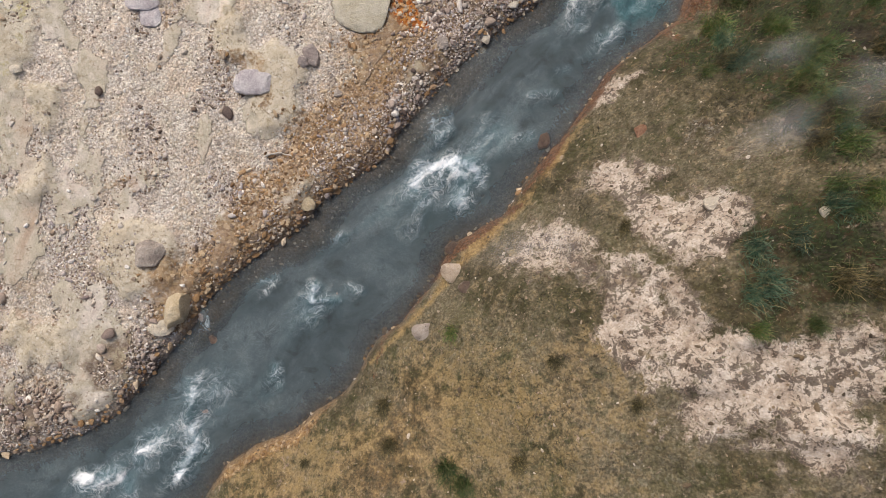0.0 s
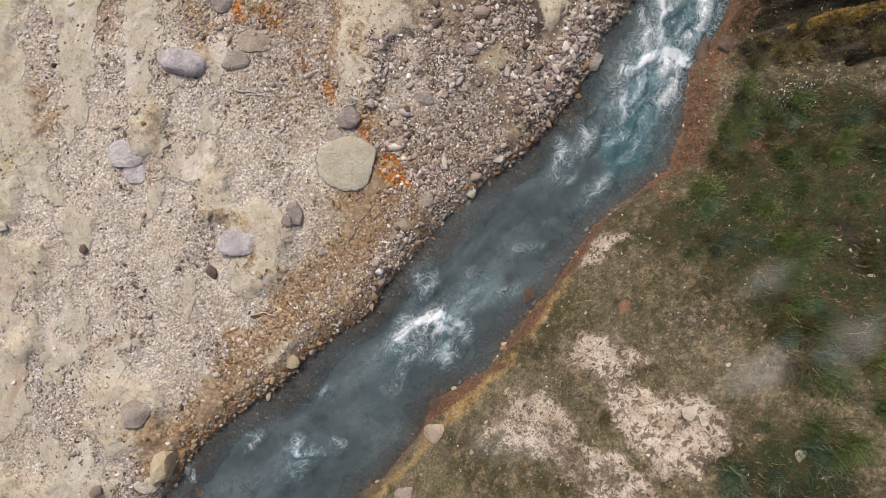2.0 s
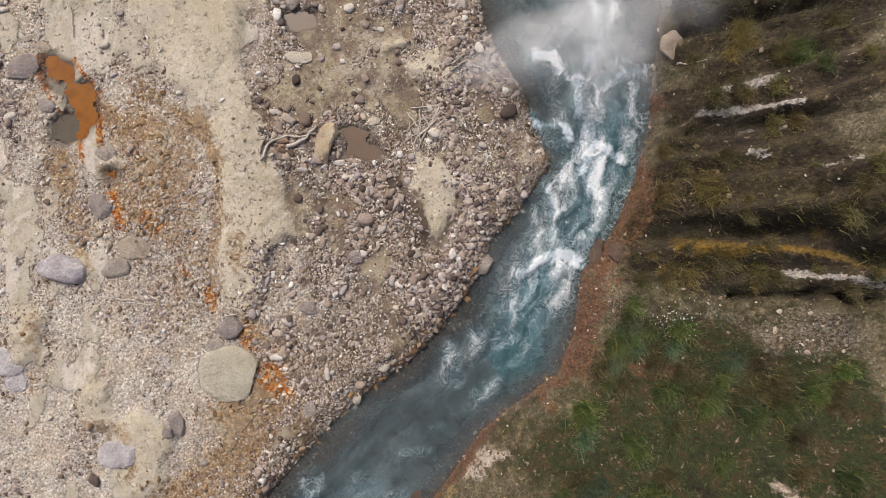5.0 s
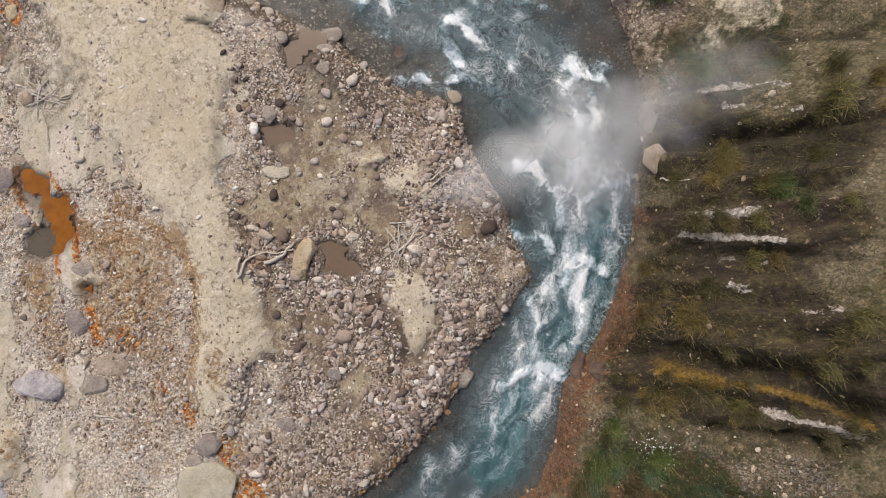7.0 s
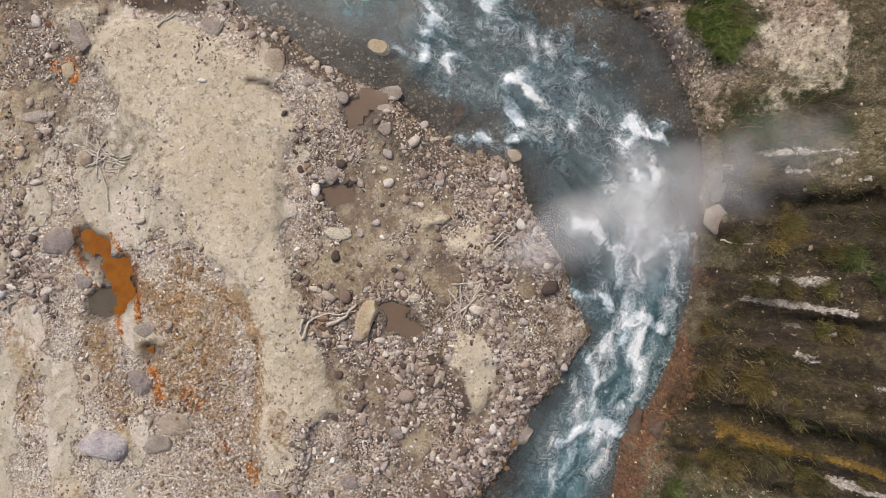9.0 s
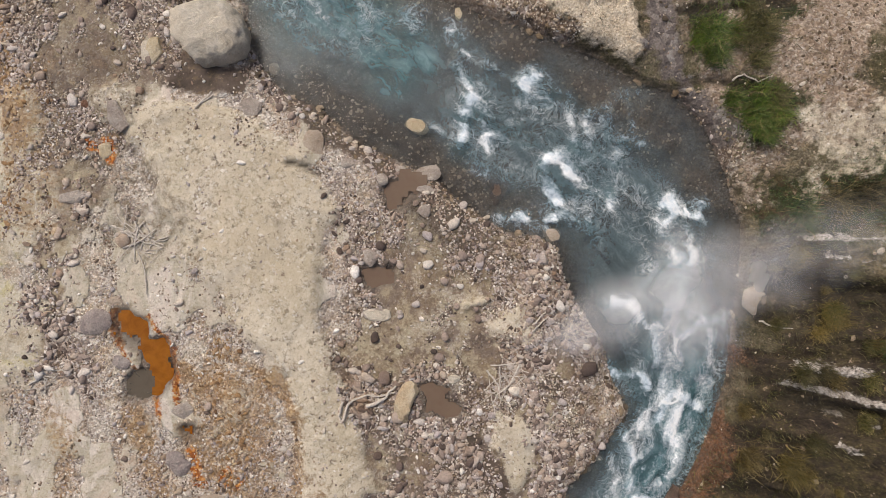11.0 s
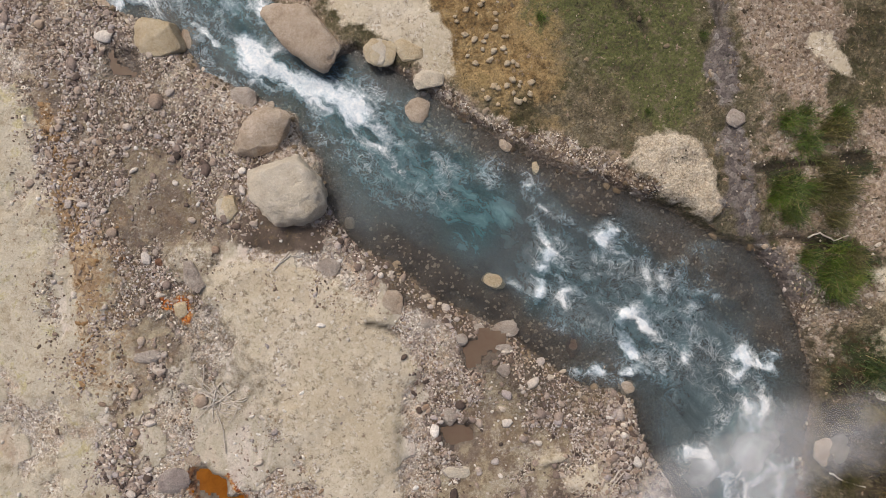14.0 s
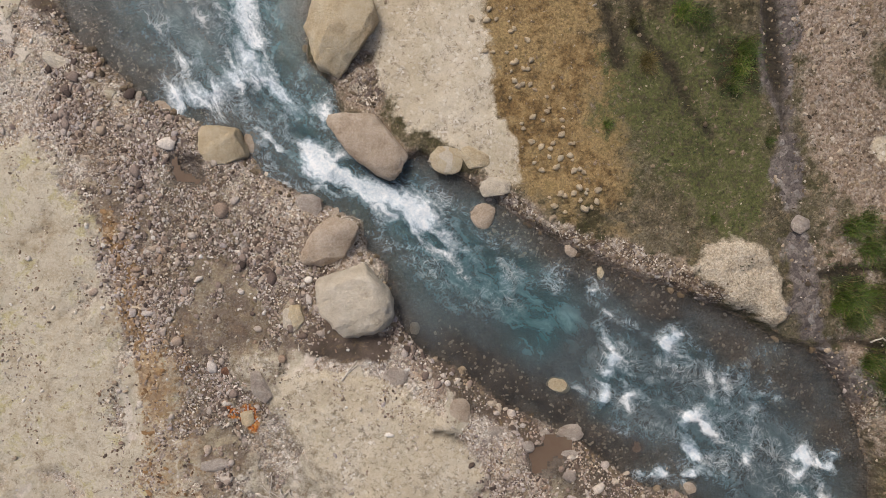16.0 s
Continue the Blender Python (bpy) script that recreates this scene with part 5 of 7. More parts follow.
foam(0.21, 0.7, [(3.36, 18.38), (3.42, 18.07), (3.67, 18.13)])
foam(0.08, 0.6, [(4.05, 18.14), (4.11, 17.57), (4.18, 17.2)])
foam(0.14, 0.8, [(4.18, 17.2), (4.24, 16.89)])
foam(0.08, 0.7, [(4.93, 17.83), (4.62, 17.83), (4.43, 17.58), (4.49, 17.2)])
foam(0.11, 0.7, [(4.87, 17.58), (4.94, 17.2)])
foam(0.31, 0.55, [(4.56, 17.08), (4.81, 16.7)])
foam(0.09, 0.8, [(5.25, 17.11), (5.64, 17.11)])
foam(0.06, 0.5, [(5.38, 18.08), (5.51, 17.21)])
foam(0.08, 0.45, [(5.18, 18.14), (5.69, 18.27)])
foam(0.16, 1.05, [(3.62, 16.76), (3.49, 16.57), (3.62, 16.2), (3.81, 15.82)])
foam(0.21, 0.85, [(3.68, 16.76), (3.99, 16.7), (4.12, 16.39)])
foam(0.38, 0.6, [(3.81, 16.45), (4.19, 16.2), (4.44, 15.95)])
foam(0.15, 0.75, [(5.13, 16.83), (5.07, 16.45), (4.95, 16.08), (5.01, 15.7)])
foam(0.09, 0.6, [(5.2, 16.14), (5.59, 15.7)])
foam(0.44, 0.55, [(4.56, 16.7), (4.63, 16.2), (4.44, 15.82)])
foam(0.13, 0.9, [(2.62, 15.44), (3.06, 15.47)])
foam(0.16, 0.85, [(3.56, 15.32), (3.94, 15.51), (4.32, 15.32)])
foam(0.15, 0.9, [(4.45, 15.32), (4.58, 15.13)])
foam(0.15, 0.5, [(3.94, 15.7), (4.32, 15.57)])
foam(0.08, 0.5, [(1.05, 17.43), (1.3, 17.25)])
foam(0.16, 0.5, [(0.73, 19.99), (0.6, 19.67)])
foam(0.19, 0.5, [(0.52, 19.77), (0.76, 20.02)])
foam(0.19, 0.5, [(1.45, 19.71), (1.57, 19.4)])
foam(0.46, 0.88, [(-6.24, 25.93), (-6.23, 25.18), (-6.1, 24.56), (-5.6, 24.06), (-4.98, 23.44), (-4.61, 22.7)])
foam(0.52, 0.88, [(-6.23, 24.31), (-6.98, 23.88), (-7.48, 23.7)])
foam(0.28, 0.72, [(-7.48, 24.57), (-6.98, 24.5)])
foam(0.43, 0.72, [(-5.73, 23.07), (-5.35, 22.33), (-4.86, 22.08)])
foam(0.32, 0.80, [(-4.49, 23.56), (-4.43, 22.82)])
foam(0.56, 0.95, [(-4.61, 22.33), (-3.87, 21.96), (-3.01, 21.59), (-2.39, 21.1)])
foam(0.39, 0.48, [(-2.15, 20.73), (-1.28, 20.11)])
foam(0.17, 0.32, [(-1.78, 20.6), (-1.03, 19.24), (-.41, 19.12)])
foam(0.18, 0.56, [(-8.51, 25.46), (-7.87, 25.2), (-7.11, 25.56)])
foam(0.18, 0.48, [(-8.12, 24.76), (-7.86, 24.63)])
foam(0.23, 0.40, [(-7.49, 25.94), (-7.36, 25.44)])
foam(0.1, 1.0, [(-6.24, 25.93), (-6.11, 25.18), (-5.98, 24.56), (-5.6, 24.06)])
foam(0.1, 1.0, [(-5.6, 23.93), (-4.98, 23.44), (-4.73, 22.82)])
foam(0.11, 1.05, [(-4.61, 22.33), (-3.87, 21.96), (-3.38, 21.77)])
foam(0.09, 1.0, [(-6.6, 24.06), (-7.23, 23.76)])
foam(0.09, 0.9, [(-4.49, 23.56), (-4.39, 22.94)])
# broken water between the white heads
foam(0.55, 0.36, [(2.0, 17.8), (3.4, 17.2), (4.6, 16.6), (5.8, 15.9), (6.5, 15.0)])
foam(0.5, 0.28, [(2.8, 16.4), (4.2, 15.8), (5.6, 15.0)])
foam(0.6, 0.5, [(6.6, 14.2), (6.6, 12.6), (6.4, 11.2), (6.0, 10.0), (5.5, 8.8), (4.8, 7.6)])
foam(0.6, 0.42, [(-8.4, 25.4), (-7.0, 24.8), (-5.8, 23.4), (-4.6, 22.2), (-3.0, 21.2)])
foam(0.5, 0.8, [(-4.7, 22.6), (-3.6, 21.9), (-2.5, 21.2), (-1.7, 20.6)])
foam(0.7, 0.5, [(-3.2, 21.5), (-1.9, 20.7), (-0.8, 19.9)])
foam(0.4, 0.7, [(6.4, 13.4), (6.3, 12.4), (6.1, 11.4)])
foam(0.35, 0.34, [(1.2, 3.6), (0.2, 2.6), (-0.6, 1.6)])
foam(0.35, 0.36, [(-5.0, -2.0), (-6.0, -3.2), (-7.6, -4.2)])


def flow_coordinates(x, y):
    best, along, across, run = np.full(x.shape, 1e9), np.zeros(x.shape), np.zeros(x.shape), 0.0
    for (ax, ay), (bx, by) in zip(CENTRE[:-1], CENTRE[1:]):
        ex, ey = bx - ax, by - ay
        length = math.hypot(ex, ey)
        raw = ((x - ax) * ex + (y - ay) * ey) / length
        q = np.clip(raw, 0, length)
        d = np.hypot(x - ax - q * ex / length, y - ay - q * ey / length)
        side = ((x - ax) * -ey + (y - ay) * ex) / length
        hit = d < best
        best, along, across = np.where(hit, d, best), np.where(hit, run + q, along), np.where(hit, np.sign(side) * d, across)
        run += length
    return along, across


inside = within(QX, QY, RIVER)
bank_d = np.minimum(line_distance(QX, QY, WEST_BANK), line_distance(QX, QY, EAST_BANK))
keep = inside | (bank_d < 0.3)
along, across = flow_coordinates(QX, QY)
# the current draws the spray out downstream
down = np.stack(np.gradient(-along, WSTEP), 0)
down /= np.maximum(np.hypot(*down), 1e-6)


def on_water(field, x, y):
    i, j = np.clip((x - wx[0]) / WSTEP, 0, len(wx) - 1.01), np.clip((y - wy[0]) / WSTEP, 0, len(wy) - 1.01)
    a, b = i.astype(int), j.astype(int)
    u, v = i - a, j - b
    return (field[a, b] * (1 - u) + field[a + 1, b] * u) * (1 - v) + (field[a, b + 1] * (1 - u) + field[a + 1, b + 1] * u) * v


source = FOAM.copy()
for k in range(1, 11):
    FOAM = np.maximum(FOAM, on_water(source, QX - down[0] * 0.07 * k, QY - down[1] * 0.07 * k) * 0.62 * 0.9 ** k)
chop = fbm(along * 1.6, across * 3.2, 4)
crest = fbm(QX * 4.5, QY * 4.5, 3)
WZ = valley(QX, QY) - WATER_DROP + 0.012 * chop + np.minimum(FOAM, 1.1) * smooth(0, 0.35, np.where(inside, bank_d, 0)) * (0.05 + 0.10 * chop + 0.05 * crest)
number = np.cumsum(keep.ravel()) - 1
faces = grid_faces(len(wx), len(wy))
faces = faces[keep.ravel()[faces].all(1)]
sel = keep.ravel()
river_mesh = mesh_of("river", np.stack([QX, QY, WZ], -1).reshape(-1, 3)[sel], number[faces], WATER_MAT)
thin = np.exp(-depth_of(np.where(inside, bank_d, 0), near(QX, QY, MASK["shallow"])) / (0.22 + 0.5 * smooth(13.5, 16, QY)))
murk = np.maximum(near(QX, QY, MASK["shallow"]), smooth(0.5, 0.0, np.where(inside, bank_d, 0))) * (0.45 + 0.55 * smooth(12, 15.5, QY))
for key, field in (("along", along), ("across", across), ("foam", FOAM), ("milk", near(QX, QY, MASK["milk"])), ("thin", np.where(inside, thin, 1.0)), ("murk", murk)):
    set_attr(river_mesh, key, field.ravel()[sel])
tagged(new("water", river_mesh), "fast blue-grey mountain stream with white rapids", "river", kind="structure")
# plain reaches beyond the place
for part_of in (np.s_[:2], np.s_[-2:]):
    w, e = WEST_BANK[part_of], EAST_BANK[part_of]
    corners = [(*w[0], 0), (*w[1], 0), (*e[1], 0), (*e[0], 0)]
    corners = [(x, y, float(valley(x, y)) - WATER_DROP - 0.006) for x, y, _ in corners]
    me = mesh_of("far_water", corners, [(0, 3, 2, 1)], WATER_MAT, False)
    tagged(new("water", me), "distant reach of the blue-grey stream", "river", kind="structure")

# ---- puddles ----
PUDDLE_MATS = {"orange": puddle_material("orange", (152, 86, 14), (198, 124, 34), 0.2),
               "grey": puddle_material("grey", (112, 100, 86), (140, 128, 110), 0.35),
               "brown": puddle_material("brown", (138, 114, 96), (164, 140, 118), 0.3)}
PUDDLE_LABELS = {"orange": "shallow puddle of rust-orange mineral water", "grey": "shallow puddle of grey silty water", "brown": "shallow muddy brown puddle among stones"}


def puddle(kind, pts, z):
    """A still sheet of water that ends under the rim of its hollow."""
    p = np.array(pts)
    mid = p.mean(0)
    step = 0.06
    xs, ys = [np.arange(p[:, k].min() - 0.2, p[:, k].max() + 0.26, step) for k in (0, 1)]
    ax, ay = np.meshgrid(xs, ys, indexing="ij")
    keep = (signed(ax, ay, pts) + 0.4 * fbm(ax * 2.2, ay * 2.2, 4) < 0.08).ravel()
    number = np.cumsum(keep) - 1
    quads = grid_faces(len(xs), len(ys))
    tri = number[quads[keep[quads].all(1)]]
    verts = np.stack([ax.ravel() - mid[0], ay.ravel() - mid[1], np.zeros(ax.size)], -1)[keep]
    ob = new(kind + "_puddle", mesh_of("puddle", verts, tri, PUDDLE_MATS[kind]))
    ob.location = (mid[0], mid[1], z)
    tagged(ob, PUDDLE_LABELS[kind], "puddle")


for (kind, pts), level in zip(PUDDLE_SHAPES, PUDDLE_LEVELS):
    puddle(kind, pts, level)

# ---- boulders ----
BOULDER_LABELS = {
    "pale": "pale beige weathered boulder on the gravel", "greenish": "flat pale greenish-grey rock sunk into the gravel", "ochre": "ochre sandstone boulder at the water's edge",
    "brown": "brown rounded boulder by the stream", "tan": "curved tan rock lying beside a muddy puddle", "wetbrown": "dark wet brown rock in the stream", "grey": "grey river stone lying on gravel",
    "dark": "dark grey rounded stone among gravel", "lilac": "lilac-grey weathered rock half buried in gravel", "pink": "pinkish-beige rock half buried in gravel",
    "red": "rust-red stained rock on the bank"}
boulder_count = 0


def boulder(kind, x, y, w, d, turn=0, high=0.0, bend=0.0, square=2.6, taper=0.0):
    """One boulder, w by d metres seen from above, sunk into the ground: a rounded block with facets, a flattened crown and a worn surface."""
    global boulder_count
    boulder_count += 1
    size = max(w, d)
    slab = kind in ("lilac", "greenish", "pink")
    high = high or (0.55 if size > 0.85 else 0.14 if slab else 0.24)
    v, f = ball(5 if size > 0.7 else 4)
    r = np.random.default_rng(boulder_count)
    flat = np.maximum(np.hypot(v[:, 0], v[:, 1]), 1e-6)
    rim = (np.abs(v[:, 0] / flat) ** square + np.abs(v[:, 1] / flat) ** square + 1e-4) ** (-1 / square)
    rim = np.minimum(rim, 1.42)
    v[:, :2] *= rim[:, None] * (1 + 0.10 * lumps(v * (1, 1, 0.2), 1.1, boulder_count, 2))[:, None]
    for _ in range(3 if slab else 9 if square > 3 else 18):
        n = r.normal(size=3) * (1, 1, 0.8)
        n /= np.linalg.norm(n)
        over = v @ n - r.uniform(0.7, 0.98)
        v = v - np.outer(np.maximum(over, 0) * 0.97, n)
    v[:, 2] = np.where(v[:, 2] > 0, v[:, 2] ** 1.0 * (1 - 0.35 * np.clip(v[:, 2], 0, 1)), v[:, 2])
    v[:, 0] *= 1 + taper * v[:, 1]
    v[:, 2] *= 1 + 0.25 * v[:, 0] * r.uniform(-1, 1) + 0.25 * v[:, 1] * r.uniform(-1, 1)
    v[:, :2] /= (v[:, :2].max(0) - v[:, :2].min(0))
    if bend:
        v[:, 0] += bend * (4 * v[:, 1] ** 2 - 0.5)
    v = v * np.array([w * 1.02, d * 1.02, min(w, d) * high])
    v *= (1 + 0.05 * lumps(v, 6 / size ** 0.5, boulder_count + 50, 5) + 0.02 * lumps(v, 24 / size ** 0.5, boulder_count + 90, 3))[:, None]
    ob = new("boulder" if size > 0.45 else "stone", mesh_of("boulder", v, f, STONE_MATS[kind]))
    z = near(x, y, Z)
    if near(x, y, EDGE) < 0.05:
        z = max(z, valley(x, y) - WATER_DROP - 0.05)
    ob.location = (x, y, float(z) + 0.12 * min(w, d) * high)
    ob.rotation_euler = (0, 0, radians(turn))
    return tagged(ob, BOULDER_LABELS[kind], "boulder" if size > 0.45 else "stone")


boulder("pale", -3.74, 19.46, 1.56, 1.5, 6, 0.5, 0, 3.6, -0.08)
boulder("brown", -4.19, 20.68, 1.42, 0.84, 33, 0.5, 0, 3.0, 0.1)
boulder("ochre", -6.57, 22.71, 1.06, 0.9, -12, 0.5, 0, 3.2)
boulder("brown", -6.03, 22.75, 0.4, 0.55, 0)
boulder("brown", -3.42, 22.79, 1.9, 1.0, -36, 0.5, 0, 3.2)
boulder("ochre", -4.05, 25.3, 1.5, 2.1, -14, 0.5, 0, 2.8, 0.12)
boulder("grey", -4.78, 21.4, 0.58, 0.49, 0)
boulder("ochre", -1.76, 22.41, 0.71, 0.59, 0)
boulder("ochre", -1.17, 22.43, 0.67, 0.44, -25)
boulder("ochre", 0.7, 17.44, 0.54, 0.34, -10)
boulder("brown", 0.96, 20.47, 0.29, 0.34, 0)
boulder("ochre", 1.62, 19.94, 0.17, 0.31, 0)
boulder("grey", 5.95, 21, 0.41, 0.41, 0)
boulder("pale", -10.23, 24.55, 0.57, 0.3, -25)
boulder("brown", -7.98, 23.58, 0.51, 0.31, 0)
boulder("brown", -2.48, 18.72, 0.22, 0.27, 0)
boulder("grey", -5.72, 17.53, 0.36, 0.72, 25)
boulder("red", -6.5, 17.87, 0.22, 0.19, 0)
boulder("ochre", -6.06, 16.86, 0.31, 0.36, 0)
boulder("grey", 0.88, 16.4, 0.66, 0.28, 18)
boulder("grey", 0.35, 16.44, 0.26, 0.21, 0)
boulder("grey", -.02, 16.22, 0.26, 0.26, 0)
boulder("grey", -.75, 16.58, 0.28, 0.21, 0)
boulder("pale", -5.08, 18.99, 0.41, 0.54, 0)
boulder("grey", -2.82, 17.78, 0.4, 0.4, 0)
boulder("wetbrown", 2.55, 16.09, 0.38, 0.78, -18)
boulder("wetbrown", 2.13, 16.87, 0.45, 0.28, 0)
boulder("grey", 0.9, 16.33, 0.66, 0.29, 10)
boulder("grey", 0.9, 16.02, 0.37, 0.17, 0)
boulder("grey", -.15, 13.33, 0.61, 0.24, 0)
boulder("grey", -.28, 14.55, 0.36, 0.39, 35)
boulder("brown", 3.72, 15.05, 0.4, 0.33, 0)
boulder("dark", -6.26, 13.12, 0.73, 0.55, 0)
boulder("pink", -5.82, 13.56, 0.37, 0.24, 0)
boulder("grey", -4.38, 11.2, 0.51, 0.37, 0)
boulder("dark", -4.54, 10.09, 0.44, 0.41, 0)
boulder("grey", -6.79, 15.83, 0.62, 0.3, 0)
boulder("grey", 0.9, 15.56, 0.32, 0.29, 0)
boulder("dark", -5.7, 12.26, 0.41, 0.32, 0)
boulder("ochre", -5.01, 19.02, 0.45, 0.54, 0)
boulder("grey", -2.85, 17.78, 0.54, 0.37, 0)
boulder("pink", -1.5, 16.99, 0.44, 0.61, 0)
boulder("lilac", -5.28, 8.66, 1.03, 0.57, -15)
boulder("pink", -3.7, 9.11, 0.74, 0.49, 0)
boulder("grey", -4.11, 8.67, 0.61, 0.42, 0)
boulder("dark", -4.43, 9.97, 0.52, 0.44, 0)
boulder("dark", -1.56, 7.39, 0.57, 0.52, 0)
boulder("grey", -1.92, 6.99, 0.37, 0.3, 0)
boulder("lilac", -6.51, 6.61, 0.79, 0.62, 0)
boulder("lilac", -4.01, 4.63, 0.82, 0.57, 0)
boulder("pale", 1.71, 6.51, 0.35, 0.19, 0)
boulder("pale", 1.14, 5.84, 0.2, 0.4, -10)
boulder("dark", 0.11, 7.81, 0.39, 0.32, 0)
boulder("grey", 3.94, 8.79, 0.42, 0.47, -30)
boulder("dark", 1.17, 8.93, 0.32, 0.3, 0)
boulder("grey", 2.46, 9.03, 0.25, 0.22, 0)
boulder("pale", -.13, 13.31, 0.59, 0.27, 0)
boulder("pale", 1.51, 11.91, 0.29, 0.2, 0)
boulder("pale", 1.05, 10.68, 0.22, 0.17, 0)
boulder("dark", -2.78, 5.27, 0.37, 0.57, 15)
boulder("dark", -2.94, 5.08, 0.25, 0.25, 0)
boulder("grey", 0.14, 5.59, 0.25, 0.35, 0)
boulder("brown", 8.09, 13.64, 0.5, 0.62, -20)
boulder("wetbrown", 6.52, 8.96, 0.33, 0.88, -5)
boulder("wetbrown", 6.87, 9.03, 0.37, 0.45, 0)
boulder("lilac", -6.32, 6.21, 0.48, 0.53, 0)
boulder("grey", -6.26, 0.89, 0.69, 0.62, 30)
boulder("ochre", -5.74, -.26, 0.5, 0.87, -20)
boulder("pale", -6.08, -.69, 0.58, 0.38, 0)
boulder("brown", 0.36, 0.45, 0.59, 0.42, 0)
boulder("wetbrown", 0.36, 1.01, 0.45, 0.3, 0)
boulder("wetbrown", 0.59, 0.12, 0.4, 0.26, 0)
boulder("grey", -.3, -.83, 0.51, 0.39, 0)
boulder("dark", -2.37, 0.05, 0.31, 0.33, 0)
boulder("dark", -5.31, -2.55, 0.42, 0.36, 0)
boulder("pale", 5.85, 1.15, 0.2, 0.19, 0)
boulder("pale", 4.78, 1.48, 0.42, 0.27, 0)
boulder("red", 4.18, 3.22, 0.29, 0.38, 20)
boulder("wetbrown", 2.42, 3.45, 0.43, 0.51, -30)
boulder("grey", -2.2, 4.44, 0.22, 0.19, 0)
boulder("pale", -9.28, 5, 0.27, 0.2, 0)
boulder("ochre", -2.92, 2, 0.42, 0.32, 0)
boulder("wetbrown", -5.04, -.95, 0.33, 0.31, 0)
boulder("dark", -5.35, -.46, 0.23, 0.28, 0)
boulder("wetbrown", 4.62, 6.14, 0.39, 0.26, 0)
boulder("pale", -0.74, 21.81, 0.66, 0.42, 4, 0.3, 0, 3.4)
boulder("grey", -0.85, 21.5, 0.36, 0.24, 0)
boulder("brown", -0.96, 21.19, 0.56, 0.58, 10, 0.3)
boulder("pale", -1.82, 22.36, 0.55, 0.55, 20, 0.3)
boulder("greenish", *(-1.61, 6.37), 1.3, 1.2, 0, 0.09, 0, 2.1)
boulder("tan", 0.53, 11.45, 0.40, 0.92, -18, 0.6, 0.2)


# ---- loose gravel and cobbles ----
def scatter(count, weight, x0=-12.4, x1=12.9, y0=-7, y1=29, seed=1):
    r = np.random.default_rng(seed)
    xs, ys, found = [], [], 0
    for _ in range(120):
        x, y = r.uniform(x0, x1, 4000 + count), r.uniform(y0, y1, 4000 + count)
        ok = r.random(len(x)) < weight(x, y)
        xs.append(x[ok])
        ys.append(y[ok])
        found += ok.sum()
        if found >= count:
            break
    return np.concatenate(xs)[:count], np.concatenate(ys)[:count], r


def stones(name, label, x, y, sizes, r, level, material, sink=0.08, flat=0.6):
    """Many loose stones joined into one object."""
    protos = [stone_shape(level, 300 + k, 12, 0.3) for k in range(14)]
    zs = near(x, y, Z)
    all_v, all_f, base = [], [], 0
    pick = r.integers(0, len(protos), len(x))
    for k, (v, f) in enumerate(protos):
        idx = np.nonzero(pick == k)[0]
        if not len(idx):
            continue
        a = r.uniform(0, 2 * np.pi, len(idx))
        sx, sy, sz = sizes[idx] * r.uniform(0.85, 1.6, len(idx)), sizes[idx] * r.uniform(0.6, 1.0, len(idx)), sizes[idx] * flat * r.uniform(0.7, 1.15, len(idx))
        vx, vy, vz = v[None, :, 0] * sx[:, None], v[None, :, 1] * sy[:, None], v[None, :, 2] * sz[:, None]
        c, s = np.cos(a)[:, None], np.sin(a)[:, None]
        pts = np.stack([vx * c - vy * s + x[idx][:, None], vx * s + vy * c + y[idx][:, None], vz + (zs[idx] + sizes[idx] * sink)[:, None]], -1)
        all_v.append(pts.reshape(-1, 3))
        all_f.append((f[None] + (base + np.arange(len(idx)) * len(v))[:, None, None]).reshape(-1, 3))
        base += len(idx) * len(v)
    ob = new(name, mesh_of(name, np.concatenate(all_v), np.concatenate(all_f), material, level > 1))
    return tagged(ob, label, "gravel", kind="stuff")


def at(kind):
    return lambda x, y: near(x, y, MASK[kind])


def west_dry(x, y):
    return (1 - near(x, y, EAST)) * (near(x, y, EDGE) > 0.02)


GREY_MAT = gravel_material("grey_gravel", GREY_STOPS, "island")
PALE_MAT = gravel_material("pale_gravel", PALE_STOPS, "island")
RUST_MAT = gravel_material("rusty_gravel", RUST_STOPS, "island")
EARTH_MAT = gravel_material("earthy_gravel", EARTH_STOPS, "island")
WHITE_MAT = gravel_material("white_stones", [(0.0, tone(206, 194, 180)), (0.5, tone(228, 220, 210)), (1.0, tone(250, 248, 244, 0.9))], "island")
bare = lambda x, y: (1 - np.maximum(at("sand")(x, y), at("road")(x, y)) * (0.92 - 0.45 * smooth(0.45, 0.65, vnoise(x * 0.8 + 3, y * 0.8)))) * (1 - 0.4 * at("mud")(x, y)) * (1 - 0.93 * at("silt")(x, y)) * (0.35 + 0.65 * (vnoise(x * 1.7 + 40, y * 1.7) > 0.42))
clear = lambda x, y: (near(x, y, MASK["wet"]) < 0.6) | (near(x, y, EDGE) < 0.3)
heaps = lambda x, y: 0.06 + 0.94 * smooth(-0.06, 0.24, fbm(x * 1.2 + 40, y * 0.6, 5))
x, y, r = scatter(5200, lambda x, y: west_dry(x, y) * at("gravel")(x, y) * bare(x, y) * clear(x, y) * heaps(x, y) * (1 - 0.5 * at("soil")(x, y)) * (0.35 + 0.65 * smooth(3.5, 6, y)) * (1 - 0.6 * smooth(-4, -5, x) * smooth(14, 16, y)), seed=11)
stones("river_gravel", "loose grey and beige river gravel", x, y, 0.055 + 0.045 * r.gamma(1.2, 0.66, len(x)).clip(0, 4.4), r, 2, GREY_MAT, 0.1, 0.5)
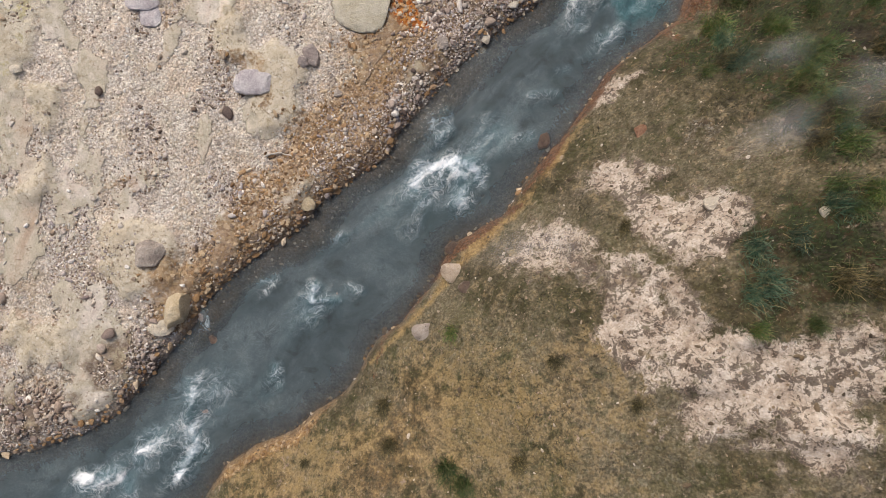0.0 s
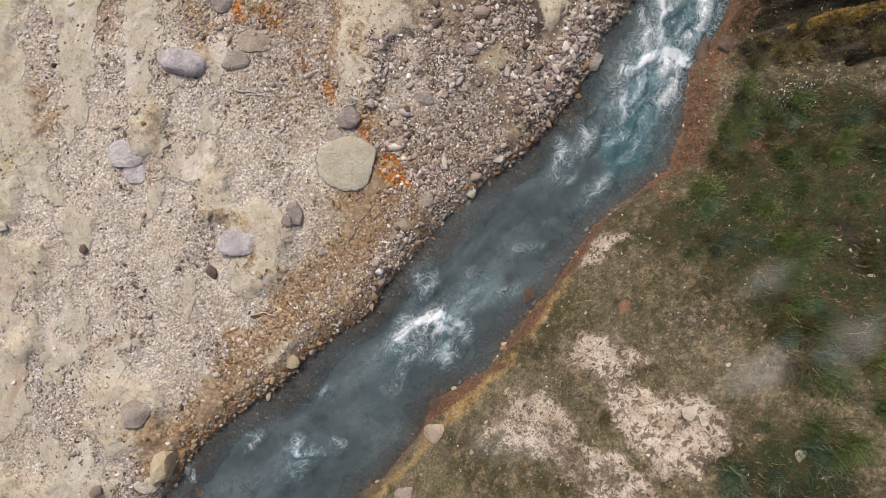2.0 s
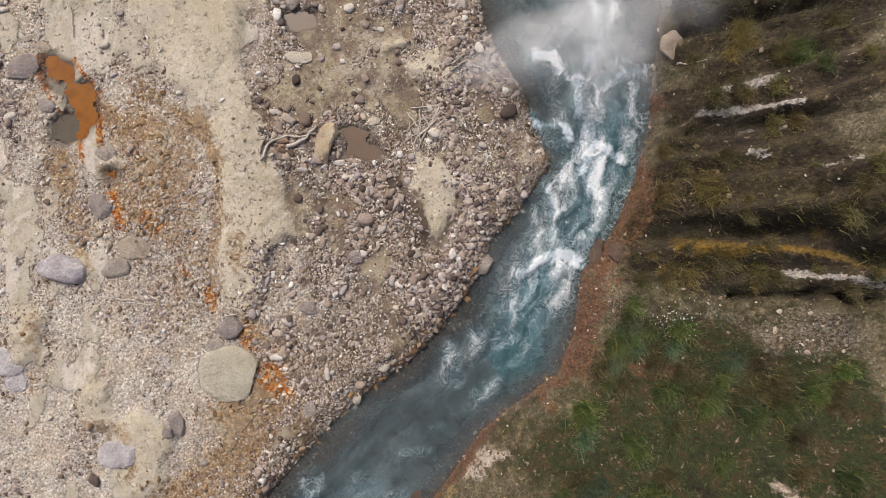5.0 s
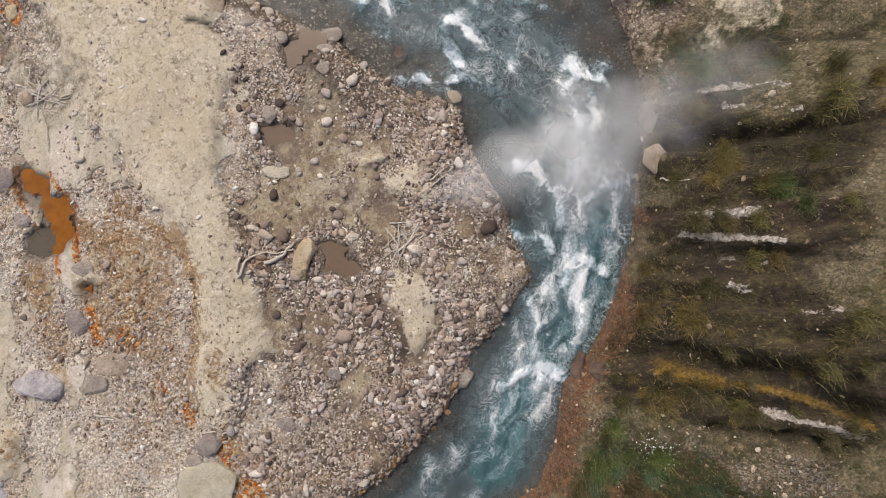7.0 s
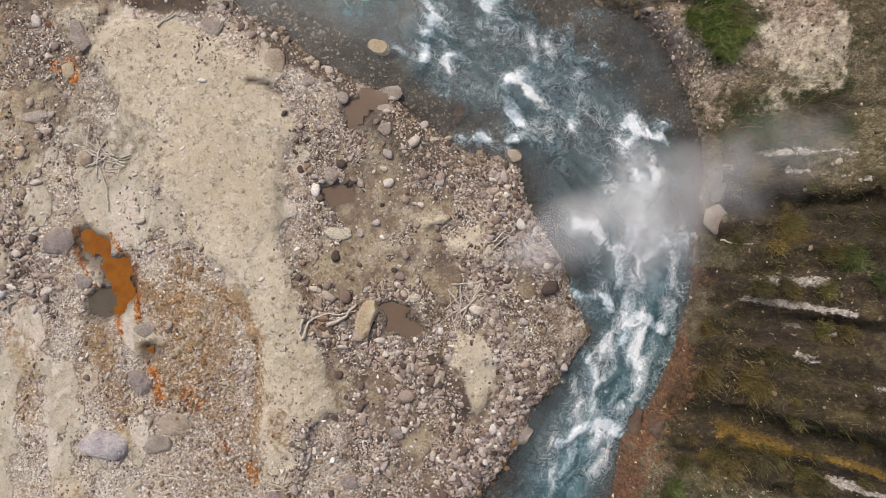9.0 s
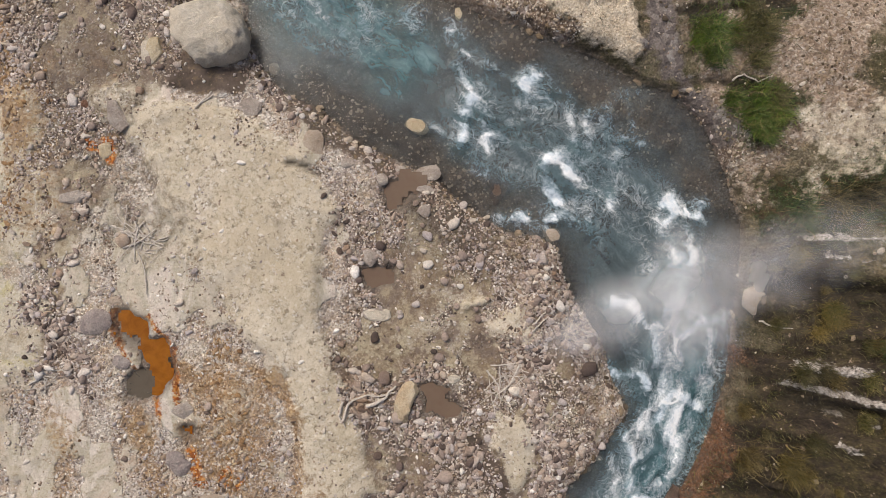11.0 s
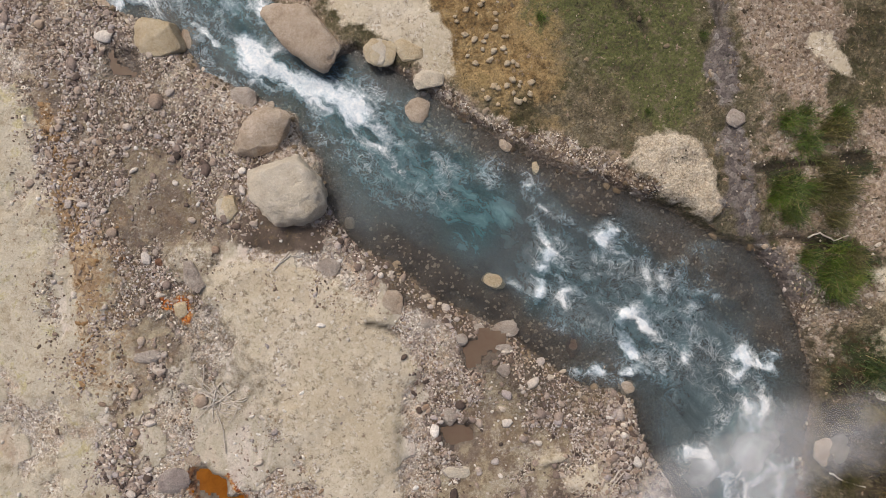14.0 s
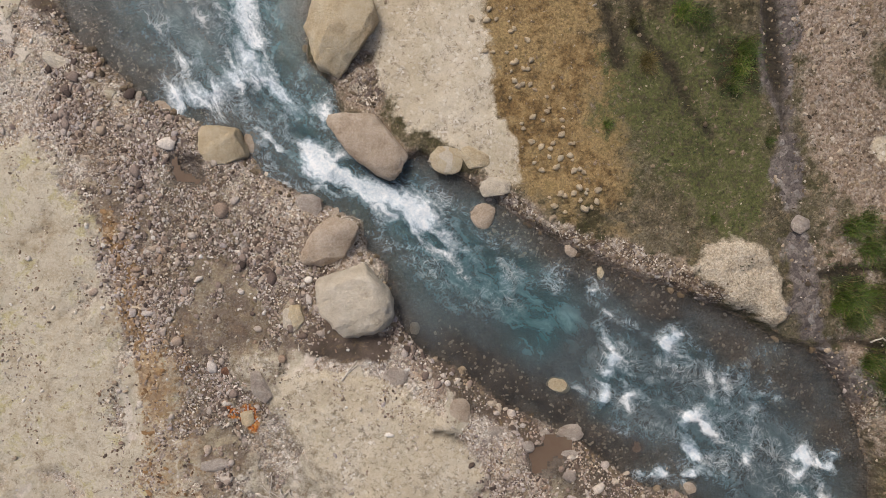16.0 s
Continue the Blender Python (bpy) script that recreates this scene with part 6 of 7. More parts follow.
x, y, r = scatter(24000, lambda x, y: west_dry(x, y) * at("gravel")(x, y) * bare(x, y) * clear(x, y) * (0.3 + 0.7 * heaps(x, y)) * (1 - 0.6 * at("soil")(x, y)) * (0.3 + 0.7 * smooth(2.5, 5, y)), seed=19)
stones("small_gravel", "small grey and beige river gravel", x, y, 0.03 + 0.04 * r.random(len(x)), r, 1, GREY_MAT)
x, y, r = scatter(2700, lambda x, y: west_dry(x, y) * (1 - at("gravel")(x, y)) * bare(x, y) * clear(x, y) * heaps(x + 9, y), seed=12)
stones("pale_gravel", "loose pale beige stones on the valley floor", x, y, 0.03 + 0.035 * r.gamma(1.3, 0.7, len(x)).clip(0, 3.5), r, 2, PALE_MAT)
x, y, r = scatter(29000, lambda x, y: west_dry(x, y) * bare(x, y) * clear(x, y) * heaps(x + 9, y), seed=13)
stones("fine_gravel", "fine pale gravel scattered over the flat", x, y, 0.022 + 0.034 * r.random(len(x)) ** 1.5, r, 1, PALE_MAT)
x, y, r = scatter(2800, lambda x, y: west_dry(x, y) * np.maximum(at("rust")(x, y) - 0.1, 0) * clear(x, y) * heaps(x, y + 5), seed=14)
stones("rusty_gravel", "gravel stained rust-orange by minerals", x, y, 0.025 + 0.035 * r.gamma(1.4, 0.6, len(x)).clip(0, 3), r, 1, RUST_MAT)
x, y, r = scatter(1100, lambda x, y: west_dry(x, y) * clear(x, y) * (0.25 + 0.75 * heaps(x + 9, y)) * (1 - 0.7 * np.maximum(at("sand")(x, y), at("road")(x, y))), seed=22)
stones("white_stones", "scattered chalk-white stones on the valley floor", x, y, 0.045 + 0.04 * r.gamma(1.2, 0.6, len(x)).clip(0, 3), r, 2, WHITE_MAT)
def water_edge(x, y):
    return (np.abs(near(x, y, EDGE) - 0.08) < 0.16) * (1 - near(x, y, EAST)) * 0.9


x, y, r = scatter(1000, lambda x, y: water_edge(x, y) * (y < 9), seed=15)
stones("bank_gravel", "rusty brown stones along the water's edge", x, y, 0.03 + 0.055 * r.gamma(1.3, 0.6, len(x)).clip(0, 3), r, 1, RUST_MAT)
x, y, r = scatter(1200, lambda x, y: water_edge(x, y) * (y >= 9), seed=25)
stones("bank_gravel", "wet brown stones along the water's edge", x, y, 0.03 + 0.055 * r.gamma(1.3, 0.6, len(x)).clip(0, 3), r, 1, EARTH_MAT)
x, y, r = scatter(6000, lambda x, y: near(x, y, EAST) * (near(x, y, EDGE) > 0.1) * (0.03 + 0.12 * at("crust")(x, y) + 0.6 * at("gravel")(x, y) + 0.08 * at("path")(x, y) + 0.3 * at("rubble")(x, y) + 0.25 * at("soil")(x, y)) * (1 - 0.8 * at("grass")(x, y)) * (1 - 0.9 * at("sand")(x, y)) * (1 - 0.6 * at("ochre")(x, y)), seed=16)
stones("slope_gravel", "crumbled earth and small stones on the slope", x, y, 0.02 + 0.035 * r.gamma(1.2, 0.6, len(x)).clip(0, 3.5), r, 1, EARTH_MAT)
x, y, r = scatter(900, lambda x, y: (near(x, y, EDGE) < -0.05) * (0.15 * at("shallow")(x, y) + 0.5 * at("shallow")(x, y) * (y > 12)), seed=17)
stones("bed_gravel", "brown stones on the shallow stream bed", x, y, 0.04 + 0.07 * r.random(len(x)) ** 2, r, 2, STONE_MATS["brown"], -0.05, 0.4)
x, y, r = scatter(70, lambda x, y: (line_distance(x, y, [(-0.87, 25.58), (-0.38, 24.73), (0.10, 23.76), (0.34, 22.92), (0.59, 22.19), (0.95, 21.65)]) < 0.55) * 1.0, -2, 3, 20, 27, seed=18)
for k in range(len(x)):
    if k == 0:
        pebble = new("pale_stone", mesh_of("pale_stone", *stone_shape(2, 411, 5, 0.2), STONE_MATS["tan"]))
        tagged(pebble, "pale stone lying on ochre mud", "stone", "pale stones on the mud")
    ob = pebble if k == 0 else copy_thing(pebble, Matrix())
    w = r.uniform(0.09, 0.19)
    ob.matrix_basis = Matrix.LocRotScale((x[k], y[k], float(near(x[k], y[k], Z)) + 0.02), Euler((0, 0, r.uniform(0, 6.3))), (w, w * 0.8, w * 0.6))

# ---- grass ----
def blades(count, reach, height, r, lean=0.0):
    """A tuft of arching blades round the origin."""
    verts, faces = [], []
    for _ in range(count):
        a, out = r.uniform(0, 2 * math.pi), reach * r.uniform(0.25, 1.0)
        root = r.normal(0, 0.3 * reach, 2)
        tall, w = height * r.uniform(0.4, 1.0), r.uniform(0.004, 0.009)
        dx, dy = math.cos(a) + lean * 0.3, math.sin(a) - lean
        k = len(verts)
        for t in (0, 0.5, 1.0):
            px, py = root[0] + dx * out * t ** 1.3, root[1] + dy * out * t ** 1.3
            pz, half = tall * (t * 1.7 - 0.95 * t * t), w * (1 - 0.85 * t)
            verts += [(px - dy * half, py + dx * half, pz - 0.03), (px + dy * half, py - dx * half, pz - 0.03)]
        for j in range(2):
            faces.append((k + 2 * j, k + 2 * j + 1, k + 2 * j + 3, k + 2 * j + 2))
    return verts, faces


TUFT_LABELS = {"green": "fresh green tussock of long grass", "lush": "lush bright green tussock of soft grass", "straw": "straw-coloured tussock of dead grass", "blue": "blue-green tussock of long stiff grass", "olive": "olive-brown tussock of drooping grass",
                          "gold": "golden dry tussock of grass on the ledge", "yellow": "yellow-green tussock of grass on the cliff"}
TUFTS = {}
for kind in BLADE_TONES:
    TUFTS[kind] = []
    for k in range(4):
        r = np.random.default_rng(60 + k)
        TUFTS[kind].append((mesh_of(kind + "_blades", *blades(290, 0.38, 0.5, r, 0.12), BLADE_MATS[kind]), mesh_of("dry_blades", *blades(45, 0.42, 0.46, r, 0.16), BLADE_MATS["straw"])))
tuft_count = 0


def tussock(kind, x, y, width):
    """A tuft of living blades with dead straw hanging out of it."""
    global tuft_count
    tuft_count += 1
    r = np.random.default_rng(900 + tuft_count)
    ob = tagged(new("grass_tussock"), TUFT_LABELS[kind], "grass tussock", "tussocks on the slope")
    w = width * 1.1
    ob.matrix_basis = Matrix.LocRotScale((x, y, float(near(x, y, Z))), Euler((0, 0, r.uniform(-0.6, 0.6))), (w * r.uniform(0.85, 1.2), w * r.uniform(0.85, 1.2), w * r.uniform(0.75, 1.1)))
    living, dead = TUFTS[kind][tuft_count % 4]
    new("tuft", living).parent = ob
    straw = new("dry_tuft", dead)
    straw.parent = ob
    straw["label"] = "straw-coloured dead blades"


tussock("green", 6.11, 5.69, 0.94)
tussock("green", 5.42, 4.34, 0.44)
tussock("green", 6.72, 3.9, 0.59)
tussock("green", 6.52, 2.25, 0.79)
tussock("blue", 5.09, 0.65, 0.8)
tussock("blue", 5.14, 0.11, 0.78)
tussock("blue", 4.94, -.06, 0.71)
tussock("blue", 5.48, 0.8, 0.52)
tussock("olive", 5.91, 0.13, 0.73)
tussock("green", 6.37, 1.39, 0.66)
tussock("green", 6.18, 1.18, 0.49)
tussock("green", 4.87, -.63, 0.49)
tussock("green", 5.61, -.52, 0.5)
tussock("green", 6.09, 5.46, 0.89)
tussock("blue", 6.03, 5.16, 0.7)
tussock("green", 6.8, 5.32, 0.68)
tussock("blue", 6.76, 3.9, 0.61)
tussock("green", 6.78, 7.15, 0.86)
tussock("green", 7.15, 7.29, 0.72)
tussock("olive", 7.41, 6.75, 0.82)
tussock("olive", 8.11, 6.3, 0.77)
tussock("blue", 8.67, 6.23, 0.74)
tussock("green", 8.09, 5.26, 0.62)
tussock("olive", 7.88, 4.09, 0.76)
tussock("green", 7.48, 5.52, 0.66)
tussock("blue", 7.08, 7.47, 0.72)
tussock("green", 6.77, 6.96, 0.73)
tussock("green", 6.02, 5.66, 0.73)
tussock("blue", 6.04, 5.2, 0.7)
tussock("green", 7.55, 6.31, 0.91)
tussock("olive", 7.88, 6.65, 0.8)
tussock("green", 8.7, 6.03, 0.73)
tussock("olive", 9.13, 5.87, 0.7)
tussock("blue", 8.7, 6.95, 0.66)
tussock("green", 9.64, 6.52, 0.61)
tussock("olive", 8.99, 6.51, 0.74)
tussock("green", 6.89, 5.16, 0.67)
tussock("olive", 7.23, 4.83, 0.64)
tussock("gold", 7.82, 10.35, 0.84)
tussock("gold", 8.4, 10.4, 0.92)
tussock("gold", 8.61, 10.25, 0.67)
tussock("gold", 7.76, 8.55, 0.59)
tussock("gold", 8.09, 8.56, 0.7)
tussock("yellow", 9.18, 8.69, 0.65)
tussock("gold", 8.91, 13.08, 0.58)
tussock("yellow", 9.12, 13.53, 0.69)
tussock("yellow", 8.42, 13.13, 0.6)
tussock("green", 9.9, 12.93, 0.74)
tussock("green", 10.02, 12.51, 0.62)
tussock("yellow", 9.56, 12.95, 0.55)
tussock("gold", 7.89, 11.23, 0.61)
tussock("gold", 10, 9.41, 0.5)
tussock("yellow", 10.96, 15.14, 0.88)
tussock("yellow", 10.8, 14.54, 0.85)
tussock("yellow", 10.6, 14.22, 0.53)
tussock("yellow", 10.57, 13.45, 0.71)
tussock("gold", 9.13, 13.44, 0.69)
tussock("green", 9.89, 12.85, 0.84)
tussock("gold", 9.71, 12.96, 0.54)
tussock("lush", 8.09, 17.52, 0.86)
tussock("yellow", 8.27, 17.33, 0.61)
tussock("lush", 7.11, 20.96, 0.87)
tussock("lush", 7.54, 20.47, 0.87)
tussock("yellow", 8.05, 20.79, 1)
tussock("lush", 8.25, 21.1, 0.88)
tussock("yellow", 7.92, 20.01, 0.74)
tussock("lush", 6.81, 19.27, 0.74)
tussock("lush", 7.17, 18.96, 0.86)
tussock("lush", 7.53, 19.45, 0.74)
tussock("yellow", 8.04, 18.83, 0.86)
tussock("yellow", 8.24, 19.44, 0.74)
tussock("lush", 7.92, 17.63, 0.86)
tussock("lush", 8.26, 17.26, 0.73)
tussock("yellow", 8.39, 18.04, 0.73)
tussock("lush", 8.29, 17.8, 0.73)
tussock("lush", 7.08, 19.4, 0.99)
tussock("yellow", 8.04, 19.51, 1.11)
tussock("lush", 8.15, 18.04, 0.98)
tussock("yellow", 8.36, 17.79, 0.85)
tussock("lush", 8.11, 17.38, 0.74)
tussock("green", 8.95, 15.5, 1.09)
tussock("olive", 9.57, 15.73, 1.08)
tussock("olive", 10.08, 15.84, 1.07)
tussock("gold", 9.25, 13.33, 0.68)
tussock("lush", 7.46, 21.09, 0.86)
tussock("yellow", 8.35, 20.85, 0.86)
tussock("lush", 7.01, 19.48, 0.97)
tussock("yellow", 7.73, 19.36, 0.85)
tussock("lush", 7.15, 18.99, 0.73)
tussock("lush", 8.45, 17.65, 0.84)
tussock("lush", 7.56, 18, 0.73)
tussock("gold", 2.55, 24.5, 0.62)
tussock("yellow", 2.24, 25.35, 0.37)
tussock("lush", 4.6, 24.4, 0.74)
tussock("lush", 4.72, 24.77, 0.74)
tussock("lush", 3.72, 25.49, 0.87)
tussock("lush", 3.35, 25.61, 0.74)
tussock("lush", 4.47, 24.03, 0.62)
tussock("lush", 1.69, 23.16, 0.34)
tussock("lush", 5.24, 22.82, 0.32)
tussock("lush", 4, 21.16, 0.22)
tussock("olive", -1.16, -2.36, 0.6)
tussock("olive", -1.02, -3.08, 0.59)
tussock("green", 0.12, -3.31, 0.77)
tussock("green", 0.42, -3.54, 0.65)
tussock("olive", 1.42, -3.04, 0.52)
tussock("green", 0.27, -.83, 0.47)
tussock("olive", 2.07, -1.25, 0.41)
tussock("olive", 3.25, -1.88, 0.47)
tussock("olive", 3.53, 1.21, 0.42)
tussock("olive", -2.87, -3.58, 0.37)
kinds = ["green", "olive", "blue", "olive", "green"]
x, y, r = scatter(95, lambda x, y: (at("grass")(x, y) > 0.55) * (at("crust")(x, y) < 0.3) * near(x, y, EAST) * (y < 12) * (vnoise(x * 1.2 + 5, y * 1.2) > 0.36), seed=31)
for k in range(len(x)):
    tussock(kinds[int(r.integers(0, 5))], x[k], y[k], r.uniform(0.35, 0.85))
x, y, r = scatter(50, lambda x, y: at("dark")(x, y) * near(x, y, EAST) * (1 - at("trench")(x, y)) * (near(x, y, EDGE) > 0.5), seed=32)
for k in range(len(x)):
    tussock(["gold", "yellow", "olive"][int(r.integers(0, 3))], x[k], y[k], r.uniform(0.3, 0.75))


def short_grass(name, label, kind, count, weight, height, seed):
    """Low grass and moss, joined into one object."""
    x, y, r = scatter(count, weight, seed=seed)
    z = near(x, y, Z)
    n = len(x)
    a, tall, w = r.uniform(0, 6.3, n), height * r.uniform(0.5, 1.2, n), r.uniform(0.004, 0.009, n)
    dx, dy = np.cos(a), np.sin(a)
    out = tall * r.uniform(0.5, 1.3, n)
    verts = np.stack([np.stack([x - dy * w, y + dx * w, z - 0.01], -1), np.stack([x + dy * w, y - dx * w, z - 0.01], -1), np.stack([x + dx * out, y + dy * out, z + tall], -1)], 1).reshape(-1, 3)
    ob = new(name, mesh_of(name, verts, np.arange(3 * n).reshape(-1, 3), BLADE_MATS[kind], False))
    tagged(ob, label, "grass", kind="stuff")


short_grass("meadow_grass", "short green meadow grass", "green", 17000, lambda x, y: np.maximum(at("grass")(x, y), 0.3 * at("meadow")(x, y) * (vnoise(x * 1.5, y * 0.8) > 0.5)) * (1 - at("trench")(x, y)) * (1 - at("crust")(x, y)), 0.08, 41)
short_grass("dry_grass", "low olive grass and moss on the slope", "olive", 26000, lambda x, y: near(x, y, EAST) * (near(x, y, EDGE) > 0.15) * smooth(0.45, 0.75, vnoise(x * 1.1, y * 1.1)) * (1 - 0.75 * at("dark")(x, y)) * (1 - 0.6 * at("grass")(x, y)) * (1 - at("crust")(x, y)) * (1 - at("sand")(x, y)) * (1 - at("path")(x, y)) * (1 - 0.8 * at("ochre")(x, y)) * np.where(y > 16, 0.3, 1), 0.10, 42)
short_grass("yellow_grass", "low yellow-green grass on the ledges", "yellow", 5000, lambda x, y: np.maximum(at("dark")(x, y), at("yellow")(x, y)) * (vnoise(x * 1.6 + 9, y * 2.2) > 0.5), 0.13, 43)


# ---- driftwood ----
def limb(pts, radius, r, name="driftwood_branch"):
    """A bare, tapered, slightly crooked branch."""
    p = np.array(pts, float)
    path = []
    for a, b in zip(p[:-1], p[1:]):
        path += [a + (b - a) * t for t in (0, 0.25, 0.5, 0.75)]
    path.append(p[-1])
    path = np.array(path)
    path[:, :2] += r.normal(0, radius * 0.5, (len(path), 2))
    z = near(path[:, 0], path[:, 1], Z) + radius * 0.6 + 0.05 * r.random()
    n, sides, verts = len(path), 6, []
    step = np.gradient(path, axis=0)
    for k in range(n):
        d = step[k] / (np.linalg.norm(step[k]) + 1e-9)
        rad = radius * (1.1 - 0.6 * k / n) * r.uniform(0.85, 1.15)
        for s in range(sides):
            a = 2 * math.pi * s / sides
            verts.append((path[k, 0] - d[1] * rad * math.cos(a), path[k, 1] + d[0] * rad * math.cos(a), z[k] + rad * math.sin(a)))
    faces = [(k * sides + s, k * sides + (s + 1) % sides, (k + 1) * sides + (s + 1) % sides, (k + 1) * sides + s) for k in range(n - 1) for s in range(sides)]
    return new(name, mesh_of(name, verts, faces, WOOD_MAT))


wood_r = np.random.default_rng(77)


def branch(radius, pts):
    tagged(limb(pts, max(radius, 0.014), wood_r), "bleached grey driftwood branch on the gravel", "branch", "driftwood")


branch(0.03, [(-.89, 11.03), (-.71, 11.4), (-.4, 11.57), (0.03, 11.57), (0.28, 11.64)])
branch(0.04, [(-.36, 11.32), (0.09, 11.52), (0.28, 11.78)])
branch(0.03, [(-.86, 11.46), (-.92, 11.16), (-.77, 10.91)])
branch(0.02, [(3.24, 13.13), (3.39, 13.28), (3.51, 13.4)])
branch(0.02, [(2.25, 12.1), (2.5, 11.79), (2.56, 11.48)])
branch(0.02, [(2.52, 12.16), (2.56, 11.79), (2.44, 11.48)])
branch(0.02, [(2.97, 12.23), (2.75, 11.79), (2.53, 11.61), (2.38, 11.38)])
branch(0.02, [(2.87, 11.92), (2.69, 11.73), (2.5, 11.33)])
branch(0.02, [(3.12, 12.04), (2.87, 11.76)])
branch(0.02, [(2.62, 12.04), (2.75, 11.79), (3.12, 11.67)])
branch(0.02, [(-3.86, 7.93), (-3.3, 7.87)])
branch(0.02, [(-1.68, 7.63), (-1.37, 7.7)])
branch(0.02, [(-3.78, 3.03), (-3.47, 3.1), (-3.19, 3.02)])
branch(0.02, [(-4.08, 8.01), (-3.58, 7.96), (-3.33, 7.78)])
branch(0.02, [(-5.69, 15.09), (-5.25, 14.91), (-4.75, 14.73)])
branch(0.02, [(-5.31, 15.22), (-5.1, 14.85), (-4.63, 14.91)])
branch(0.02, [(-5.63, 14.72), (-5.19, 14.91), (-4.88, 15.16)])
branch(0.02, [(-5.19, 14.97), (-5.25, 14.66), (-4.94, 14.6)])
branch(0.02, [(-7.6, 12.06), (-7.34, 11.87), (-7.41, 11.56)])
branch(0.02, [(-7.73, 11.74), (-7.41, 11.93), (-7.15, 11.9)])
branch(0.02, [(3.21, 12.98), (3.4, 13.14), (3.58, 13.28)])
branch(0.02, [(2.78, 13.9), (3.02, 13.71), (3.14, 13.77)])
branch(0.02, [(-3.9, 17.85), (-3.68, 18.03), (-3.47, 18.01)])
branch(0.02, [(-5.71, 15.16), (-5.22, 14.98), (-4.73, 14.8)])
branch(0.02, [(-5.59, 14.92), (-5.16, 15.29), (-5.04, 15.05)])
branch(0.02, [(-5.35, 14.8), (-5.28, 15.17), (-5.4, 15.35)])
branch(0.02, [(-4.07, 20.14), (-3.98, 20.32), (-3.85, 20.5)])
branch(0.02, [(-3.99, 17.74), (-3.82, 17.99), (-3.7, 18.09)])
branch(0.02, [(8.16, 13.2), (8.33, 13.1), (8.56, 13.12)])
branch(0.02, [(7.54, 18.42), (7.76, 18.53), (8.06, 18.35), (8.33, 18.48)])


def brush_pile(x, y, radius, count):
    """A heap of thin bare twigs."""
    heap = tagged(new("brush_pile"), "heap of thin grey driftwood twigs", "brush pile")
    heap.location = (x, y, float(near(x, y, Z)))
    for _ in range(count):
        a, c = wood_r.uniform(0, 6.3), wood_r.normal(0, radius * 0.4, 2)
        d = np.array([math.cos(a), math.sin(a)]) * radius * wood_r.uniform(0.4, 0.9)
        mid = c + wood_r.normal(0, 0.05, 2)
        twig = limb([(x + c[0] - d[0], y + c[1] - d[1]), (x + mid[0], y + mid[1]), (x + c[0] + d[0], y + c[1] + d[1])], wood_r.uniform(0.008, 0.014), wood_r, "twig")
        twig.parent = heap
        twig.matrix_parent_inverse = Matrix.Translation(heap.location).inverted()


brush_pile(*(-5.25, 14.91), 0.55, 16)
brush_pile(*(-7.41, 11.87), 0.35, 9)
brush_pile(*(2.62, 11.83), 0.5, 12)


FLOWERS = (7.83, 7.62)


# ---- steam from hot springs ----
def steam(name, label, puffs, seed):
    """Drifting steam: crumpled, see-through domes one above the other."""
    r = np.random.default_rng(seed)
    verts, faces, veil = [], [], []
    for x, y, z, rx, ry, turn, dense in puffs:
        k, rings, sides = len(verts), 14, 40
        c, s = math.cos(radians(turn)), math.sin(radians(turn))
        ph = r.uniform(0, 50)
        for i in range(rings + 1):
            q = i / rings
            for j in range(sides):
                a = 2 * math.pi * j / sides
                wob = 1 + 0.28 * (2 * float(vnoise(np.array(ph + 2 + 1.6 * math.cos(a)), np.array(2 + 1.6 * math.sin(a)))) - 1)
                u, v = q * rx * wob * math.cos(a), q * ry * wob * math.sin(a)
                up = 0.3 * min(rx, ry) * (1 - q * q) + 0.04 * float(fbm(np.array(u * 2 + ph), np.array(v * 2)))
                verts.append((x + u * c - v * s, y + u * s + v * c, z + up))
                veil.append(dense * (1 - q * q) ** 2)
        for i in range(rings):
            for j in range(sides):
                a, b = k + i * sides + j, k + i * sides + (j + 1) % sides
                faces.append((a, b, b + sides, a + sides))
    me = mesh_of(name, verts, faces, STEAM_MAT)
    set_attr(me, "veil", veil)
    tagged(new(name, me), label, "steam", kind="stuff")


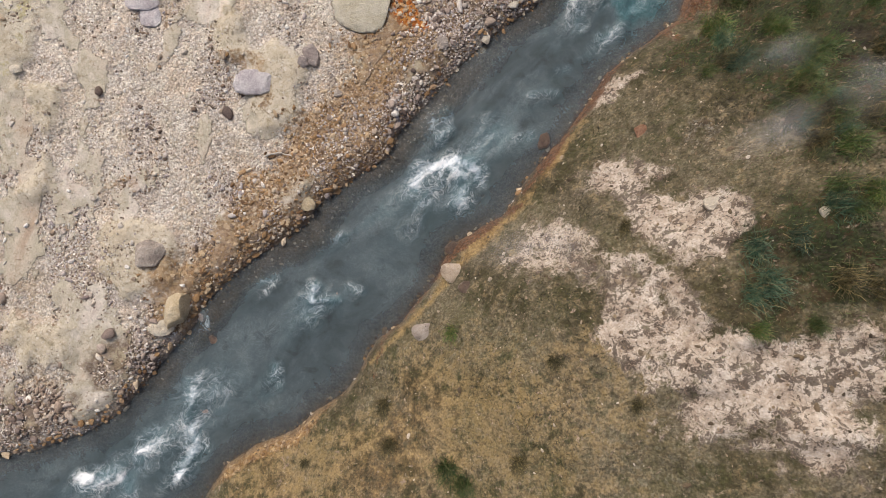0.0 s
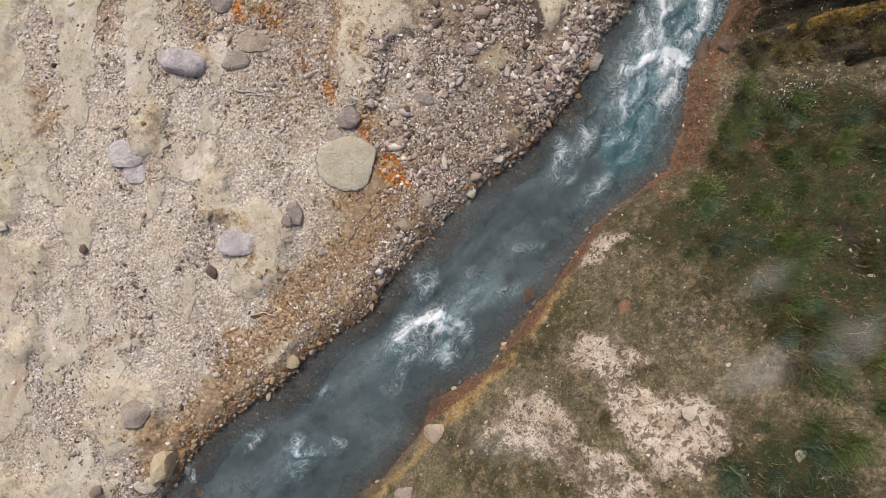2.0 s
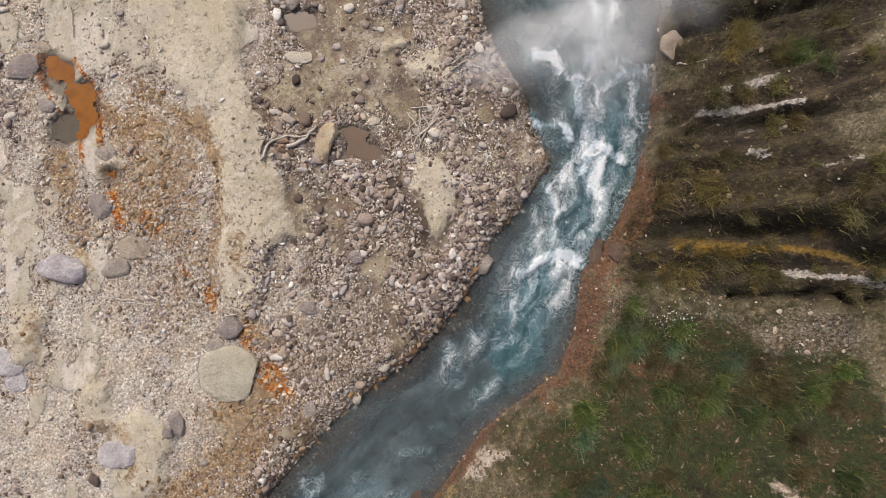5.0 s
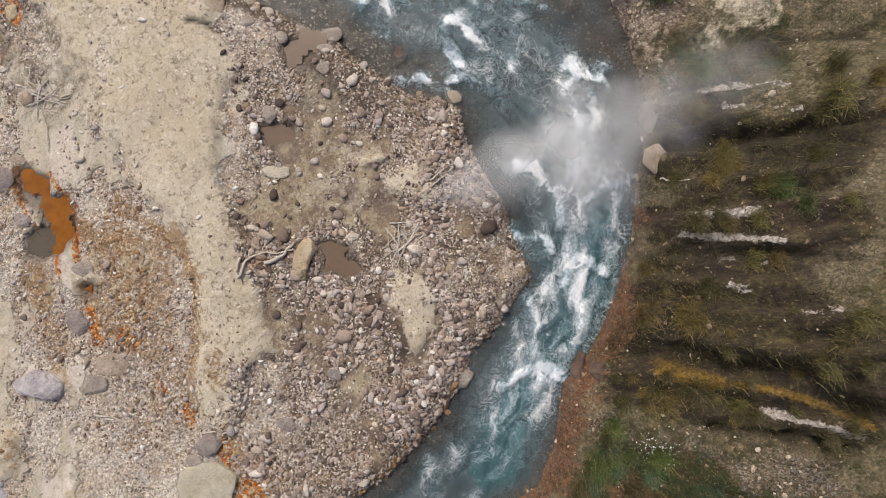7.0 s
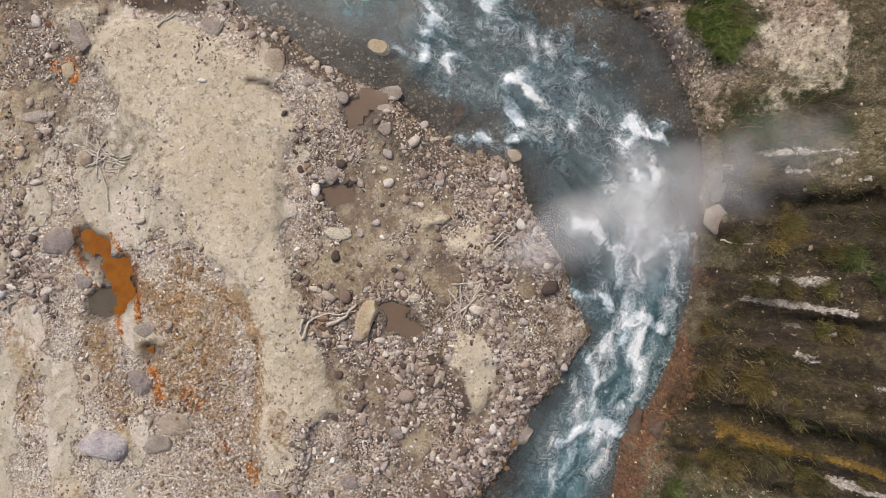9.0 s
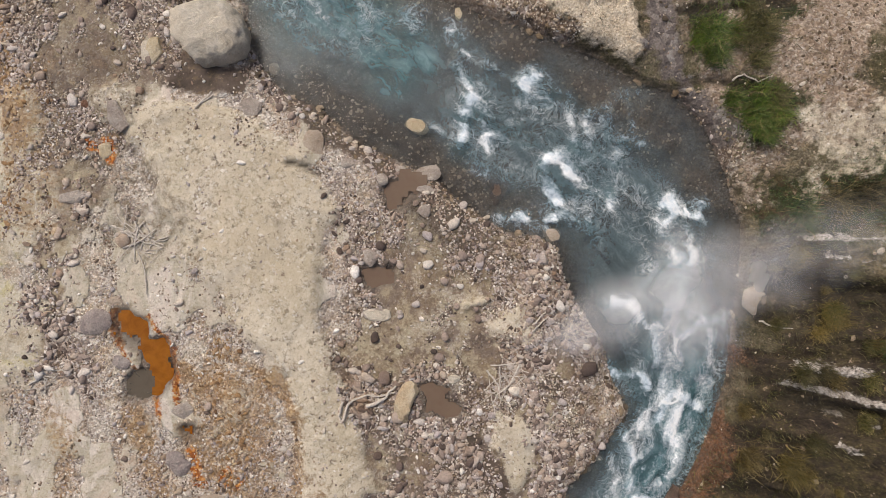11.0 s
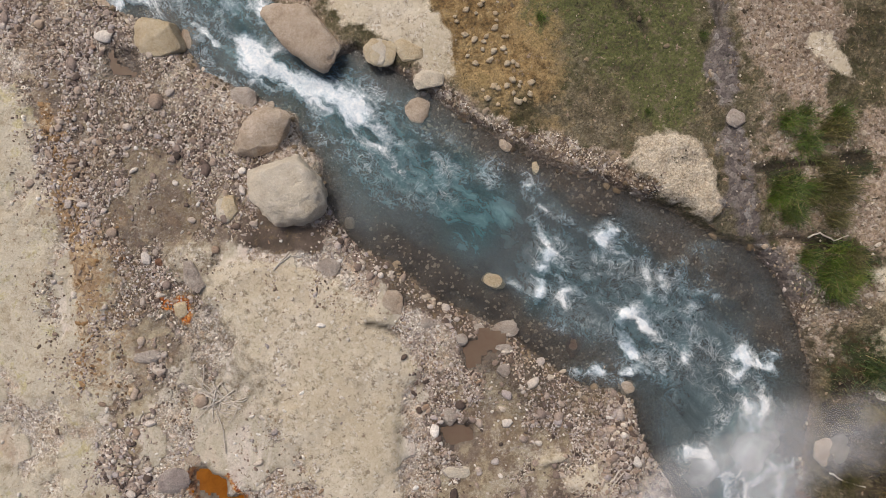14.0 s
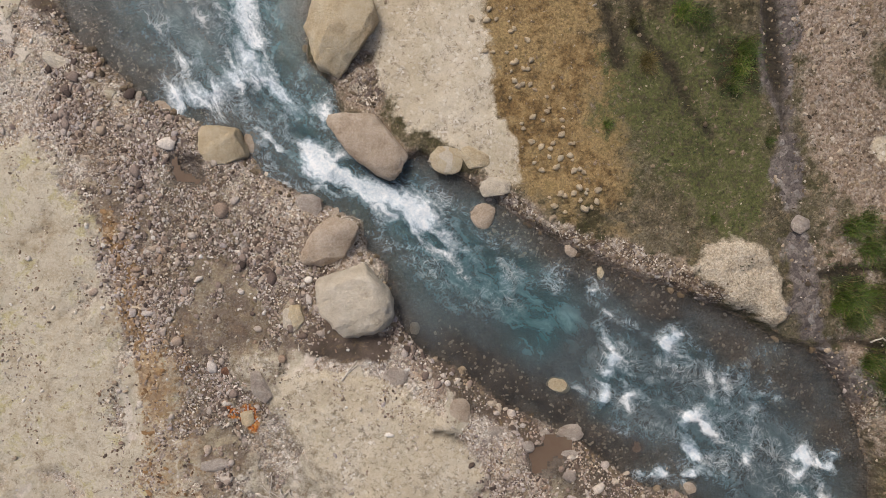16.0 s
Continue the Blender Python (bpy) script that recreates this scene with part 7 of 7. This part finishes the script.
steam("steam_plume", "white steam drifting over the rapids from a hot spring", [
    (6.9, 13.3, 0.15, 1.3, 1.8, -12, 0.42), (6.2, 14.0, 0.35, 1.6, 1.2, 35, 0.5), (4.8, 13.35, 0.45, 1.5, 0.95, 22, 0.5), (3.9, 12.95, 0.5, 0.8, 0.5, 15, 0.4), (6.4, 13.3, 0.7, 1.1, 1.1, 28, 0.4),
    (6.5, 14.7, 0.6, 1.2, 0.8, -20, 0.3), (7.7, 14.3, 0.9, 1.5, 1.1, 30, 0.42), (8.8, 14.9, 1.4, 1.7, 1.1, 25, 0.22)], 5)
steam("steam_wisp", "thin veil of steam over the warm slope", [(1.5, 0.8, 1.5, 0.8, 0.5, 20, 0.14), (2.1, 0.9, 2.1, 0.6, 0.4, 0, 0.12)], 6)
steam("steam_wisp", "thin veil of steam over the mossy slope", [(5.2, 2.4, 3.6, 0.9, 0.45, 25, 0.15), (6.2, 2.9, 4.1, 0.8, 0.5, 40, 0.13), (5.6, 3.8, 3.2, 0.8, 0.35, 25, 0.13)], 7)

# ---- a patch of small white flowers on the dark soil ----
FLOWER = Graph("white_petals").finish((0.72, 0.72, 0.68, 1), 0.7)
x, y, r = scatter(120, lambda x, y: 0.9 * np.exp(-((x - FLOWERS[0]) ** 2 + (y - FLOWERS[1]) ** 2) / 0.05), FLOWERS[0] - 0.6, FLOWERS[0] + 0.6, FLOWERS[1] - 0.6, FLOWERS[1] + 0.6, seed=51)
stones("white_flowers", "patch of tiny white flowers on dark soil", x, y, r.uniform(0.012, 0.03, len(x)), r, 1, FLOWER, 1.5, 0.4)
tagged(bpy.data.objects["white_flowers"], category="flowers")

# ---- cobbles that can be told apart, set into the ground ----
COBBLE_MAT = gravel_material("cobble", GREY_STOPS, "object")
COBBLES = [mesh_of("cobble", *stone_shape(2, 500 + k, 12, 0.2), COBBLE_MAT) for k in range(6)]
x, y, r = scatter(300, lambda x, y: west_dry(x, y) * (0.04 + at("gravel")(x, y)) * (1 - 0.95 * at("sand")(x, y)) * (1 - at("road")(x, y)) * (near(x, y, MASK["wet"]) < 0.5), -10, 6, -3, 26, seed=21)
for k in range(len(x)):
    ob = new("cobble", COBBLES[k % 6])
    ob.parent = ground
    w = 0.09 + 0.06 * r.gamma(1.4, 0.6)
    ob.matrix_basis = Matrix.LocRotScale((x[k], y[k], float(near(x[k], y[k], Z)) + 0.12 * w), Euler((0, 0, r.uniform(0, 6.3))), (w * r.uniform(1, 1.4), w, w * 0.6))
